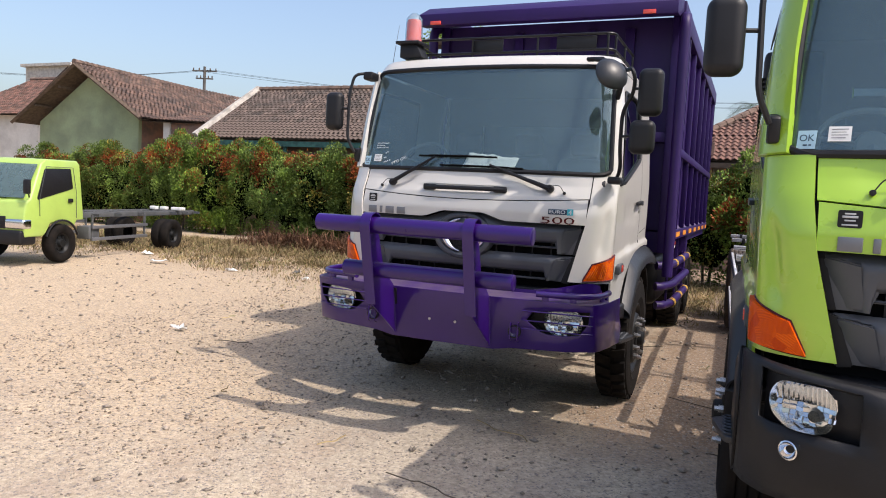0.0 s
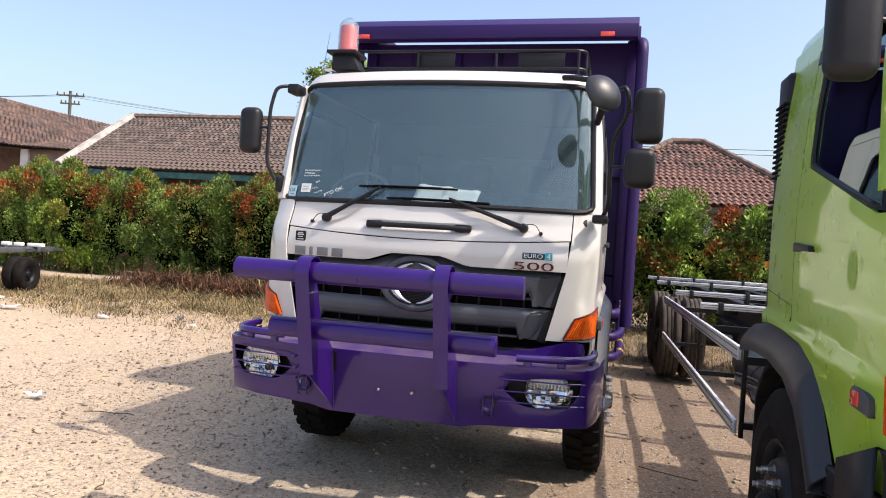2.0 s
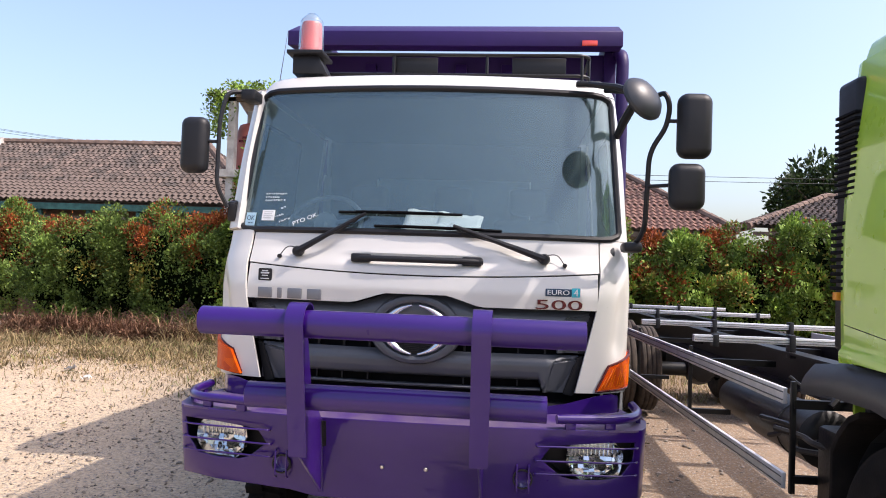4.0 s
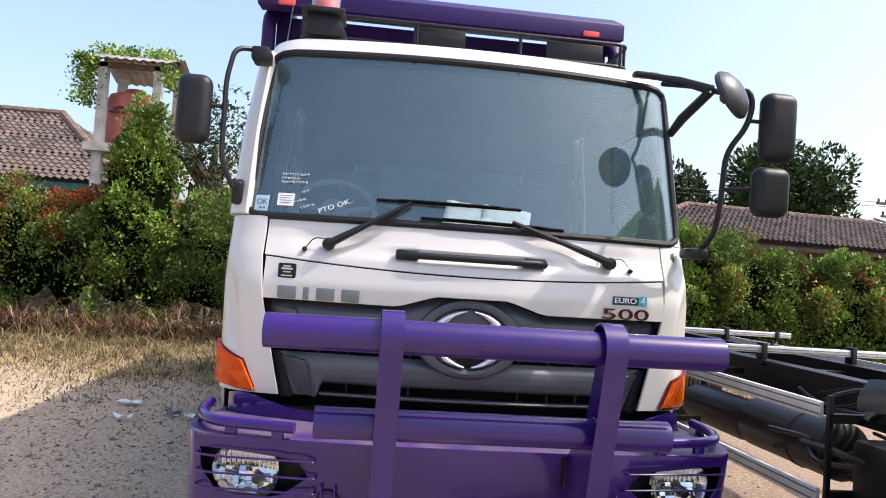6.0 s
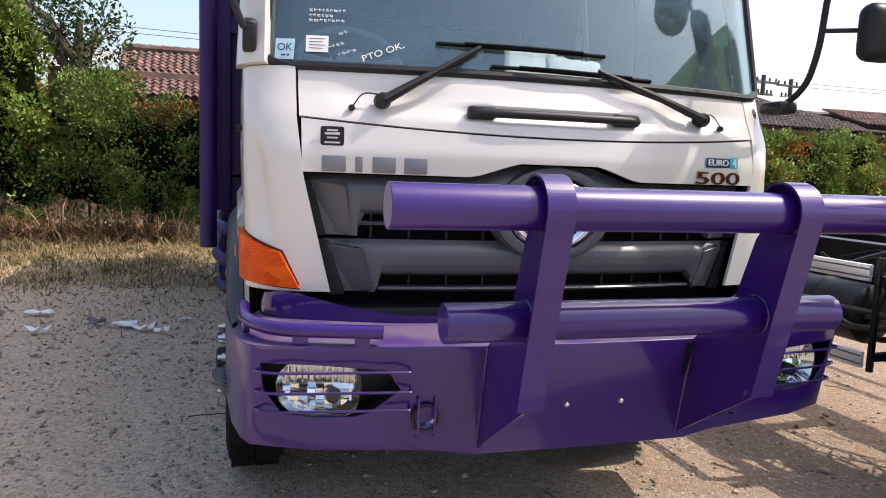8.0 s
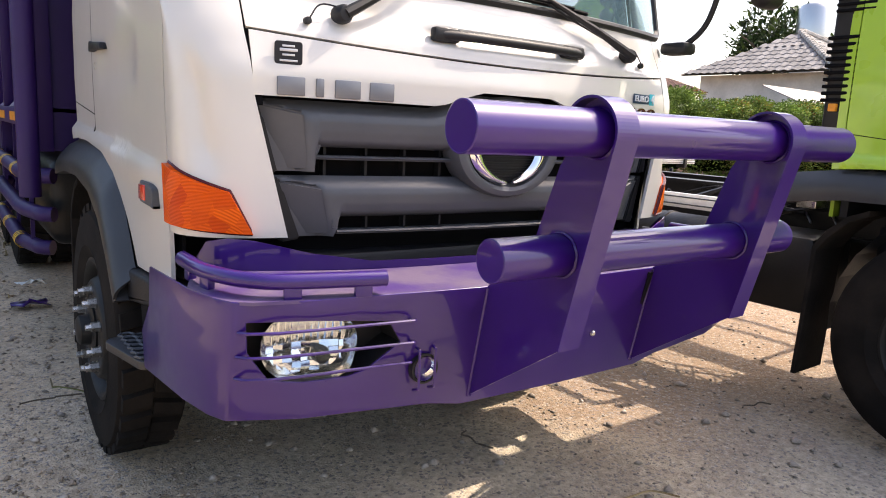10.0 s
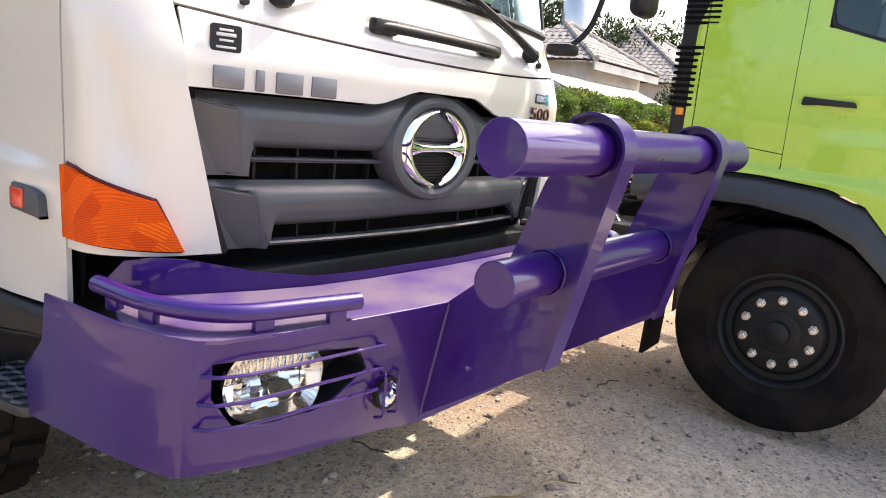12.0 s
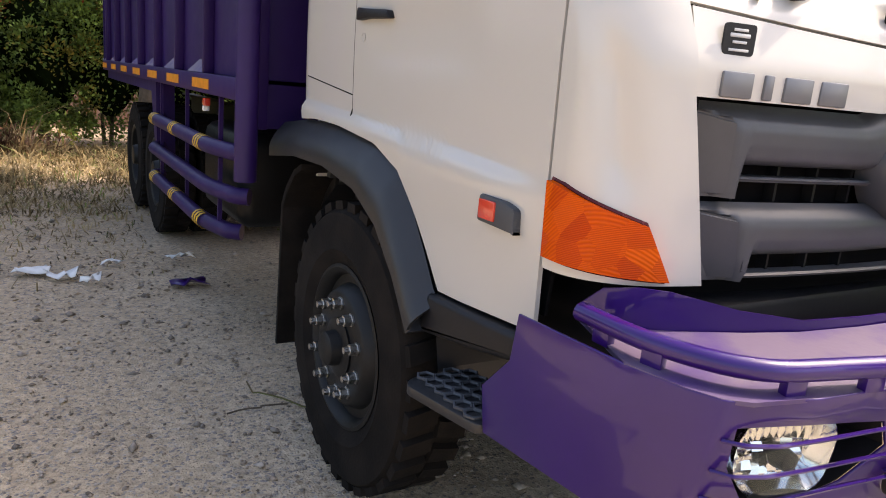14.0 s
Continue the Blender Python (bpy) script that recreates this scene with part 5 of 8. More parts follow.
for x0, x1 in ((-0.32, -0.02), (0.46, 0.80)):
    bm = B()
    box(bm, x0, x1, 0.80, 0.81, 2.92, 3.035, 0.004)
    part("rack_plate", bm, M["black_plastic"], rack)
bm = B()
box(bm, -0.93, -0.70, 0.50, 0.74, 2.965, 2.99, 0.006)
prism(bm, [(-0.90, 2.85), (-0.68, 2.85), (-0.74, 2.965), (-0.90, 2.965)], "y", 0.54, 0.70, 0.006)
bc = part("beacon", bm, M["black_plastic"], truck, "red warning beacon on a black bracket")
bm = B()
lathe(bm, [(0.075, 2.99), (0.075, 3.02), (0.070, 3.03), (0.066, 3.17), (0.060, 3.19), (0.0, 3.195)], 24, "z", (-0.81, 0.62, 0))
part("beacon_lens", bm, M["red"], bc)
bm = B()
lathe(bm, [(0.079, 2.995), (0.078, 3.10), (0.074, 3.20), (0.055, 3.225), (0.03, 3.25), (0.0, 3.255)], 14, "z", (-0.81, 0.62, 0))
wrap = part("plastic_wrap", bm, M["film"], bc, "clear plastic wrap over the beacon")
wrap.visible_shadow = False
bm = B()
tube(bm, [(-1.0, 0.60, 2.80), (-0.975, 0.65, 3.16)], [0.0030, 0.0015], 5)
part("aerial", bm, M["silver"], truck)

# tipper body
BX, BY0, BY1, BZ0, BZ1 = 1.32, 2.42, 8.55, 1.38, 3.56
bm = B()
box(bm, -BX, BX, BY0, BY1, BZ0, BZ0 + 0.02)
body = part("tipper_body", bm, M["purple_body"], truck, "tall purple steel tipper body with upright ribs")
for nm, x0, x1, y0, y1 in (("side_wall", -BX + 0.06, -BX + 0.07, BY0, BY1), ("side_wall", BX - 0.07, BX - 0.06, BY0, BY1), ("tailgate", -BX, BX, BY1 - 0.02, BY1)):
    bm = B()
    box(bm, x0, x1, y0, y1, BZ0 + 0.02, BZ1)
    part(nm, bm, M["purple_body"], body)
bm = B()
box(bm, -BX + 0.06, BX - 0.06, BY0, BY0 + 0.012, 1.17, BZ1)
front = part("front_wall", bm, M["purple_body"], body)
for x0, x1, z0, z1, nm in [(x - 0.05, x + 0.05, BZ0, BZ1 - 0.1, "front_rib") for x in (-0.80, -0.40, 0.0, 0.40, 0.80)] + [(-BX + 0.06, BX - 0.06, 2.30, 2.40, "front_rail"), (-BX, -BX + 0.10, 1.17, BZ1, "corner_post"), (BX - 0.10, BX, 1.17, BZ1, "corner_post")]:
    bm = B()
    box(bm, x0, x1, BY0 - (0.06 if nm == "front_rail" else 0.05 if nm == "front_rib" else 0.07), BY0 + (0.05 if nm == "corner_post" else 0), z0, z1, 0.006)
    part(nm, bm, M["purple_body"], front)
# canopy over the front
bm = B()
prism(bm, [(1.90, 3.47), (1.90, 3.59), (2.16, 3.72), (2.65, 3.72), (2.65, 3.66), (2.35, 3.58), (2.10, 3.49)], "x", -1.40, BX - 0.01, 0.006)
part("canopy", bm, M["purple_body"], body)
for s in (-1, 1):
    bm = B()
    mx_ = 1.05 if s > 0 else -1.19
    box(bm, mx_ - 0.06, mx_ + 0.06, 1.875, 1.898, 3.47, 3.51, 0.004)
    lp = part("marker_lamp", bm, M["red"], body, "small red marker lamp")
    # top rail, middle rail, bottom rail
    for z0, z1, w in ((3.52, 3.72, 0.09), (2.20, 2.29, 0.07), (1.29, 1.40, 0.08)):
        bm = B()
        xa, xb = sorted((s * (BX - w), s * BX + s * 0.012))
        box(bm, xa, xb, BY0 + (0.06 if z0 < 3 else 0), BY1, z0, z1, 0.008)
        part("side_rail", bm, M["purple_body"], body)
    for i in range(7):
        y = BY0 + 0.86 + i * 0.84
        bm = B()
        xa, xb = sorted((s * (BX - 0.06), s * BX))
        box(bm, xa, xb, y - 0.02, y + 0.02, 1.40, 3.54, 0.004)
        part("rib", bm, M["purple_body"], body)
        # sloped plate whose paler colour stands for the light it catches
        bm = B()
        lo = [bm.verts.new(p) for p in ((s * (BX - 0.004), y + 0.02, 1.402), (s * (BX - 0.004), y + 0.44, 1.402), (s * (BX - 0.06), y + 0.36, 1.475), (s * (BX - 0.06), y + 0.02, 1.475), (s * (BX - 0.06), y + 0.02, 1.402), (s * (BX - 0.06), y + 0.44, 1.402))]
        for q in ((0, 1, 2, 3), (0, 3, 4), (1, 5, 2), (0, 4, 5, 1)):
            bm.faces.new([lo[k] for k in q])
        bmesh.ops.recalc_face_normals(bm, faces=bm.faces)
        part("rib_gusset", bm, M["purple_dust_or_light"], body, "pale sloped plate at the rib's foot", 0)
        bm = B()
        xa, xb = sorted((s * (BX + 0.010), s * (BX + 0.015)))
        box(bm, xa, xb, y - 0.21, y + 0.21, 1.315, 1.37)
        part("reflector", bm, M["orange_tape"], body)
    # round pipe at the front corner and the guard rails behind the cab
    bm = B()
    tube(bm, rounded([(s * 1.34, 2.42, 3.56), (s * 1.355, 2.22, 3.50), (s * 1.355, 2.22, 3.2), (s * 1.355, 2.22, 0.945)], 0.12, 6), 0.052, 16)
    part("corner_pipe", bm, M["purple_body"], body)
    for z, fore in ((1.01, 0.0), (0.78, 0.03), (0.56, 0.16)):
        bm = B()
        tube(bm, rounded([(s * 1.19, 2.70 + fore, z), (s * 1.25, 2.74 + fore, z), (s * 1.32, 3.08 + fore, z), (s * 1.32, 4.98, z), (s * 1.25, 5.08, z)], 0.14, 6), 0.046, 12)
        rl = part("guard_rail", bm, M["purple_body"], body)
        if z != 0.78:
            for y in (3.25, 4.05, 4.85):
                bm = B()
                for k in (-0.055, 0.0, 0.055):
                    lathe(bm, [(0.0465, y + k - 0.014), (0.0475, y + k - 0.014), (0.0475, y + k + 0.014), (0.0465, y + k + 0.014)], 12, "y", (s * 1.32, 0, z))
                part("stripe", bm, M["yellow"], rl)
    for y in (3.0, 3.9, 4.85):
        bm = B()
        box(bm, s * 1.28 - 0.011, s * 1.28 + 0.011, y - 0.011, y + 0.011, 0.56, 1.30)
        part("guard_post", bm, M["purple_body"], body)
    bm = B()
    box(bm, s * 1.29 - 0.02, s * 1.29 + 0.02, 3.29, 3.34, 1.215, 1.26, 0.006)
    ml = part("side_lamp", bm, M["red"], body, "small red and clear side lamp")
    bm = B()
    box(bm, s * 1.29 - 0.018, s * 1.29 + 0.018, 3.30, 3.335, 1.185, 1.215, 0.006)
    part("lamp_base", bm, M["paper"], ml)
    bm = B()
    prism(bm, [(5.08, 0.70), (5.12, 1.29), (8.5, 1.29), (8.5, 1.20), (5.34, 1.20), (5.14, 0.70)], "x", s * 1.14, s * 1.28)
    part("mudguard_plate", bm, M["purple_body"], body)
    bm = B()
    box(bm, s * 0.86 - 0.32, s * 0.86 + 0.32, 2.95, 3.9, 0.55, 1.10, 0.08, 3)
    part("side_tank", bm, M["frame_black"], truck)
# unseen box added to block sun through the gap behind the cab
bm = B()
box(bm, -0.98, 0.98, 2.08, 2.36, 0.80, 2.45, 0.03, 2)
part("gap_blocker", bm, M["frame_black"], truck)

# ---- lime green truck beside it ----
lime = thing("chassis_truck", "lime green heavy truck cab on a bare black chassis", "truck", at=(3.305, -2.125, 0.03), rz=2.0)
build_cab(lime, M["green"], -0.12)
build_chassis(lime, 11.8, (8.2, 9.5), lugs=False)

# black boxes and drums added to keep the underside behind the front wheels dark
for s in (-1, 1):
    bm = B()
    box(bm, min(s * 0.46, s * 1.02), max(s * 0.46, s * 1.02), 1.36, 1.95, 0.34, 1.06, 0.03, 3)
    part("underside_box", bm, M["frame_black"], truck, "black box added to darken the underside behind the front wheel")
    bm = B()
    lathe(bm, [(0.0, 2.02), (0.17, 2.04), (0.20, 2.08), (0.20, 2.36), (0.17, 2.40), (0.0, 2.42)], 20, "y", (s * 0.74, 0, 0.72))
    part("chassis_drum", bm, M["frame_black"], truck)

# the lime truck's own bumper, guards and chassis load
bm = B()
PLAN2 = [(0.0, -0.115), (0.5, -0.105), (0.8, -0.075), (0.98, -0.030), (1.08, 0.03), (1.15, 0.12), (1.185, 0.24)]


def face2(x):
    return float(np.interp(abs(x), [p[0] for p in PLAN2], [p[1] for p in PLAN2]))


def bump2(a, b, s):
    x = lerp(0.0, 1.185, a)
    z = lerp(0.46, 0.955 + 0.075 * a * a, b)
    y = face2(x) + 0.05 * max(0, (0.62 - z) / 0.12) ** 2 + 0.055 * max(0, (b - 0.88) / 0.12) ** 2
    return Vector((s * x, y, z))


for s in (-1, 1):
    xs2, zs2 = [0.0, 0.25, 0.5, 0.62, 0.70, 0.78, 0.86, 0.94, 1.02, 1.08, 1.12, 1.155, 1.175, 1.185], [0.50, 0.54, 0.60, 0.66, 0.72, 0.765, 0.84, 0.90, 0.93, 0.945, 0.955]
    g2 = [[bm.verts.new(bump2(x / 1.185, (z - 0.50) / 0.455, s)) for z in zs2] for x in xs2]
    for i in range(len(xs2) - 1):
        for j in range(len(zs2) - 1):
            if 5 <= i < 10 and 5 <= j < 8:
                continue
            bm.faces.new((g2[i][j], g2[i + 1][j], g2[i + 1][j + 1], g2[i][j + 1]))
    back = [bm.verts.new((s * 1.19, 0.62, z)) for z in (0.50, 0.90)]
    bm.faces.new((g2[-1][0], g2[-1][-1], back[1], back[0]))
bmesh.ops.remove_doubles(bm, verts=bm.verts, dist=1e-4)
bp = part("bumper", bm, M["black_plastic"], lime, "dark grey moulded plastic bumper")
so = bp.modifiers.new("wall", "SOLIDIFY")
so.thickness = 0.012
for s in (-1, 1):
    bm = B()
    box(bm, -0.19, 0.19, 0.090, 0.14, 0.72, 0.98, 0.01)
    bmesh.ops.transform(bm, matrix=pose(s * 0.965, -0.03, 0, 0, 0, s * 26), verts=bm.verts)
    part("lamp_recess", bm, M["black_plastic"], bp)
    build_headlight(lime, s * 0.975, -0.035, 0.872, 0.255, 0.185, s * 26)
    bm = B()
    lathe(bm, [(0.038, 0.03), (0.038, -0.012), (0.033, -0.015), (0.030, 0.0), (0.013, 0.016), (0.0, 0.018)], 24, "y")
    part("fog_lamp", bm, M["reflector"], lime, "small round fog lamp").matrix_basis = pose(s * 1.005, face2(1.005) - 0.012, 0.70, 0, 0, s * 32)
    # aluminium side guard
    for z in (0.995, 0.525):
        bm = B()
        box(bm, s * 1.165 - 0.013, s * 1.165 + 0.013, 2.62, 7.55, z - 0.045, z + 0.045, 0.004)
        gd = part("side_guard", bm, M["alu"], lime, "aluminium side guard rail")
        bm = B()
        for dz in (-0.022, 0.022):
            tube(bm, [(s * 1.181, 2.62, z + dz), (s * 1.181, 7.55, z + dz)], 0.004, 4)
        part("groove", bm, M["smoke"], gd)
    for y in (2.60, 4.6, 6.6):
        bm = B()
        box(bm, s * 1.13 - 0.014, s * 1.13 + 0.014, y - 0.014, y + 0.014, 0.46, 1.08, 0.003)
        box(bm, min(s * 0.44, s * 1.13), max(s * 0.44, s * 1.13), y - 0.02, y + 0.02, 0.93, 0.98)
        box(bm, min(s * 0.80, s * 1.13), max(s * 0.80, s * 1.13), y - 0.02, y + 0.02, 0.52, 0.56)
        part("guard_post", bm, M["frame_black"], lime)
for i, y in enumerate((4.40, 6.35, 8.9, 10.8)):
    bm = B()
    box(bm, -1.17, 1.17, y - 0.03, y + 0.03, 1.135, 1.190, 0.004)
    bar4 = part("cross_bearer", bm, M["alu"], lime, "bright aluminium cross bearer on the chassis")
    bm = B()
    for dz in (1.150, 1.172):
        tube(bm, [(-1.165, y - 0.031, dz), (1.165, y - 0.031, dz)], 0.0035, 4)
    part("groove", bm, M["smoke"], bar4)
    for x in (-1.0, -0.40, 0.40, 1.0):
        bm = B()
        box(bm, x - 0.022, x + 0.022, y - 0.045, y + 0.045, 1.10 if abs(x) > 0.5 else 1.03, 1.215 if abs(x) < 0.5 else 1.198, 0.004)
        part("bracket", bm, M["black_plastic"], bar4)
bm = B()
lathe(bm, [(0.0, 2.85), (0.13, 2.86), (0.175, 2.90), (0.175, 3.20), (0.182, 3.205), (0.182, 3.235), (0.175, 3.24), (0.175, 3.75), (0.13, 3.80), (0.0, 3.81)], 24, "y", (-0.80, 0, 0.70))
part("fuel_tank", bm, M["frame_black"], lime, "black cylindrical fuel tank")
bm = B()
lathe(bm, [(0.0, 4.1), (0.15, 4.12), (0.16, 4.2), (0.16, 4.9), (0.15, 4.98), (0.0, 5.0)], 20, "y", (-0.62, 0, 0.62))
part("chassis_drum", bm, M["frame_black"], lime)
bm = B()
lathe(bm, [(0.0, 1.95), (0.22, 1.98), (0.22, 2.45), (0.0, 2.5)], 20, "y", (0.1, 0, 0.95))
part("gearbox", bm, M["frame_black"], lime)
rnd = random.Random(3)
for i in range(26):
    p = Vector((rnd.uniform(-1.02, 0.1), rnd.uniform(2.12, 2.6), rnd.uniform(0.50, 1.08)))
    pts = [p]
    for k in range(4):
        p = p + Vector((rnd.uniform(-0.12, 0.12), rnd.uniform(0.02, 0.30), rnd.uniform(-0.10, 0.10)))
        pts.append(p)
    bm = B()
    tube(bm, rounded(pts, 0.08, 3), rnd.choice((0.008, 0.012, 0.018)), 6)
    part("hose", bm, M["black_plastic"], lime)
for i in range(9):
    bm = B()
    p = Vector((rnd.uniform(-1.0, -0.3), 2.2 + 0.05 * i, rnd.uniform(0.80, 1.08)))
    tube(bm, rounded([p, p + Vector((0.1, 0.1, 0.08)), p + Vector((0.25, 0.2, 0.05)), p + Vector((0.35, 0.35, -0.05))], 0.08, 3), 0.008, 6)
    part("air_pipe", bm, M["steel"], lime)
bm = B()
box(bm, -0.75, -0.45, 2.28, 2.40, 1.0, 1.10, 0.01)
part("valve_block", bm, M["steel"], lime)
bm = B()
box(bm, -1.0, -0.5, 2.18, 2.26, 1.06, 1.13, 0.006)
part("bracket", bm, M["steel"], lime)
bm = B()
box(bm, -0.98, -0.50, 2.46, 2.52, 1.13, 1.17, 0.006)
part("yellow_bar", bm, M["yellow"], lime)
bm = B()
box(bm, -1.02, -0.52, 2.14, 2.56, 0.42, 0.86, 0.03)
part("battery_box", bm, M["frame_black"], lime)
# air intake stack behind the cab
bm = B()
box(bm, -1.140, -0.80, 1.930, 2.14, 1.30, 2.62, 0.03, 3)
st = part("air_intake", bm, M["black_plastic"], lime, "black ribbed air intake stack behind the cab")
bm = B()
for i in range(10):
    box(bm, -1.155, -0.79, 1.920, 2.15, 1.60 + 0.035 * i, 1.618 + 0.035 * i, 0.004)
for i in range(14):
    box(bm, -1.152, -0.82, 1.935, 2.13, 2.05 + 0.03 * i, 2.065 + 0.03 * i, 0.003)
part("intake_rib", bm, M["black"], st)
bm = B()
box(bm, -1.165, -1.135, 2.06, 2.10, 1.55, 1.59, 0.004)
part("side_reflector", bm, M["orange_tape"], st)
# visor strip over the lime truck's side window
bm = B()
skin(bm, [(-u_side(0.60, 2.52), 2.50), (-u_side(1.42, 2.52), 2.52), (-u_side(1.42, 2.60), 2.585), (-u_side(0.62, 2.60), 2.575)], 8, 3, 0.035, 0.006)
part("window_visor", bm, M["black_plastic"], lime)


# notes and stickers on the glass
def on_glass(t, x, z, out=0.010):
    p = cab(u_front(x, z), z, out)
    q, r = cab(u_front(x + 0.01, z), z, out), cab(u_front(x, z + 0.01), z + 0.01, out)
    a, b = (q - p).normalized(), (r - p).normalized()
    c = a.cross(b).normalized()
    b = c.cross(a)
    m = Matrix((a, b, c)).transposed().to_4x4()
    m.translation = p
    return m


def note(t, name, x, z, w, h, material, label):
    bm = B()
    box(bm, -w / 2, w / 2, -h / 2, h / 2, -0.001, 0.001)
    o = part(name, bm, material, t, label, 0)
    o.matrix_basis = on_glass(t, x, z)
    return o


for t in (truck, lime):
    ok = note(t, "sticker", -1.012, 1.915, 0.072, 0.078, M["sticker"], "pale blue sticker reading OK")
    lettering("OK", 0.040, M["ink"], ok, pose(0, 0.006, 0.0015), depth=0.0005)
    bm = B()
    box(bm, -0.012, 0.004, -0.026, -0.020, 0.0012, 0.002)
    box(bm, 0.010, 0.020, -0.026, -0.020, 0.0012, 0.002)
    part("print_bar", bm, M["ink"], ok, smooth=0)
    lb = note(t, "paper_label", -0.900, 1.938, 0.082, 0.062, M["paper"], "white paper label with grey print")
    bm = B()
    for i in range(4):
        box(bm, -0.03, 0.03 - 0.008 * (i % 2), 0.018 - 0.012 * i, 0.0205 - 0.012 * i, 0.0012, 0.002)
    part("print_bar", bm, M["smoke"], lb, smooth=0)
rnd = random.Random(11)
wr = note(truck, "writing", -0.81, 2.03, 0.004, 0.004, M["chalk"], "white marker writing on the glass")
for row, (x0, z0, n, slant) in enumerate(((-0.12, 0.035, 9, 0.0), (-0.12, 0.015, 6, 0.0), (-0.12, -0.005, 8, 0.02), (-0.01, -0.050, 2, 0.35), (-0.05, -0.105, 4, 0.35), (-0.01, -0.130, 4, 0.35))):
    bm = B()
    x = x0
    for i in range(n):
        w = rnd.uniform(0.008, 0.016)
        m = Matrix.Translation((x + w / 2, z0 + slant * (x - x0), 0.002)) @ Matrix.Rotation(slant + rnd.uniform(-0.1, 0.1), 4, "Z")
        box(bm, -w / 2, w / 2, 0.0, 0.002, -0.0005, 0.0005, m=m @ Matrix.Rotation(rnd.uniform(-0.5, 0.5), 4, "Z"))
        box(bm, -w / 2, -w / 2 + 0.002, -0.005, 0.005, -0.0005, 0.0005, m=m @ Matrix.Rotation(rnd.uniform(-0.4, 0.4), 4, "Z"))
        if rnd.random() < 0.6:
            box(bm, -w * 0.3, w / 2, -0.005, -0.003, -0.0005, 0.0005, m=m)
        x += w + 0.005
    part("written_line", bm, M["chalk"], wr, smooth=0)
lettering("PTO OK.", 0.034, M["chalk"], wr, pose(0.155, -0.115, 0.002, 0, 0, 22) @ Matrix.Diagonal((1.25, 1, 1, 1)), "written_words", 0.0005)
# folded papers on the dashboard behind the glass
bm = B()
for i, (x0, x1, z0, z1, y) in enumerate(((-0.14, 0.10, 1.872, 2.010, 0.27), (0.05, 0.30, 1.862, 1.990, 0.26))):
    g3 = [[bm.verts.new((lerp(x0, x1, a) + 0.03 * b, y + 0.10 * b + 0.015 * noise.noise(Vector((a * 4 + i * 9, b * 4, 2))), lerp(z0, z1, b) - 0.015 * a + 0.012 * noise.noise(Vector((a * 5, b * 5, i))))) for b in np.linspace(0, 1, 6)] for a in np.linspace(0, 1, 8)]
    for a in range(7):
        for b in range(5):
            bm.faces.new((g3[a][b], g3[a + 1][b], g3[a + 1][b + 1], g3[a][b + 1]))
pp = part("papers", bm, M["paper"], None)
so = pp.modifiers.new("wall", "SOLIDIFY")
so.thickness = 0.003
tagged(pp, "crumpled white papers lying on the truck's dashboard", "paper")


# ---- plants ----
def leaf_material(name, a, b, c=None, share=0.0, rough=0.58):
    m = bpy.data.materials.new(name)
    m.use_nodes = True
    n, l = m.node_tree.nodes, m.node_tree.links
    p = n["Principled BSDF"]
    g, r = n.new("ShaderNodeNewGeometry"), n.new("ShaderNodeValToRGB")
    e = r.color_ramp.elements
    e[0].color, e[1].color = (*a, 1), (*b, 1)
    e[1].position = 1.0 - share
    if c:
        x = e.new(min(0.999, 1.0 - share * 0.9))
        x.color = (*c, 1)
    ob = n.new("ShaderNodeObjectInfo")
    hs = n.new("ShaderNodeHueSaturation")
    mr = n.new("ShaderNodeMapRange")
    mr.inputs["To Min"].default_value, mr.inputs["To Max"].default_value = 0.72, 1.25
    l.new(ob.outputs["Random"], mr.inputs["Value"])
    tc, no, nr, mu = n.new("ShaderNodeTexCoord"), n.new("ShaderNodeTexNoise"), n.new("ShaderNodeMapRange"), n.new("ShaderNodeMath")
    no.inputs["Scale"].default_value, no.inputs["Detail"].default_value = 2.1, 3
    l.new(tc.outputs["Object"], no.inputs["Vector"])
    for k, v in zip(("From Min", "From Max", "To Min", "To Max"), (0.36, 0.66, 0.50, 1.65)):
        nr.inputs[k].default_value = v
    l.new(no.outputs["Fac"], nr.inputs["Value"])
    mu.operation = "MULTIPLY"
    l.new(nr.outputs[0], mu.inputs[0])
    l.new(mr.outputs[0], mu.inputs[1])
    l.new(mu.outputs[0], hs.inputs["Value"])
    l.new(g.outputs["Random Per Island"], r.inputs[0])
    l.new(r.outputs[0], hs.inputs["Color"])
    l.new(hs.outputs[0], p.inputs["Base Color"])
    p.inputs["Roughness"].default_value = rough
    p.inputs["Specular IOR Level"].default_value = 0.22
    tr, mx = n.new("ShaderNodeBsdfTranslucent"), n.new("ShaderNodeMixShader")
    mx.inputs[0].default_value = 0.14
    l.new(hs.outputs[0], tr.inputs["Color"])
    l.new(p.outputs[0], mx.inputs[1])
    l.new(tr.outputs[0], mx.inputs[2])
    l.new(mx.outputs[0], n["Material Output"].inputs["Surface"])
    return m


M["leaf"] = leaf_material("hedge_leaf", (0.064, 0.106, 0.024), (0.166, 0.238, 0.046))
M["leaf_light"] = leaf_material("young_hedge_leaf", (0.055, 0.105, 0.016), (0.190, 0.275, 0.042))
M["leaf_red"] = leaf_material("red_shoot", (0.14, 0.024, 0.010), (0.27, 0.085, 0.02))
M["leaf_gold"] = leaf_material("gold_shoot", (0.13, 0.115, 0.020), (0.27, 0.215, 0.042))
M["leaf_dark"] = leaf_material("tree_leaf", (0.012, 0.028, 0.008), (0.05, 0.085, 0.018))
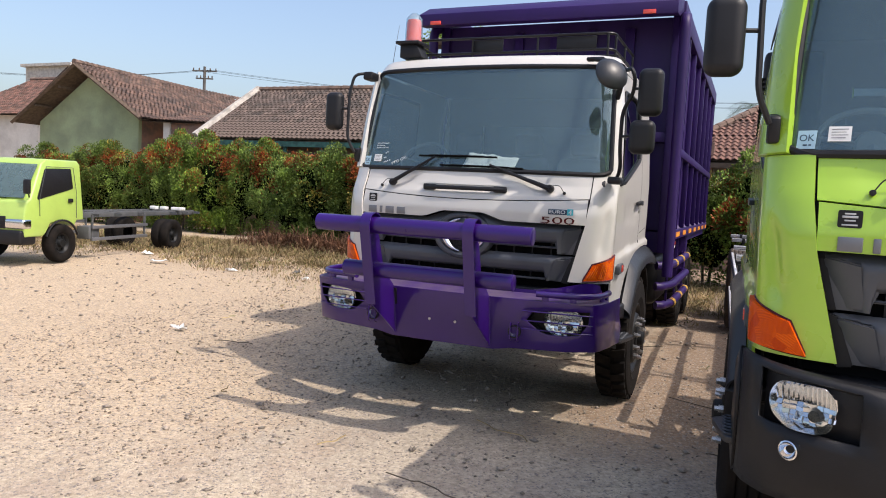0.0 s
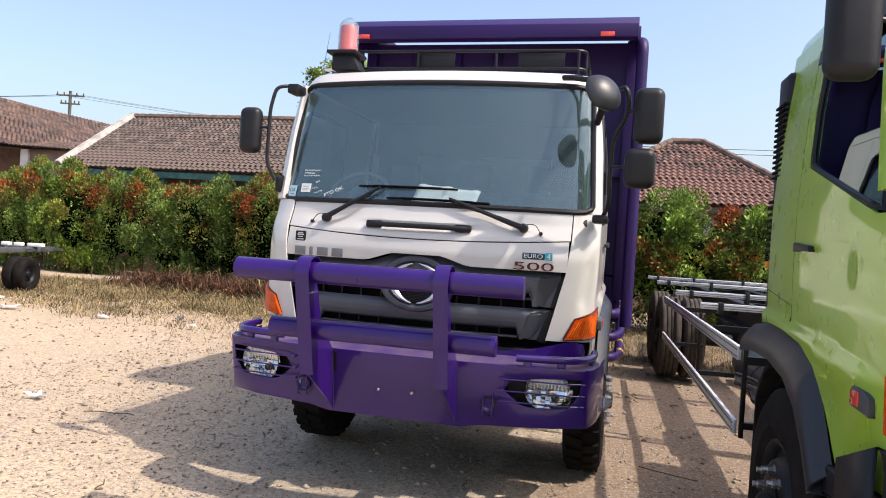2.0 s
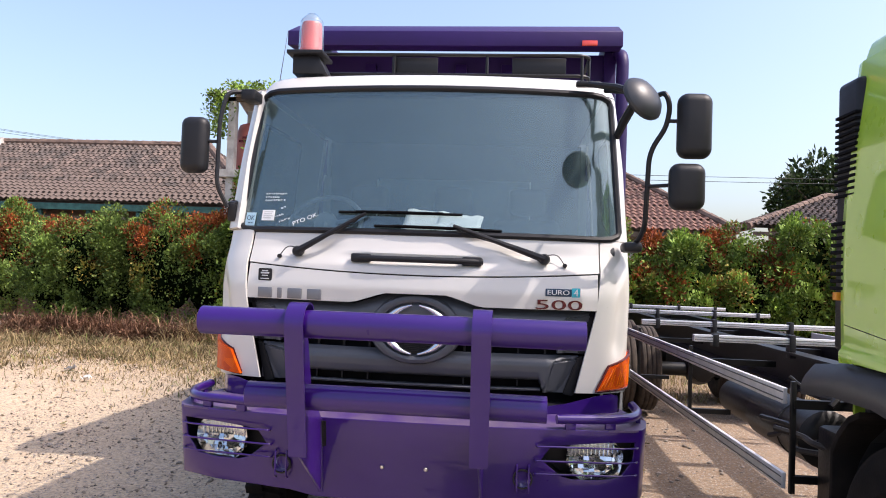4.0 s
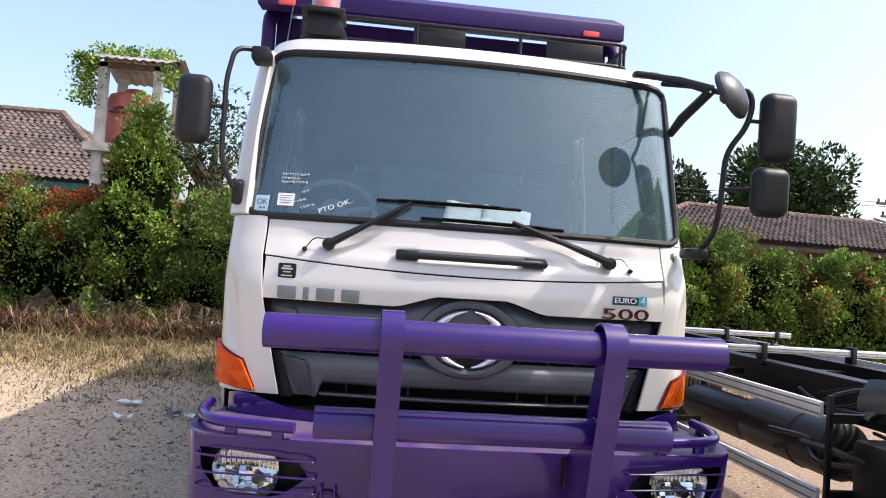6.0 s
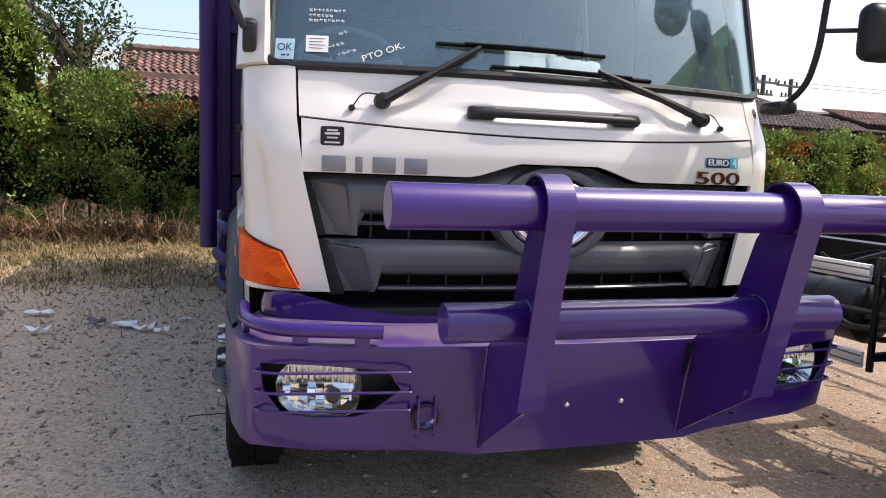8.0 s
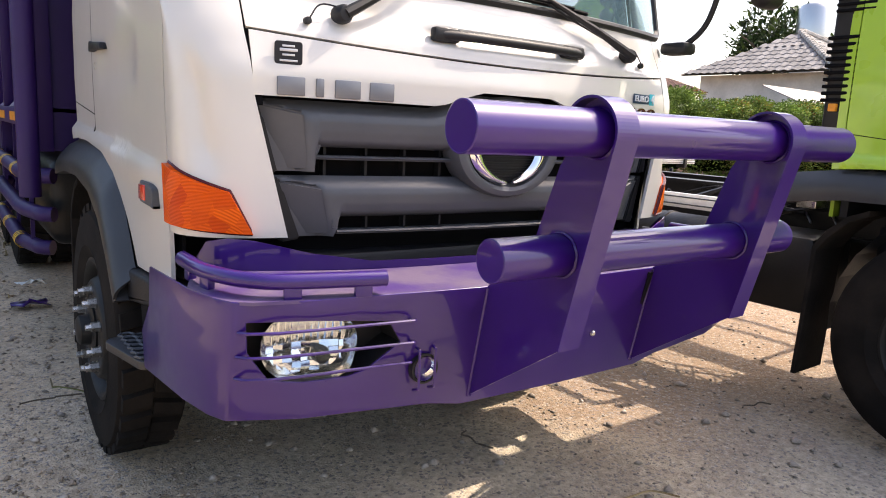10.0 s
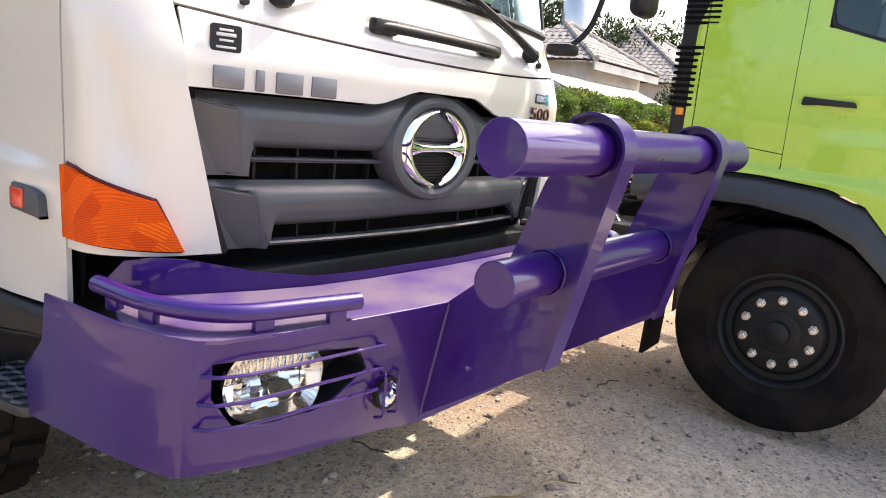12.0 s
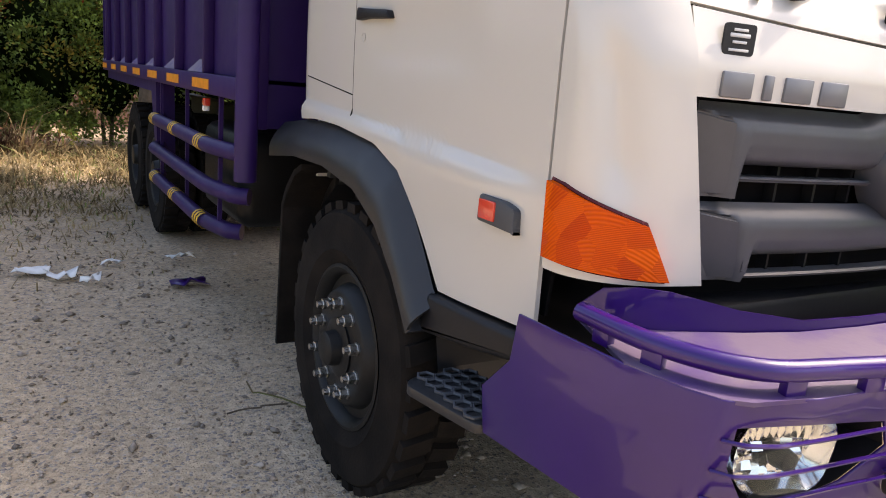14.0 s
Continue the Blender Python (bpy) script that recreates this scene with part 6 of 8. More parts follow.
# near-black filler: the shade inside a crown put into its colour
M["crown_dark"] = mat("dark_crown_fill", (0.005, 0.009, 0.003), 1.0, vary=0.3, scale=9, bump=0.5, bscale=20, spec=0.0)
M["bark"] = mat("bark", (0.11, 0.085, 0.06), 0.9, vary=0.2, scale=8, bump=0.4, bscale=40)
M["straw"] = leaf_material("dry_grass", (0.18, 0.130, 0.066), (0.38, 0.290, 0.150), (0.17, 0.20, 0.06), 0.10, 0.8)
M["dead"] = leaf_material("dead_brush", (0.09, 0.040, 0.024), (0.26, 0.150, 0.090), rough=0.8)


def quads_mesh(name, verts, material, per=4):
    """Separate little faces from an array of corner points, per corners each."""
    v = np.asarray(verts, dtype=np.float32).reshape(-1, 3)
    k = len(v) // per
    me = bpy.data.meshes.new(name)
    me.vertices.add(len(v))
    me.vertices.foreach_set("co", v.ravel())
    me.loops.add(len(v))
    me.loops.foreach_set("vertex_index", np.arange(len(v), dtype=np.int32))
    me.polygons.add(k)
    me.polygons.foreach_set("loop_start", np.arange(0, len(v), per, dtype=np.int32))
    me.materials.append(material)
    me.update(calc_edges=True)
    me.validate()
    return me


def leaves(P, out, rng, length, width, spread=0.8):
    """Folded little leaves at the points P that look outwards and up."""
    k = len(P)
    d = out + spread * rng.normal(size=(k, 3)) + np.array([0, 0, 0.35])
    d /= np.linalg.norm(d, axis=1)[:, None]
    s = np.cross(d, rng.normal(size=(k, 3)))
    s /= np.linalg.norm(s, axis=1)[:, None]
    L = (length * rng.uniform(0.6, 1.3, k))[:, None]
    W = (width * rng.uniform(0.7, 1.3, k))[:, None]
    nrm = np.cross(s, d)
    return np.stack([P, P + d * L * 0.5 + s * W + nrm * W * 0.3, P + d * L, P + d * L * 0.5 - s * W + nrm * W * 0.3], axis=1)


def crown_points(rng, k, rx, ry, h, z0, lumps, depth=0.25, square=3.0):
    """Points in the outer skin of a lumpy crown."""
    th, z = rng.uniform(0, 2 * np.pi, k), rng.uniform(0, 1, k) ** 0.85
    prof = np.clip(1.0 - np.abs(2 * z - 1.20) ** square * np.where(z > 0.60, 0.60, 0.27), 0.15, 1) * np.clip((1.02 - z) * 5, 0.0, 1) ** 0.5
    if square < 2.5:
        # conical bush
        prof = np.clip(1.08 - 0.30 * z - 0.62 * z ** 2, 0.12, 1) * np.clip((1.02 - z) * 5, 0.0, 1) ** 0.5
    out = np.stack([np.cos(th), np.sin(th), 0.25 + 0.9 * (z - 0.35)], axis=1)
    rad = np.ones(k)
    for a, b, c, d in lumps:
        rad += a * np.cos(b * th + c) * np.cos(6.3 * z * d + c)
    r = prof * rad * (1 - depth * rng.uniform(0, 1, k) ** 2)
    P = np.stack([rx * r * np.cos(th), ry * r * np.sin(th), z0 + h * z], axis=1)
    # twigs: pull leaves into clusters
    C = P[rng.integers(0, k, k // 14 + 1)]
    idx = rng.integers(0, len(C), k)
    near = C[idx] + rng.normal(size=(k, 3)) * np.array([0.10, 0.10, 0.11]) * (h / 2.8) ** 0.5
    keep = rng.uniform(0, 1, k) < 0.6
    P[keep] = near[keep]
    return P, out


def shrub(seed, rx, ry, h, k, red, gold, mat_leaf="leaf", leaf=(0.072, 0.021), square=3.0, label=""):
    rng = np.random.default_rng(seed)
    t = thing("hedge_shrub", label or "dense green hedge shrub with small glossy leaves", "shrub", "hedge shrubs")
    lumps = [(rng.uniform(0.04, 0.14), rng.integers(2, 6), rng.uniform(0, 6), rng.uniform(0.5, 2.5)) for _ in range(4)]
    bm = B()
    for i in range(3):
        a = rng.uniform(0, 6.28)
        tube(bm, [(0.06 * math.cos(a), 0.06 * math.sin(a), -0.02), (0.12 * math.cos(a), 0.12 * math.sin(a), 0.35 * h), (0.3 * rx * math.cos(a), 0.3 * ry * math.sin(a), 0.8 * h)], [0.035, 0.025, 0.008], 7)
    part("trunk", bm, M["bark"], t)
    # dark blob that stands for the shaded inside between the leaves
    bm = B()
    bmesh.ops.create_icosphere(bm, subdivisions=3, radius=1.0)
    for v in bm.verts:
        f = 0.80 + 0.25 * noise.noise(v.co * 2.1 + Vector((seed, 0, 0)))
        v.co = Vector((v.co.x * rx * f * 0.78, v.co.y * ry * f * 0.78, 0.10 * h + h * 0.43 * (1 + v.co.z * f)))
    part("shade_core", bm, M["crown_dark"], t)
    P, out = crown_points(rng, k, rx, ry, h * 0.97, 0.0, lumps, square=square)
    # most leaves sit in rounded tufts, with the crown's denser side towards -y
    n = int(30 * h)
    C, D = crown_points(rng, n, rx * 0.93, ry * 0.93, h * 0.93, 0.03, lumps, 0.30, square)
    flip = (C[:, 1] > 0.3 * ry) & (rng.uniform(0, 1, n) < 0.55)
    C[flip, 1] *= -1
    D[flip, 1] *= -1
    D /= np.linalg.norm(D, axis=1)[:, None]
    rc = rng.uniform(0.14, 0.36, n)
    # the foot of the hedge is drawn in and bare, so the crown shades it
    foot = C[:, 2] < 0.36 * h
    C[foot, :2] *= 0.80
    rc[foot] *= 0.62
    tuft = rng.uniform(0, 1, k) < 0.88
    idx = rng.choice(n, k, p=rc ** 2 / (rc ** 2).sum())
    q = rng.normal(size=(k, 3)) + 0.8 * D[idx] + np.array([0, 0, 0.25])
    q /= np.linalg.norm(q, axis=1)[:, None]
    T = C[idx] + q * (rc[idx] * rng.uniform(0.70, 1.05, k))[:, None] * np.array([1, 1, 1.15])
    T[:, 2] = np.maximum(T[:, 2], 0.02)
    P[tuft], out[tuft] = T[tuft], q[tuft]
    S = P.copy()
    S[tuft] = C[idx][tuft]
    quads = leaves(P, out, rng, *leaf, 0.55)
    hz = S[:, 2] / h + 0.10 * rng.normal(size=k) * 0.5
    tint = np.sin(S[:, 0] * 5 + seed) + np.sin(S[:, 2] * 4 + seed * 2) + 0.35 * rng.normal(size=k)
    is_red = (tint * 0.25 + hz > 1.30 - red) & (hz > 0.55)
    is_gold = ~is_red & (np.sin(S[:, 0] * 3.1 + seed * 3) + np.sin(S[:, 2] * 3.7 + seed) + 0.4 * rng.normal(size=k) > 2.3 - gold)
    for nm, sel, mm in (("foliage", ~is_red & ~is_gold, mat_leaf), ("red_foliage", is_red, "leaf_red"), ("gold_foliage", is_gold, "leaf_gold")):
        if sel.sum() > 20:
            o = new(nm, quads_mesh(nm, quads[sel], M[mm]))
            o.parent = t
            tagged(o, kind="stuff")
    return t


rng = np.random.default_rng(5)
kinds = [shrub(i, 1.10, 0.85, 2.8, 14500, r, g) for i, (r, g) in enumerate(((0.28, 0.2), (0.42, 0.3), (0.10, 0.6), (0.38, 0.9), (0.05, 0.2), (0.25, 0.5)))]
spots = []
x = -25.0
while x < 0.8:
    spots.append((x, 13.0 + (2.4 if x < -11.6 else 0) + 0.012 * (x + 6) + rng.uniform(-0.12, 0.12), rng.uniform(0.90, 1.04) + (0.17 if -17.5 < x < -11.6 else 0.04 if x < -5 else 0.06)))
    x += rng.uniform(0.85, 1.1)
x = 1.2
while x < 40:
    spots.append((x, 12.2 + rng.uniform(-0.15, 0.15), rng.uniform(0.86, 1.0)))
    x += rng.uniform(0.9, 1.15) * (1 if x < 16 else 1.5)
for i, (x, y, sc) in enumerate(spots):
    k = kinds[int(rng.integers(0, 6))] if x < 15 else kinds[4]
    m = pose(x, y, GROUND, 0, 0, float(rng.uniform(-55, 55))) @ Matrix.Diagonal((1.0 if x < 16 else 1.5, 1.0 if x < 16 else 1.5, sc, 1))
    if i < 6:
        kinds[i].matrix_basis = m
    else:
        copy_thing(k, m)
# tall bushy tree in the hedge
tall = shrub(41, 1.12, 1.05, 4.9, 19000, 0.02, 0.3, "leaf_light", (0.095, 0.024), 2.0, "tall bright green conical shrub above the hedge")
tall.matrix_basis = pose(-5.45, 12.6, GROUND)
light = shrub(51, 1.1, 1.0, 2.75, 12000, 0.26, 0.8, "leaf_light", (0.09, 0.024), 3.0, "bright green hedge shrub with young leaves")
light.matrix_basis = pose(-15.7, 15.1, GROUND) @ Matrix.Diagonal((1, 1, 1.12, 1))
for x, y, sc in ((2.6, 11.8, 0.92), (4.2, 11.7, 0.96), (5.5, 11.8, 0.9), (7.9, 11.8, 0.93), (6.6, 11.9, 1.10), (9.0, 12.0, 0.95), (10.6, 12.0, 0.98), (12.0, 12.0, 0.95), (13.8, 12.0, 0.97), (27.0, 12.0, 1.0), (30.5, 12.0, 1.0), (34.0, 12.0, 1.05)):
    copy_thing(light, pose(x, y, GROUND, 0, 0, 50 * math.sin(x * 7.7)) @ Matrix.Diagonal((1.0 if x < 20 else 1.6, 1.0 if x < 20 else 1.6, 0.93 * sc, 1)))


def tree(seed, at, h, r, z0, k, leaf, label, material="leaf_dark", name="broadleaf_tree"):
    rng = np.random.default_rng(seed)
    t = thing(name, label, "tree", at=at)
    bm = B()
    tube(bm, [(0, 0, -0.2), (0.1, 0, z0 * 0.6), (0.0, 0.1, z0 + 0.5), (0.1, 0.1, h * 0.75)], [0.28, 0.22, 0.18, 0.06], 10)
    for i in range(7):
        a = rng.uniform(0, 6.28)
        z = rng.uniform(z0, h * 0.6)
        tube(bm, [(0, 0, z), (0.45 * r * math.cos(a), 0.45 * r * math.sin(a), z + 0.16 * h), (0.8 * r * math.cos(a), 0.8 * r * math.sin(a), z + 0.22 * h)], [0.11, 0.07, 0.02], 7)
    part("trunk", bm, M["bark"], t)
    P, O = [], []
    n = 26
    for i in range(n):
        d = rng.normal(size=3)
        d /= np.linalg.norm(d)
        c = np.array([0, 0, (z0 + h) / 2]) + d * np.array([r * 0.72, r * 0.72, (h - z0) * 0.40]) * rng.uniform(0.45, 1.0)
        q = rng.normal(size=(k // n, 3))
        q /= np.linalg.norm(q, axis=1)[:, None]
        P.append(c + q * np.array([r, r, (h - z0) * 0.7]) * 0.30 * rng.uniform(0.75, 1.05, (k // n, 1)))
        O.append(q)
    P, O = np.concatenate(P), np.concatenate(O)
    o = new("crown", quads_mesh("crown", leaves(P, O, rng, *leaf), M[material]))
    o.parent = t
    return t


tree(61, (18.9, 28.5, 0), 9.0, 3.7, 2.6, 13000, (0.30, 0.07), "dark spreading tree behind the tiled houses")
tree(62, (14.6, 30.5, 0), 8.0, 2.6, 2.5, 6000, (0.30, 0.07), "dark spreading tree behind the tiled houses")
tree(63, (-4.7, 15.6, 0), 6.0, 1.6, 2.8, 2600, (0.14, 0.03), "thin airy tree behind the hedge", "leaf_dark")
tree(64, (58.0, 25.0, 0), 11.5, 4.5, 4.0, 4200, (0.5, 0.09), "airy grey-green tree behind grey roofs")
tree(65, (74.0, 27.0, 0), 14.0, 5.5, 5.0, 4200, (0.6, 0.10), "airy grey-green tree behind grey roofs")
tree(66, (47.0, 27.0, 0), 11.0, 4.0, 4.0, 3600, (0.5, 0.09), "airy grey-green tree behind grey roofs")
tree(67, (46.0, 15.5, 0), 5.6, 1.7, 1.6, 3000, (0.22, 0.05), "round dark shrub tree before a house")


# added out of view behind the tipper, only to shade hedge and verge
tree(68, (-0.4, 11.2, GROUND), 6.0, 1.15, 2.9, 6500, (0.15, 0.04), "unseen broadleaf tree added behind the tipper truck to shade the hedge")

def palm(at, h, seed, label):
    rng = np.random.default_rng(seed)
    t = thing("palm_tree", label, "palm", "palms", at=at)
    bm = B()
    tube(bm, [(0, 0, -0.2), (0.05, 0, h * 0.5), (0.1, 0.05, h)], [0.18, 0.14, 0.12], 10)
    part("trunk", bm, M["bark"], t)
    for i in range(13):
        a, up = i * 2.4 + rng.uniform(-0.3, 0.3), rng.uniform(0.1, 1.1)
        quads = []
        pts = []
        for j in range(13):
            s = j / 12
            rr = 2.3 * s * (1 - 0.12 * s)
            pts.append(np.array([0.1 + rr * math.cos(a) * math.cos(up * (1 - s)), 0.05 + rr * math.sin(a) * math.cos(up * (1 - s)), h + 1.7 * s * math.sin(up) - 1.5 * s * s]))
        side = np.array([-math.sin(a), math.cos(a), 0])
        for p, q in zip(pts[1:], pts[2:] + [pts[-1] + (pts[-1] - pts[-2])]):
            d = q - p
            for sg in (-1, 1):
                for f in (0.0, 0.5):
                    b = p + d * f
                    tip = b + sg * side * 0.52 + d * 0.8 + np.array([0, 0, -0.20])
                    quads.append([b, b + d * 0.22, tip, b + d * 0.1])
        o = new("frond", quads_mesh("frond", np.array(quads), M["leaf_dark"]))
        o.parent = t
    return t


palm((1.5, 45.0, 0), 8.4, 1, "tall coconut palm behind the tiled roof")
palm((-3.3, 26.5, 0), 5.0, 2, "coconut palm behind the low roofs")

# dry grass along the hedge
rng = np.random.default_rng(8)


def blades(P, rng, hmin, hmax, w):
    k = len(P)
    a = rng.uniform(0, 2 * np.pi, k)
    lean = np.stack([np.cos(a), np.sin(a), np.zeros(k)], axis=1) * rng.uniform(0.3, 2.2, k)[:, None]
    h = rng.uniform(hmin, hmax, k)[:, None] * (0.6 + 0.8 * rng.uniform(0, 1, k)[:, None] ** 3)
    s = np.stack([-np.sin(a), np.cos(a), np.zeros(k)], axis=1) * w
    z = np.array([0, 0, 1.0])
    mid, tip = P + h * (0.55 * z + 0.35 * lean), P + h * (0.70 * z + 0.95 * lean)
    return np.concatenate([np.stack([P - s, P + s, mid + s * 0.8, mid - s * 0.8], 1), np.stack([mid - s * 0.8, mid + s * 0.8, tip + s * 0.1, tip - s * 0.1], 1)])


k = 78000
P = np.stack([rng.uniform(-24, 1.5, k), 5.2 + 7.4 * rng.beta(1.5, 1.0, k), np.full(k, GROUND - 0.02)], 1)
wob = np.sin(P[:, 0] * 1.3) * 0.4 + np.sin(P[:, 0] * 3.1 + 1) * 0.25 + np.sin(P[:, 1] * 2.3 + P[:, 0]) * 0.5
dens = np.clip((P[:, 1] - 6.0) / 2.2 + wob * 0.6, 0, 1)
P = P[(rng.uniform(0, 1, k) < dens)]
Q = blades(P, rng, 0.05, 0.20, 0.009)
gr1 = new("dry_grass", quads_mesh("dry_grass", Q, M["straw"]))
tagged(gr1, "dry straw-coloured grass before the hedge", "grass", kind="stuff")
k = 9000
P = np.stack([rng.uniform(1.2, 8, k), rng.uniform(7.0, 12.0, k), np.full(k, GROUND - 0.02)], 1)
gr2 = new("dry_grass", quads_mesh("dry_grass", blades(P, rng, 0.05, 0.22, 0.006), M["straw"]))
tagged(gr2, "thin dry grass behind the trucks", "grass", kind="stuff")
k = 9000
c = np.array([(-9.5, 11.6), (-7.8, 11.5), (-6.2, 11.7), (-10.6, 11.9), (-4.6, 11.5), (-8.6, 11.8), (-3.2, 11.6)])
ci = rng.integers(0, 7, k)
P = np.stack([c[ci, 0] + rng.normal(size=k) * 0.60, c[ci, 1] + rng.normal(size=k) * 0.25, GROUND + np.abs(rng.normal(size=k)) * 0.13], 1)
br = new("dead_brush", quads_mesh("dead_brush", np.concatenate([blades(P, rng, 0.10, 0.50, 0.009), leaves(P, rng.normal(size=(k, 3)), rng, 0.10, 0.02)]), M["dead"]))
tagged(br, "heap of cut reddish-brown dead brush", "brush", kind="stuff")
k = 700
P = np.stack([rng.uniform(-7, -2, k), rng.uniform(11.0, 12.0, k), np.full(k, GROUND - 0.02)], 1)
tg = new("tall_grass", quads_mesh("tall_grass", blades(P, rng, 0.5, 1.0, 0.010), M["straw"]))
tagged(tg, "tall dry grass tufts at the hedge foot", "grass", kind="stuff")

n = 170
C = np.stack([rng.uniform(-16, 1.0, n), rng.uniform(8.3, 11.9, n), np.full(n, GROUND - 0.02)], 1)
P = C[rng.integers(0, n, 7000)] + rng.normal(size=(7000, 3)) * np.array([0.16, 0.12, 0])
tf = new("grass_tuft", quads_mesh("grass_tuft", blades(P, rng, 0.16, 0.42, 0.008), M["straw"]))
tagged(tf, "matted dry grass tufts in the verge", "grass", kind="stuff")
M["chips"] = leaf_material("dry_leaf_chip", (0.20, 0.140, 0.090), (0.36, 0.280, 0.190), rough=0.8)
k = 1300
P = np.stack([-1.2 - 7.0 * rng.beta(1.0, 1.6, k), 2.2 + 6.0 * rng.beta(2.2, 1.0, k), np.full(k, GROUND + 0.012)], 1)
flat = rng.normal(size=(k, 3)) * np.array([1, 1, 0.10]) - np.array([0, 0, 0.30])
ch = new("leaf_litter", quads_mesh("leaf_litter", leaves(P, flat, rng, 0.050, 0.010, 0.15), M["chips"]))
tagged(ch, "dry fallen leaves and chips scattered over the gravel", "leaf litter", kind="stuff")
k = 3000
P = np.stack([-1.3 - 6.0 * rng.beta(1.0, 1.4, k), 4.2 + 3.6 * rng.beta(2.2, 1.0, k), np.full(k, GROUND - 0.01)], 1)
sg = new("thin_grass", quads_mesh("thin_grass", blades(P, rng, 0.03, 0.12, 0.005), M["straw"]))
tagged(sg, "thin dry grass creeping over the gravel", "grass", kind="stuff")

# ---- houses behind the hedge ----
M["tile"] = mat("roof_tile", (0.165, 0.102, 0.078), 0.85, vary=0.22, scale=2.0, col2=(0.085, 0.062, 0.053), island=0.35, bump=0.2)
M["tile_dark"] = mat("weathered_roof_tile", (0.112, 0.082, 0.068), 0.88, vary=0.22, scale=1.6, col2=(0.065, 0.053, 0.047), island=0.35, bump=0.2)
M["tile_red"] = mat("red_roof_tile", (0.165, 0.085, 0.064), 0.85, vary=0.25, scale=2.2, col2=(0.075, 0.050, 0.042), island=0.40, bump=0.2)
M["tile_grey"] = mat("grey_roof_tile", (0.17, 0.162, 0.16), 0.75, vary=0.12, scale=1.0, island=0.3)
M["cement"] = mat("cement_ridge", (0.42, 0.39, 0.35), 0.9, vary=0.2, scale=3, bump=0.3)
M["ridge"] = mat("ridge_tile", (0.17, 0.115, 0.09), 0.9, vary=0.25, scale=4, bump=0.3, island=0.2)
M["plaster_green"] = mat("pale_green_plaster", (0.30, 0.37, 0.22), 0.9, vary=0.12, scale=0.9, col2=(0.22, 0.27, 0.17), bump=0.2)
M["plaster"] = mat("white_plaster", (0.62, 0.60, 0.56), 0.9, vary=0.12, scale=0.8, bump=0.2)
M["brick"] = mat("brick_wall", (0.20, 0.115, 0.085), 0.9, vary=0.25, scale=3, col2=(0.11, 0.085, 0.075), bump=0.4, island=0.3)
M["teal_board"] = mat("teal_fascia_board", (0.06, 0.17, 0.14), 0.7, vary=0.2, scale=5)
M["wood"] = mat("old_timber", (0.12, 0.085, 0.06), 0.85, vary=0.2, scale=6, bump=0.3)
M["zinc"] = mat("corrugated_zinc", (0.36, 0.35, 0.33), 0.55, metal=0.4, vary=0.2, scale=2.5, col2=(0.26, 0.22, 0.19))
M["concrete"] = mat("concrete_post", (0.48, 0.46, 0.42), 0.9, vary=0.15, scale=4, bump=0.2)
M["tank"] = mat("faded_red_tank", (0.42, 0.12, 0.09), 0.6, vary=0.12, scale=3)
M["cable"] = mat("cable", (0.03, 0.03, 0.03), 0.7)


def tile_shape(w, h, t=0.02, n=6):
    """An S-shaped roof tile: w across, h up the slope, thick t; its front lip is raised."""
    v, f = [], []
    for j, y in enumerate((0.0, h * 1.08)):
        for i in range(n + 1):
            x = w * i / n
            z = 0.030 * math.sin(2 * math.pi * i / n - 0.6) + (0.030 if j == 0 else 0.0)
            v += [(x, y, z), (x, y, z - t)]
    k = 2 * (n + 1)
    for i in range(n):
        a = 2 * i
        f += [(a, a + 2, a + 2 + k, a + k), (a + 1, a, a + k, a + 1 + k) if i == 0 else (a, a + 1, a + 3, a + 2)]
    f += [(0, 1, 3, 2)]
    return v, f


def tile_roof(parent, a, b, c, d, material, w=0.20, h=0.235, singles=0, seed=0):
    """Tiles on the roof face with eave a to b and ridge d to c. The first singles of them are parts of their own."""
    a, b, c, d = (Vector(p) for p in (a, b, c, d))
    u = (b - a).normalized()
    nrm = u.cross((d - a)).normalized()
    if nrm.z < 0:
        nrm = -nrm
    up = nrm.cross(u)
    if up.z < 0:
        up = -up
    H = (d - a).dot(up)
    rnd = random.Random(seed)
    v, f = tile_shape(w, h)
    me = bpy.data.meshes.new("roof_tile")
    me.from_pydata(v, [], f)
    me.materials.append(material)
    allv, allf, made = [], [], 0
    rows = int(H / h)
    for r in range(rows):
        q = (r + 0.5) * h / H
        x0, x1 = (d - a).dot(u) * q, lerp((b - a).dot(u), (c - a).dot(u), q)
        k = int((x1 - x0) / w)
        for i in range(k):
            o = a + u * (x0 + (x1 - x0 - k * w) / 2 + i * w + (rnd.uniform(-0.004, 0.004))) + up * (r * h + rnd.uniform(-0.008, 0.008)) + nrm * (0.05 + rnd.uniform(0, 0.006))
            m = Matrix((u, up, nrm)).transposed().to_4x4() @ Matrix.Rotation(rnd.uniform(-0.02, 0.02), 4, "Z")
            m.translation = o
            if made < singles:
                ob = new("roof_tile", me)
                ob.parent, ob.matrix_basis = parent, m
                made += 1
            else:
                n0 = len(allv)
                allv += [tuple(m @ Vector(p)) for p in v]
                allf += [tuple(n0 + j for j in q2) for q2 in f]
    if allv:
        m2 = bpy.data.meshes.new("roof_tiles")
        m2.from_pydata(allv, [], allf)
        m2.materials.append(material)
        ob = new("roof_tiles", m2)
        ob.parent = parent
        tagged(ob, kind="stuff")
    bm = B()
    vs = [bm.verts.new(p) for p in (a, b, c, d)]
    bm.faces.new(vs)
    bm.faces.new([bm.verts.new(p - nrm * 0.06) for p in (a, b, c, d)])
    part("roof_deck", bm, M["wood"], parent, smooth=0)


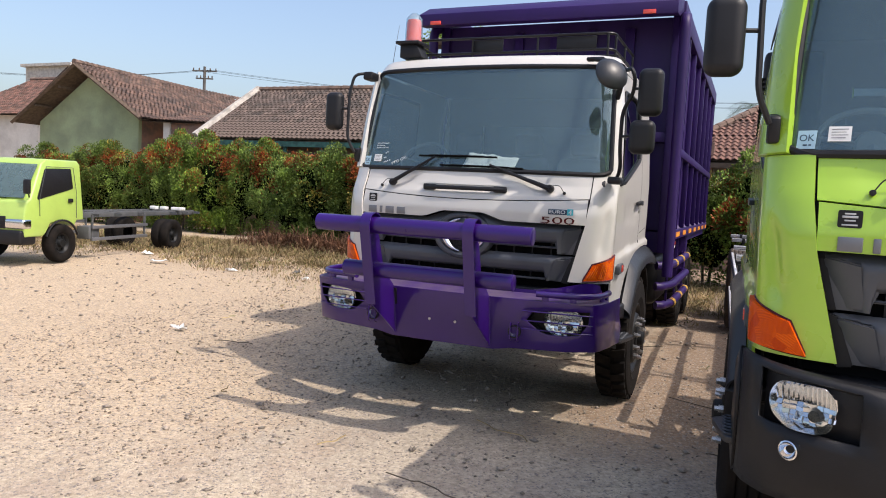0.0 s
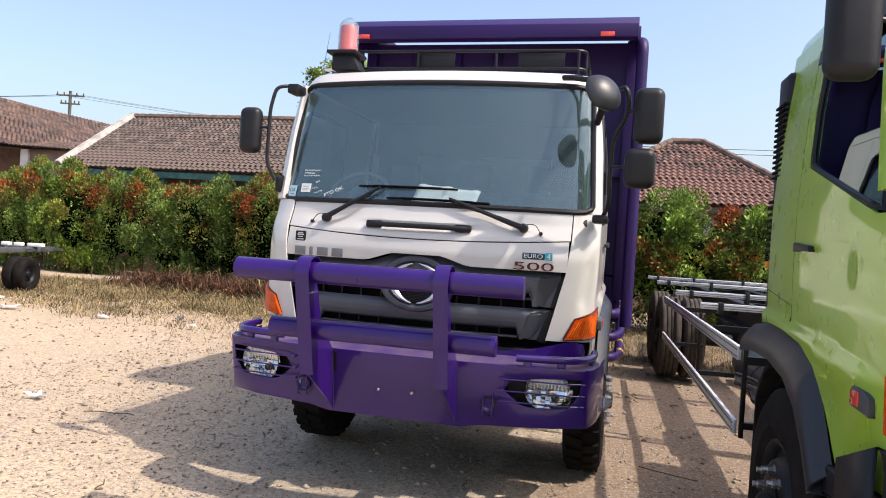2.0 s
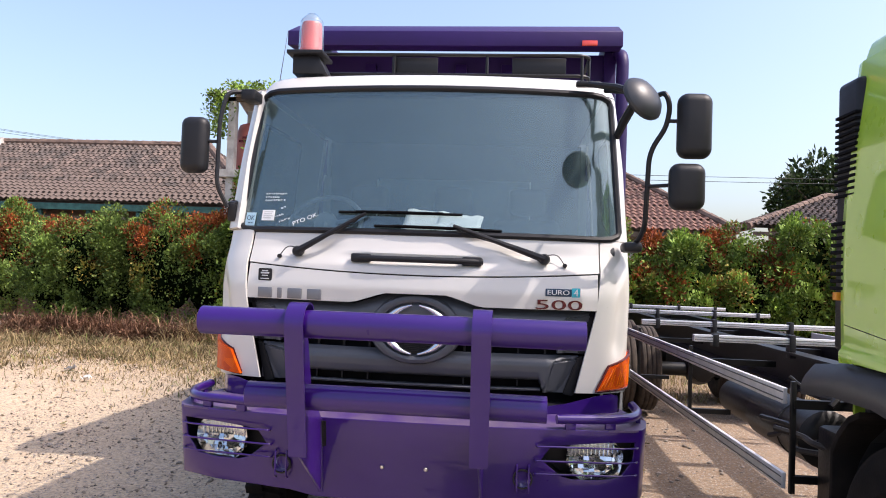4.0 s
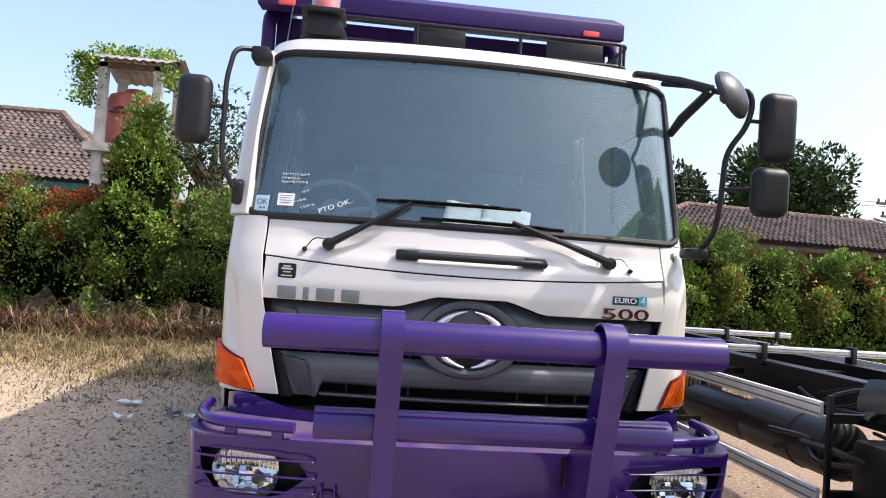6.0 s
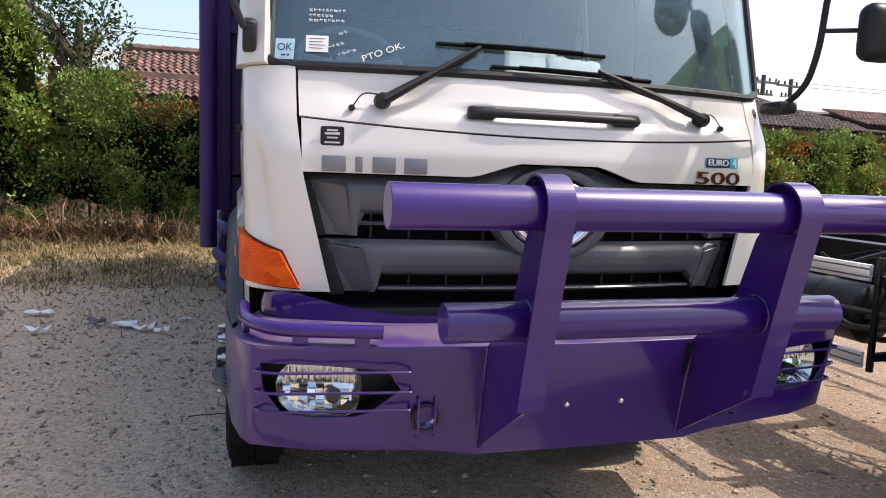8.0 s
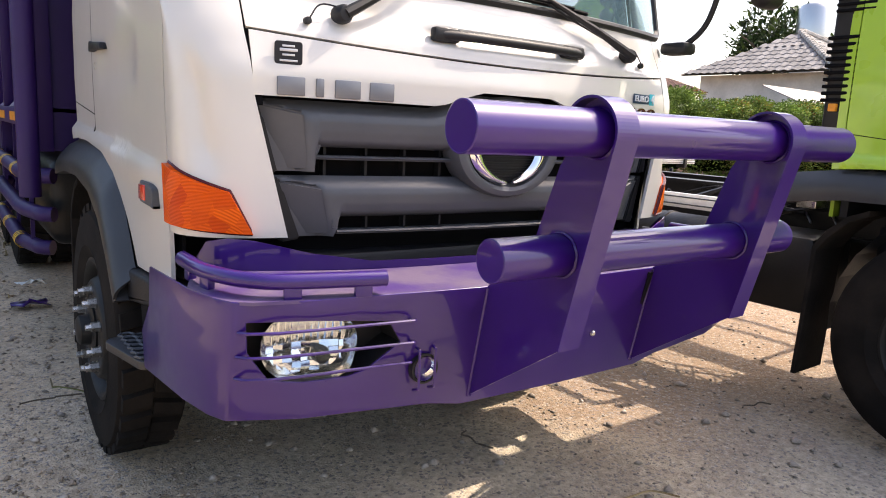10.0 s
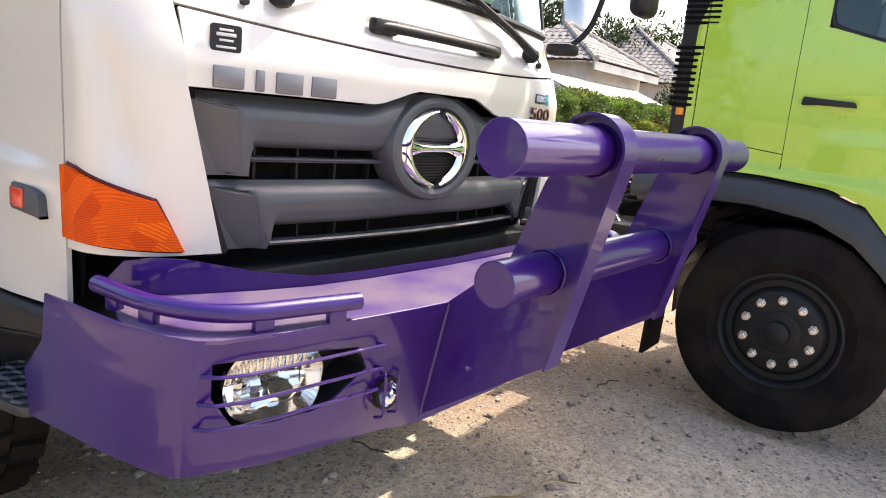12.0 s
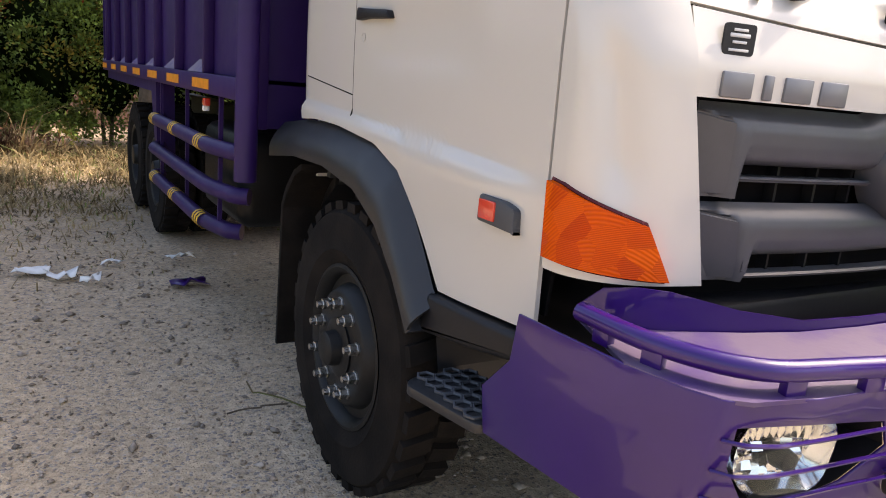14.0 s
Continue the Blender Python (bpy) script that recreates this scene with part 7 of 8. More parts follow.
def ridge_line(parent, pts, r=0.10, material="ridge"):
    pts = [Vector(p) for p in pts]
    out = []
    for p, q in zip(pts, pts[1:]):
        k = max(2, int((q - p).length / 0.35))
        for i in range(k):
            s, e = p.lerp(q, i / k), p.lerp(q, (i + 1.08) / k)
            bm = B()
            tube(bm, [s, e], [r * 1.1, r * 0.92], 8)
            part("ridge_tile", bm, M[material], parent)


def wall_box(parent, name, x0, x1, y0, y1, z0, z1, material):
    bm = B()
    box(bm, x0, x1, y0, y1, z0, z1)
    return part(name, bm, M[material], parent, smooth=0)


# long low house with a weathered roof
h2 = thing("house", "low brick house with a long weathered brown tile roof", "house", at=(0.2, 0, -0.20))
h2.scale = (1.067, 1, 1)
wall_box(h2, "wall", -18.0, -8.2, 18.7, 18.9, -0.3, 3.75, "brick")
wall_box(h2, "wall", -18.0, -17.8, 18.9, 24.5, -0.3, 3.75, "plaster")
wall_box(h2, "wall", -8.4, -8.2, 18.9, 24.5, -0.3, 3.75, "brick")
tile_roof(h2, (-18.4, 18.0, 3.72), (-7.4, 18.0, 3.72), (-10.6, 22.0, 6.25), (-18.4, 22.0, 6.25), M["tile_dark"], singles=300, seed=1)
tile_roof(h2, (-7.4, 18.0, 3.72), (-7.4, 26.0, 3.72), (-10.6, 22.1, 6.25), (-10.6, 22.0, 6.25), M["tile_dark"], seed=2)
bm = B()
prism(bm, [(18.0, 3.70), (22.0, 6.23), (26.0, 3.70)], "x", -18.0, -17.9)
part("gable", bm, M["plaster"], h2, smooth=0)
bm = B()
tube(bm, [(-18.45, 17.95, 3.80), (-18.45, 22.0, 6.36)], 0.16, 6)
part("verge", bm, M["cement"], h2)
ridge_line(h2, [(-18.4, 22.0, 6.33), (-10.6, 22.0, 6.33), (-7.4, 18.0, 3.80)], 0.13)
wall_box(h2, "fascia", -18.4, -7.5, 18.04, 18.08, 3.45, 3.66, "teal_board")
for x in np.arange(-17.5, -8, 1.6):
    bm = B()
    box(bm, x - 0.06, x + 0.06, 18.12, 18.24, 2.2, 3.62)
    part("post", bm, M["teal_board"], h2, smooth=0)
wall_box(h2, "beam", -18.2, -7.6, 18.12, 18.2, 3.15, 3.25, "wood")

# gabled house with a pale green end wall
h1 = thing("house", "gabled house with pale green plaster end wall and brown tile roof", "house", at=(-1.6, 0, 0.05))
ax, ay, az = -27.5, 20.0, 7.15
bm = B()
prism(bm, [(-31.2, -0.3), (-31.2, 4.4), (ax, 6.75), (-24.2, 4.6), (-24.2, -0.3)], "y", 20.9, 21.1)
part("wall", bm, M["plaster_green"], h1, smooth=0)
wall_box(h1, "wall", -24.4, -24.2, 21.1, 32, -0.3, 4.5, "brick")
wall_box(h1, "pillar", -22.6, -22.2, 20.9, 21.2, -0.3, 4.4, "plaster")
wall_box(h1, "wall", -22.2, -18.6, 21.0, 21.2, -0.3, 4.4, "brick")
tile_roof(h1, (-23.2, 20.0, 4.55), (-19.2, 32.0, 4.0), (-28.3, 32.4, 7.15), (ax, ay, az), M["tile"], seed=3)
tile_roof(h1, (-32.2, 32.0, 4.4), (-32.0, 20.0, 4.3), (ax, ay, az), (-28.3, 32.4, 7.15), M["tile"], seed=4)
tile_roof(h1, (-23.6, 20.4, 4.50), (-18.2, 21.2, 4.35), (-19.5, 30.0, 6.2), (-26.0, 30.0, 6.2), M["tile"], seed=5)
ridge_line(h1, [(ax, ay - 0.1, az + 0.08), (-28.3, 32.4, 7.22)], 0.14)
for p, q in (((ax, ay - 0.05, az - 0.02), (-32.1, ay - 0.05, 4.25)), ((ax, ay - 0.05, az - 0.02), (-23.1, ay - 0.05, 4.5))):
    bm = B()
    tube(bm, [p, q], 0.10, 4)
    part("barge_board", bm, M["wood"], h1, smooth=0)
for z, dx in ((6.3, 0.9), (5.4, 2.2), (4.7, 3.2)):
    bm = B()
    box(bm, ax - dx * 1.35, ax - dx * 1.35 + 0.1, 20.0, 20.95, z - 0.3, z - 0.2)
    part("purlin", bm, M["wood"], h1, smooth=0)

# older house at the edge
h0 = thing("house", "house with a reddish tile roof and grey annexe", "house", at=(-3.6, 0, 0))
wall_box(h0, "wall", -46, -37.5, 27.0, 27.2, -0.3, 5.6, "plaster")
tile_roof(h0, (-46, 26.4, 5.5), (-36.0, 26.4, 5.5), (-38.6, 30.5, 8.4), (-43.0, 30.5, 8.4), M["tile_red"], seed=6)
tile_roof(h0, (-36.0, 26.4, 5.5), (-36.0, 34.0, 5.5), (-38.6, 30.6, 8.4), (-38.6, 30.5, 8.4), M["tile_red"], seed=7)
ridge_line(h0, [(-43, 30.5, 8.5), (-38.6, 30.5, 8.5), (-36.0, 26.4, 5.6)], 0.14)
wall_box(h0, "annexe", -45, -40.3, 31.5, 36, 5.0, 9.6, "concrete")
wall_box(h0, "slab", -45.2, -39.9, 31.2, 36.2, 9.6, 9.8, "concrete")

# low sheds behind the truck
h3 = thing("shed", "low shed with zinc and red tile roof over brick", "shed", at=(-0.65, 0, 0))
wall_box(h3, "wall", -5.2, 1.5, 18.2, 18.4, -0.3, 3.7, "brick")
bm = B()
nx = 56
rows3 = [[bm.verts.new((lerp(-6.2, -3.6, i / nx), y, z + 0.022 * math.cos(i * math.pi / 2))) for i in range(nx + 1)] for y, z in ((17.4, 3.68), (20.0, 4.42))]
for i in range(nx):
    bm.faces.new((rows3[0][i], rows3[0][i + 1], rows3[1][i + 1], rows3[1][i]))
zr = part("zinc_sheet", bm, M["zinc"], h3)
tile_roof(h3, (-3.5, 17.3, 3.0), (1.2, 17.3, 3.0), (1.2, 20.2, 4.5), (-3.7, 20.2, 4.5), M["tile_red"], seed=8)
ridge_line(h3, [(-3.7, 20.2, 4.57), (1.2, 20.2, 4.57)], 0.12)

# house with a hipped roof behind the other hedge
h4 = thing("house", "house with a hipped reddish tile roof", "house", at=(0.85, 0, -0.12))
wall_box(h4, "wall", -1.0, 5.4, 18.8, 19.0, -0.3, 3.3, "plaster")
wall_box(h4, "wall", 5.2, 5.4, 19.0, 25.0, -0.3, 3.3, "plaster")
tile_roof(h4, (-1.8, 18.0, 3.25), (6.25, 18.0, 3.25), (2.95, 22.0, 5.66), (1.9, 22.0, 5.66), M["tile_red"], singles=300, seed=9)
tile_roof(h4, (6.25, 18.0, 3.25), (6.25, 26.0, 3.25), (2.95, 22.1, 5.66), (2.95, 22.0, 5.66), M["tile_red"], seed=10)
ridge_line(h4, [(-1.8, 18.0, 3.33), (1.9, 22.0, 5.74), (2.95, 22.0, 5.74), (6.25, 18.0, 3.33)], 0.12)
wall_box(h4, "fascia", -1.7, 6.2, 18.02, 18.06, 3.05, 3.20, "wood")

h5 = thing("house", "long house with a dark brown tile roof", "house", at=(1.4, 0, 0.12))
wall_box(h5, "wall", 7.6, 19.5, 20.8, 21.0, -0.3, 3.4, "brick")
tile_roof(h5, (6.6, 20.0, 3.40), (22.5, 20.0, 3.25), (18.5, 23.4, 4.60), (10.4, 23.4, 4.75), M["tile_dark"], seed=11)
tile_roof(h5, (6.6, 26.8, 3.30), (6.6, 20.0, 3.30), (10.4, 23.4, 4.75), (10.4, 23.5, 4.75), M["tile_dark"], seed=12)
ridge_line(h5, [(6.6, 20.0, 3.38), (10.4, 23.4, 4.82), (18.5, 23.4, 4.67)], 0.12)
wall_box(h5, "fascia", 6.8, 22.0, 20.04, 20.08, 3.08, 3.22, "wood")
# lean-to roofs further along
h6 = thing("shed", "weathered timber shed with patched zinc roof", "shed", at=(1.3, 0, 0))
wall_box(h6, "wall", 20.8, 28.0, 23.0, 23.2, -0.3, 4.4, "wood")
bm = B()
prism(bm, [(22.2, 4.25), (25.5, 5.2), (25.5, 5.28), (22.2, 4.33)], "x", 20.0, 28.5)
part("zinc_sheet", bm, M["zinc"], h6)
tile_roof(h6, (21.5, 20.2, 3.7), (29.0, 20.2, 3.7), (29.0, 22.8, 4.5), (21.5, 22.8, 4.5), M["tile_red"], seed=13)

# grey-roofed villas far along the hedge
for nm, x0, x1, y0, y1, ze, zr, ins in (("villa", 33.0, 42.6, 16.3, 25.5, 5.15, 7.75, 4.6), ("villa", 47.5, 66.0, 16.0, 33.0, 5.2, 10.4, 8.0)):
    v = thing(nm, "pale villa with a grey tiled hip roof", "house", "villas", at=(1.8 if x0 < 40 else 3.0, 0, 0))
    wall_box(v, "wall", x0 + 0.9, x1 - 0.9, y0 + 0.9, y0 + 1.1, -0.3, ze, "plaster")
    wall_box(v, "wall", x0 + 0.9, x0 + 1.1, y0 + 1.1, y1 - 0.9, -0.3, ze, "plaster")
    xa, xb, ym = x0 + ins, x1 - ins, (y0 + y1) / 2
    tile_roof(v, (x0, y0, ze), (x1, y0, ze), (xb, ym, zr), (xa, ym, zr), M["tile_grey"], 0.50, 0.55, seed=20)
    tile_roof(v, (x0, y1, ze), (x0, y0, ze), (xa, ym, zr), (xa, ym + 0.1, zr), M["tile_grey"], 0.50, 0.55, seed=21)
    ridge_line(v, [(x0, y0, ze + 0.1), (xa, ym, zr + 0.1), (xb, ym, zr + 0.1), (x1, y0, ze + 0.1)], 0.18, "cement")
    wall_box(v, "fascia", x0, x1, y0 + 0.02, y0 + 0.12, ze - 0.5, ze - 0.05, "plaster")
    for k in range(4):
        bm = B()
        wx = lerp(x0 + 3, x1 - 3, k / 3)
        box(bm, wx - 0.9, wx + 0.9, y0 + 0.86, y0 + 0.895, ze - 2.6, ze - 1.1)
        wdw = part("window", bm, M["window"], v, smooth=0)
        bm = B()
        for q in (-0.95, 0.0, 0.95):
            box(bm, wx + q - 0.05, wx + q + 0.05, y0 + 0.83, y0 + 0.86, ze - 2.65, ze - 1.05)
        part("window_frame", bm, M["wood"], wdw, smooth=0)
aw = thing("awning", "grey corrugated awning before the villas", "awning")
bm = B()
prism(bm, [(14.4, 3.05), (16.6, 3.95), (16.6, 4.01), (14.4, 3.11)], "x", 29.0, 41.5)
part("zinc_sheet", bm, M["zinc"], aw)
for x in range(30, 42, 4):
    wall_box(aw, "post", x, x + 0.1, 14.5, 14.6, -0.3, 3.05, "concrete")
bm = B()
lathe(bm, [(0.0, 8.3), (1.0, 8.3), (1.0, 10.1), (0.8, 10.4), (0.0, 10.5)], 20, "z", (45.5, 23.5, 0))
tk = part("steel_tank", bm, M["steel"], None)
tk.location.z = 0
bm = B()
box(bm, -0.8, 0.8, -0.8, 0.8, -0.3, 8.3)
stand = part("stand", bm, M["concrete"], tk)
stand.location = (45.5, 23.5, 0)
tagged(tk, "round steel water tank on a concrete stand", "tank")

# boundary wall behind the hedge
bw = thing("boundary_wall", "old brick boundary wall behind the hedge", "wall", kind="structure")
wall_box(bw, "wall", -45, 45, 16.8, 17.0, -0.3, 1.9, "brick")

# water tower overgrown with creeper
tw = thing("water_tower", "concrete water tower with red tank under a vine-covered roof", "tower", at=(-0.72, 0, 0.08))
for x, y in ((-6.40, 14.6), (-5.12, 14.6), (-6.50, 16.2), (-5.08, 16.2)):
    bm = B()
    box(bm, x - 0.10, x + 0.10, y - 0.10, y + 0.10, -0.3, 6.05)
    part("post", bm, M["concrete"], tw, smooth=0)
wall_box(tw, "platform", -6.7, -4.9, 14.4, 16.4, 3.9, 4.1, "concrete")
bm = B()
lathe(bm, [(0.0, 4.1), (0.62, 4.1), (0.66, 4.2), (0.66, 5.25), (0.60, 5.42), (0.25, 5.55), (0.22, 5.62), (0.0, 5.64)], 28, "z", (-5.88, 15.4, 0))
tank = part("tank", bm, M["tank"], tw, "faded red plastic water tank")
for k, (x, z, w) in enumerate(((-6.12, 5.02, 0.06), (-6.02, 5.05, 0.05), (-5.92, 5.03, 0.08), (-6.05, 4.92, 0.22))):
    bm = B()
    box(bm, x - w, x + w, 14.735, 14.755, z - 0.03, z + 0.03)
    part("print_bar", bm, M["darkred"], tank, smooth=0)
bm = B()
n5 = 40
r5 = [[bm.verts.new((lerp(-6.85, -4.75, i / n5), y, z + 0.02 * math.cos(i * math.pi / 2))) for i in range(n5 + 1)] for y, z in ((14.2, 6.10), (15.4, 6.50), (16.7, 6.05))]
for q in range(2):
    for i in range(n5):
        bm.faces.new((r5[q][i], r5[q][i + 1], r5[q + 1][i + 1], r5[q + 1][i]))
part("zinc_roof", bm, M["zinc"], tw)
wall_box(tw, "beam", -6.6, -4.95, 14.5, 14.6, 5.95, 6.07, "wood")
rngv = np.random.default_rng(77)
Pv = np.concatenate([
    np.stack([rngv.uniform(-6.9, -4.9, 1100), rngv.uniform(14.9, 15.9, 1100), 6.44 + rngv.uniform(-0.04, 0.20, 1100)], 1),
    np.stack([rngv.normal(-6.75, 0.14, 1300), rngv.uniform(14.1, 14.9, 1300), 6.15 - rngv.uniform(0, 1, 1300) ** 1.5 * 1.15], 1),
    np.stack([rngv.normal(-4.85, 0.10, 350), rngv.uniform(14.1, 15.6, 350), 6.1 - rngv.uniform(0, 1, 350) * 0.5], 1)])
vn = new("creeper", quads_mesh("creeper", leaves(Pv, rngv.normal(size=(len(Pv), 3)), rngv, 0.095, 0.032), M["leaf_light"]))
vn.parent = tw


M["pole_grey"] = mat("weathered_pole", (0.11, 0.105, 0.10), 0.85, vary=0.2, scale=4, bump=0.1)


def power_pole(at, h, rz, label):
    t = thing("power_pole", label, "pole", "power poles", at, rz)
    bm = B()
    tube(bm, [(0, 0, -0.3), (0, 0, h)], [0.16, 0.11], 10)
    part("pole", bm, M["pole_grey"], t)
    for z, w in ((h - 0.35, 1.0), (h - 0.95, 0.7)):
        bm = B()
        box(bm, -w, w, -0.06, 0.06, z - 0.05, z + 0.05)
        arm = part("crossarm", bm, M["pole_grey"], t, smooth=0)
        for x in (-w + 0.08, -w * 0.45, w * 0.45, w - 0.08):
            bm = B()
            lathe(bm, [(0.03, z + 0.05), (0.06, z + 0.10), (0.04, z + 0.16), (0.06, z + 0.20), (0.0, z + 0.26)], 8, "z", (x, 0, 0))
            part("insulator", bm, M["wood"], arm)
    return t


power_pole((-39.2, 40.0, 0), 11.0, 20, "concrete power pole with two crossarms")
power_pole((24.6, 28.5, 0), 6.7, 10, "concrete power pole with two crossarms")
power_pole((26.3, 28.5, 0), 6.6, 10, "concrete power pole with two crossarms")


def wire(p, q, sag):
    bm = B()
    p, q = Vector(p), Vector(q)
    tube(bm, [p.lerp(q, k) - Vector((0, 0, sag * 4 * k * (1 - k))) for k in np.linspace(0, 1, 15)], 0.011, 4)
    o = part("power_line", bm, M["cable"], None)
    tagged(o, "thin dark overhead power line", "cable", "power lines")


for dx, z in ((-0.9, 10.7), (0.0, 10.75), (0.9, 10.7)):
    wire((-39.2 + dx, 40, z), (-10 + dx, 44.0, 8.3), 0.3)
    wire((-39.2 + dx, 40, z), (-64 + dx, 36.0, 10.6), 0.5)
for z in (6.45, 6.25):
    wire((24.6, 28.5, z), (-22.0, 24.5, z - 0.1), 0.35)
    wire((26.3, 28.5, z), (60.0, 26.0, z + 0.8), 0.4)

# ---- light truck parked by the hedge ----
lt = thing("light_truck", "pale lime light truck with bare grey chassis", "truck", at=(-11.33, 3.72, GROUND), rz=13.0)
LW = 0.86
bm = B()
prof = [(0.02, 0.55), (0.0, 0.90), (0.05, 1.22), (0.16, 1.28), (0.52, 1.98), (0.66, 2.07), (1.55, 2.08), (1.62, 2.00), (1.66, 0.85), (1.45, 0.85), (1.38, 0.72), (1.20, 0.83), (0.95, 0.86), (0.70, 0.80), (0.58, 0.62), (0.50, 0.55)]
prism(bm, prof, "x", -LW, LW, 0.035, 3)
for v in bm.verts:
    if v.co.z > 1.3:
        v.co.x *= 1 - 0.10 * (v.co.z - 1.3) / 0.75
lc = part("cab", bm, M["lime"], lt, "pale lime painted cab")
bm = B()
prism(bm, [(0.115, 1.30), (0.13, 1.29), (0.475, 1.95), (0.46, 1.96)], "x", -0.74, 0.74, 0.004)
# strong matt veil paints the windscreen's reflection into its colour
part("windscreen", bm, glass("veiled_windscreen", (0.3, 0.33, 0.33), 1.55, 0.22), lc)
for s in (-1, 1):
    bm = B()
    prism(bm, rounded([(0.36, 1.30), (0.60, 1.88), (1.34, 1.91), (1.37, 1.50), (0.38, 1.27)], 0.04, 3), "x", s * 0.825, s * 0.845, 0.004)
    for v in bm.verts:
        v.co.x *= 1 - 0.085 * max(0, v.co.z - 1.3) / 0.75
    w6 = part("side_window", bm, M["black_plastic"], lc, "dark side window")
    bm = B()
    tube(bm, [(s * 0.865, 0.40, 0.95), (s * 0.87, 0.38, 1.28), (s * 0.83, 0.55, 1.75), (s * 0.81, 0.62, 1.92), (s * 0.805, 1.38, 1.93), (s * 0.865, 1.42, 1.40), (s * 0.867, 1.42, 0.90)], 0.006, 5)
    part("door_seam", bm, M["smoke"], lc)
    bm = B()
    box(bm, min(s * 0.855, s * 0.875), max(s * 0.855, s * 0.875), 1.18, 1.32, 1.22, 1.30, 0.01)
    part("handle", bm, M["black_plastic"], lc)
    bm = B()
    box(bm, s * 0.66 - 0.215, s * 0.66 + 0.215, -0.03, 0.20, 0.70, 0.90, 0.05, 4)
    part("headlight", bm, M["reflector"], lt, "clear rectangular headlamp")
    bm = B()
    lathe(bm, [(0.06, 0.02), (0.06, -0.035), (0.0, -0.04)], 16, "y", (s * 0.68, -0.02, 0.55))
    part("fog_lamp", bm, M["reflector"], lt)
    bm = B()
    tube(bm, [(s * 0.80, 0.20, 1.30), (s * 0.93, 0.0, 1.45), (s * 0.93, 0.0, 1.62)], 0.014, 6)
    box(bm, s * 0.93 - 0.07, s * 0.93 + 0.07, -0.05, 0.02, 1.38, 1.66, 0.03)
    part("mirror", bm, M["black_plastic"], lt)
bm = B()
box(bm, -0.84, 0.84, -0.06, 0.35, 0.40, 0.68, 0.05, 3)
part("bumper", bm, M["black_plastic"], lt, "black plastic bumper")
bm = B()
box(bm, -0.46, 0.46, -0.016, 0.05, 0.70, 0.94, 0.02)
for z in (0.77, 0.81, 0.85):
    box(bm, -0.43, 0.43, -0.02, 0.0, z - 0.008, z + 0.008)
part("grille", bm, M["black_plastic"], lt)
for s in (-1, 1):
    bm = B()
    tube(bm, [(s * 0.862, 1.02 + 0.47 * math.cos(q), 0.39 + 0.47 * math.sin(q)) for q in np.linspace(0.35, 2.8, 13)], 0.022, 6)
    part("arch_trim", bm, M["black_plastic"], lc)
    bm = B()
    box(bm, s * 0.22 - 0.16, s * 0.22 + 0.16, 0.09, 0.105, 1.28, 1.295, 0.004)
    part("wiper", bm, M["black"], lc)
M["grey_frame"] = mat("grey_chassis_paint", (0.10, 0.105, 0.11), 0.55, vary=0.15, scale=4)
for s in (-1, 1):
    bm = B()
    box(bm, s * 0.40 - 0.03, s * 0.40 + 0.03, 0.6, 6.8, 0.86, 0.98, 0.004)
    part("chassis_rail", bm, M["grey_frame"], lt)
    for z in (0.42, 0.68):
        bm = B()
        box(bm, s * 0.84 - 0.015, s * 0.84 + 0.015, 1.95, 3.95, z - 0.035, z + 0.035, 0.004)
        part("side_guard", bm, M["silver"], lt)
    for y in (2.0, 3.9):
        bm = B()
        box(bm, s * 0.80 - 0.02, s * 0.80 + 0.02, y - 0.02, y + 0.02, 0.38, 0.95)
        part("guard_post", bm, M["grey_frame"], lt)
    for kind6, y in (("a", 1.02), ("b", 5.08)):
        bm = B()
        rr = 0.39
        for x6 in ((0,) if kind6 == "a" else (0, -0.24)):
            lathe(bm, [(0.20, s * (0.86 + x6)), (0.24, s * (0.885 + x6)), (0.33, s * (0.90 + x6)), (0.375, s * (0.88 + x6)), (rr, s * (0.85 + x6)), (rr, s * (0.72 + x6)), (0.36, s * (0.68 + x6)), (0.2, s * (0.69 + x6))], 32, "x", (0, y, rr))
        w7 = part("wheel", bm, M["rubber"], lt)
        bm = B()
        lathe(bm, [(0.205, s * 0.86), (0.19, s * 0.85), (0.16, s * 0.80), (0.09, s * 0.82), (0.07, s * 0.87), (0.0, s * 0.875)], 24, "x", (0, y, rr))
        for i in range(6):
            a = i * math.pi / 3
            box(bm, min(s * 0.80, s * 0.83), max(s * 0.80, s * 0.83), y + 0.13 * math.cos(a) - 0.025, y + 0.13 * math.cos(a) + 0.025, rr + 0.13 * math.sin(a) - 0.025, rr + 0.13 * math.sin(a) + 0.025, 0.005)
        part("rim", bm, M["rim"], w7)
for y in (1.8, 2.5, 3.3, 4.2, 5.6, 6.2, 6.75):
    bm = B()
    box(bm, -0.62, 0.62, y - 0.03, y + 0.03, 0.89, 0.95)
    part("cross_bearer", bm, M["grey_frame"], lt)
for x in (-0.25, 0.05, 0.38, 0.55):
    bm = B()
    box(bm, x - 0.09, x + 0.09, 5.85, 6.0, 0.99, 1.07, 0.01)
    part("foam_block", bm, M["paper"], lt)
bm = B()
box(bm, 0.50, 0.80, 1.9, 2.25, 0.42, 0.70, 0.02)
part("battery_box", bm, M["grey_frame"], lt)

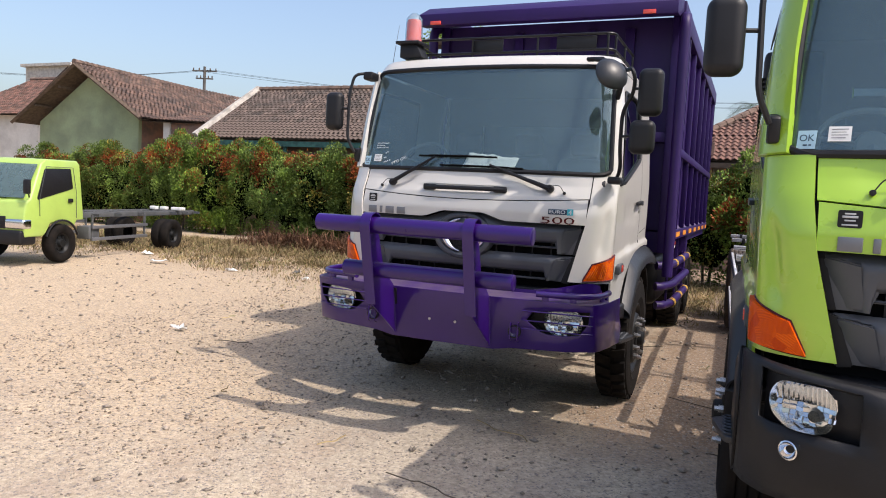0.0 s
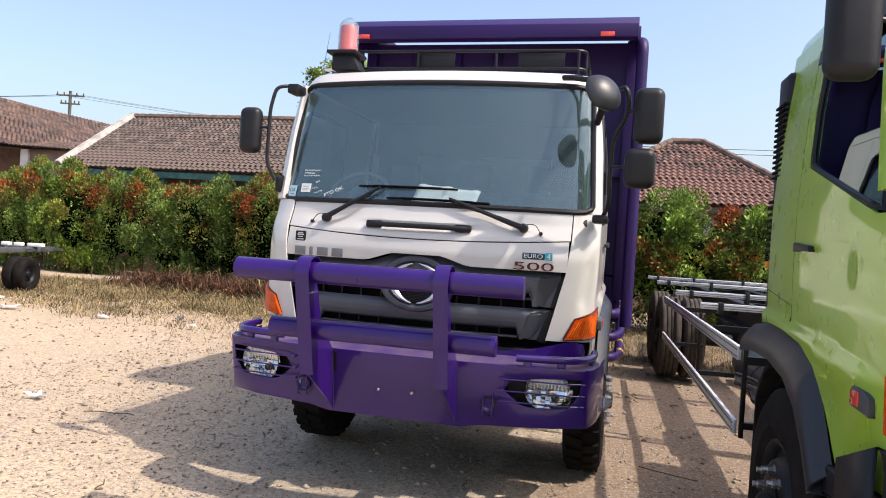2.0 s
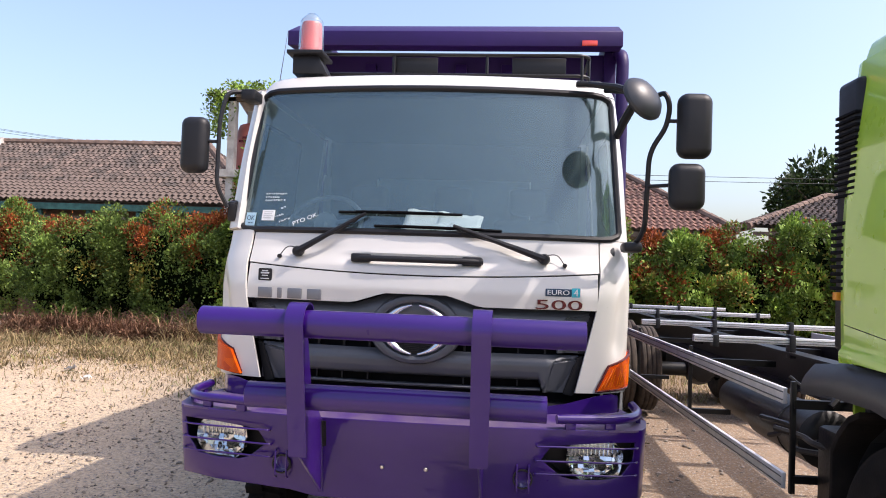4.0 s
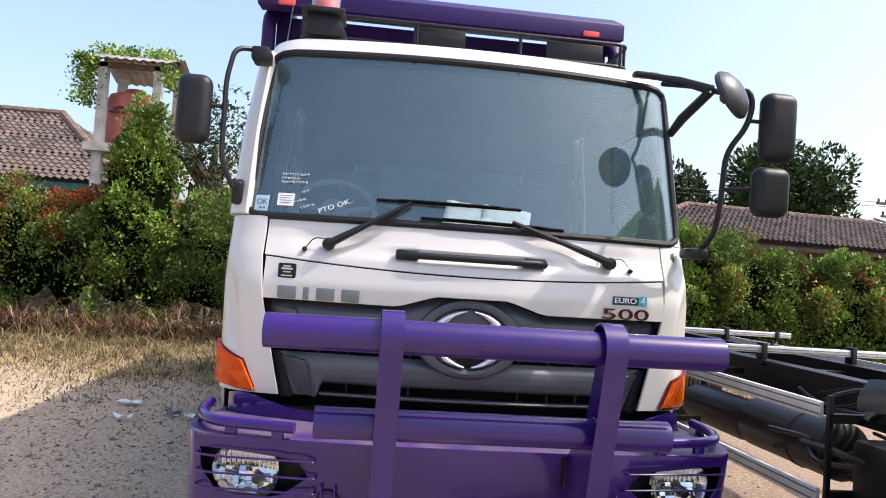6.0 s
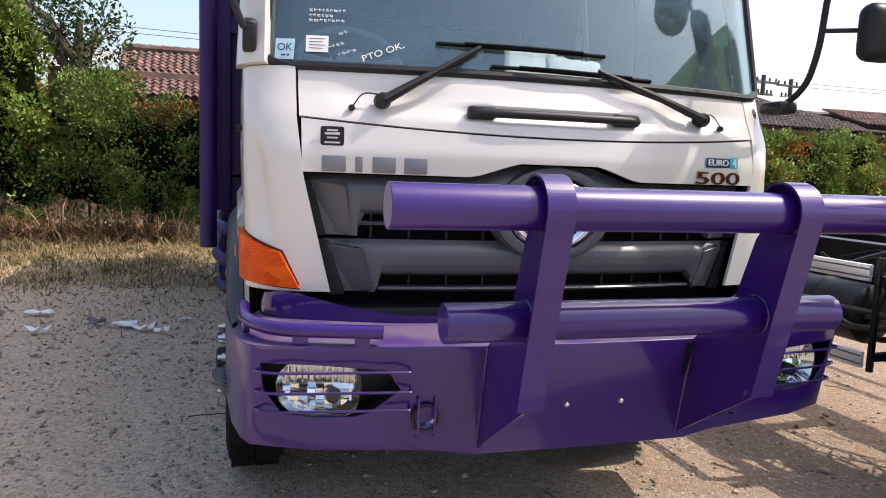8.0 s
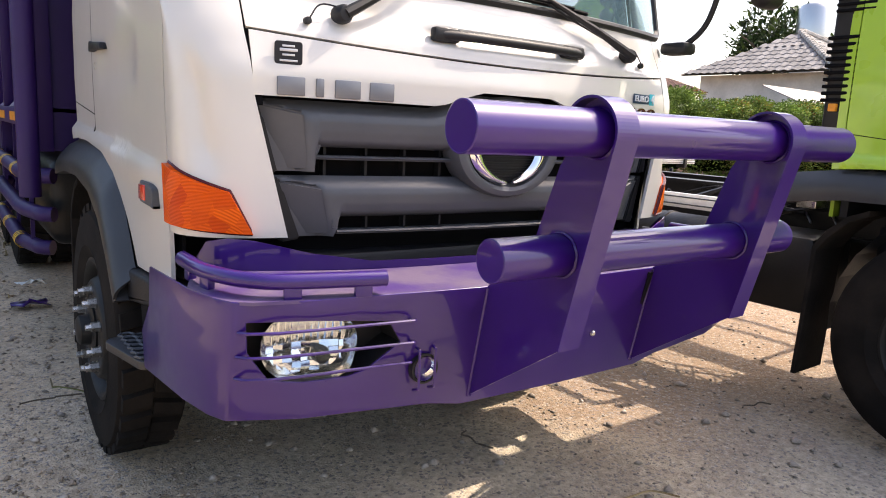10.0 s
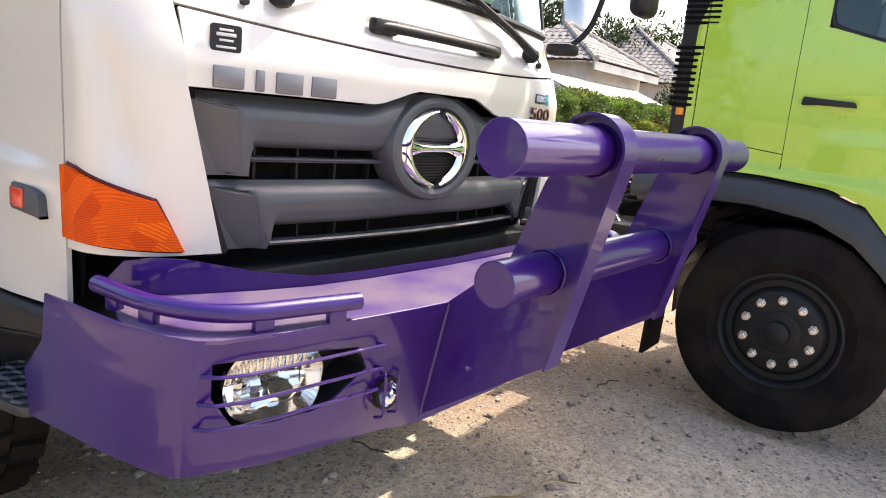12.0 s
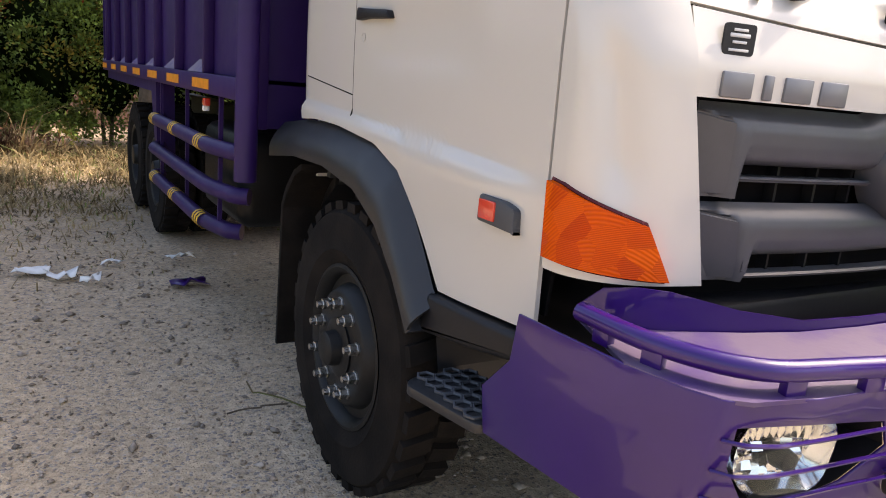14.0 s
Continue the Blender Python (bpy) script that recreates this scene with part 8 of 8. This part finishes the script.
# ---- litter and stones ----
rng = np.random.default_rng(21)
for i, (x, y, sx, sy) in enumerate(((-2.2, 4.63, 0.16, 0.11), (-3.05, 5.25, 0.2, 0.06), (-3.5, 5.35, 0.18, 0.05), (-2.0, 4.5, 0.16, 0.10), (-1.65, 4.78, 0.10, 0.05), (-1.85, 4.33, 0.10, 0.05), (-9.6, 6.35, 0.22, 0.15), (-2.45, 4.75, 0.10, 0.07), (-7.5, 6.2, 0.15, 0.1), (-5.6, 6.1, 0.10, 0.1), (-4.0, 1.2, 0.14, 0.05), (-11.0, 7.4, 0.18, 0.1), (-6.4, 6.9, 0.12, 0.1), (-2.9, 4.45, 0.12, 0.08), (-1.15, 4.85, 0.14, 0.05))):
    bm = B()
    g4 = [[bm.verts.new((x + sx * (a - 0.5) * 1.3 + 0.02 * rng.normal(), y + sy * (b - 0.5) * 1.3 + 0.02 * rng.normal(), GROUND + 0.022 + 0.03 * abs(rng.normal()))) for b in np.linspace(0, 1, 4)] for a in np.linspace(0, 1, 5)]
    for a in range(4):
        for b in range(3):
            bm.faces.new((g4[a][b], g4[a + 1][b], g4[a + 1][b + 1], g4[a][b + 1]))
    o = part("litter_scrap", bm, M["paper"] if i % 5 != 2 else M["tile_grey"], None)
    so = o.modifiers.new("wall", "SOLIDIFY")
    so.thickness = 0.004
    tagged(o, "crumpled pale scrap of rubbish on the ground", "litter", "litter scraps")
bm = B()
g4 = [[bm.verts.new((-1.22 + 0.24 * (a - 0.5) + 0.01 * rng.normal(), 4.12 + 0.16 * (b - 0.5) + 0.01 * rng.normal(), GROUND + 0.02 + 0.02 * abs(rng.normal()))) for b in np.linspace(0, 1, 4)] for a in np.linspace(0, 1, 5)]
for a in range(4):
    for b in range(3):
        bm.faces.new((g4[a][b], g4[a + 1][b], g4[a + 1][b + 1], g4[a][b + 1]))
o = part("rag", bm, M["purple"], None)
o.modifiers.new("wall", "SOLIDIFY").thickness = 0.006
tagged(o, "dark purple rag lying on the ground", "rag")
for i in range(26):
    x, y, L, a = rng.uniform(-4.5, 3.5), rng.uniform(-2.5, 5.0), rng.uniform(0.15, 0.5), rng.uniform(0, 6.28)
    bm = B()
    pts = [(x + L * k * math.cos(a) + 0.03 * rng.normal(), y + L * k * math.sin(a) + 0.03 * rng.normal(), GROUND + 0.018 + 0.006 * rng.uniform()) for k in np.linspace(-0.5, 0.5, 6)]
    tube(bm, rounded(pts, 0.05, 2), 0.0045, 5)
    o = part("twig", bm, M["straw"] if i % 2 else M["bark"], None)
    tagged(o, "thin dry twig lying on the gravel", "twig", "twigs")


def ground_z(x, y):
    return (0.035 * noise.noise(Vector((x * 0.5, y * 0.5, 0))) + 0.018 * noise.noise(Vector((x * 1.9, y * 1.9, 3)))) - 0.012 + GROUND


def stones(name, k, x0, x1, y0, y1, smin, smax, material, label, seed, power=2.5):
    rng = np.random.default_rng(seed)
    base = np.array([(1, 0, 0), (-1, 0, 0), (0, 1, 0), (0, -1, 0), (0, 0, 1), (0, 0, -0.6)], float)
    face8 = np.array([(0, 2, 4), (2, 1, 4), (1, 3, 4), (3, 0, 4), (2, 0, 5), (1, 2, 5), (3, 1, 5), (0, 3, 5)])
    tri8 = []
    for i in range(k):
        s = smin + (smax - smin) * rng.uniform() ** power
        x, y = rng.uniform(x0, x1), rng.uniform(y0, y1)
        b = base * rng.uniform(0.55, 1.25, (6, 1)) * np.array([1, rng.uniform(0.6, 1.0), rng.uniform(0.4, 0.75)]) * s
        a = rng.uniform(0, 6.28)
        c, sn = math.cos(a), math.sin(a)
        b = np.stack([b[:, 0] * c - b[:, 1] * sn, b[:, 0] * sn + b[:, 1] * c, b[:, 2]], 1) + np.array([x, y, ground_z(x, y) + s * 0.2])
        tri8.append(b)
    v = np.concatenate(tri8)
    f = (face8[None] + 6 * np.arange(k)[:, None, None]).reshape(-1, 3)
    me = bpy.data.meshes.new(name)
    me.vertices.add(len(v))
    me.vertices.foreach_set("co", v.astype(np.float32).ravel())
    me.loops.add(f.size)
    me.loops.foreach_set("vertex_index", f.astype(np.int32).ravel())
    me.polygons.add(len(f))
    me.polygons.foreach_set("loop_start", np.arange(0, f.size, 3, dtype=np.int32))
    me.materials.append(material)
    me.update(calc_edges=True)
    me.validate()
    o = new(name, me)
    tagged(o, label, "gravel", kind="stuff")


M["brown_stone"] = mat("brown_pebble", (0.33, 0.255, 0.190), 0.9, vary=0.2, scale=30, island=0.5)
M["stone"] = mat("pebble", (0.34, 0.285, 0.235), 0.9, vary=0.2, scale=30, island=0.45)
stones("gravel", 7000, -5.5, 4.5, -4.5, 3.5, 0.004, 0.022, M["stone"], "loose small grey-brown gravel stones", 1)
stones("gravel", 4500, -14.0, 3.0, -3.0, 9.0, 0.010, 0.045, M["stone"], "loose grey-brown stones on the yard", 2, 4)
stones("gravel", 3500, -3.6, 2.6, -2.2, 2.0, 0.004, 0.016, M["stone"], "fine gravel beside the trucks", 3)
stones("gravel", 11000, -5.2, -0.9, -2.0, 5.2, 0.004, 0.020, M["brown_stone"], "coarse brown gravel strewn over the earth", 4, 3.0)
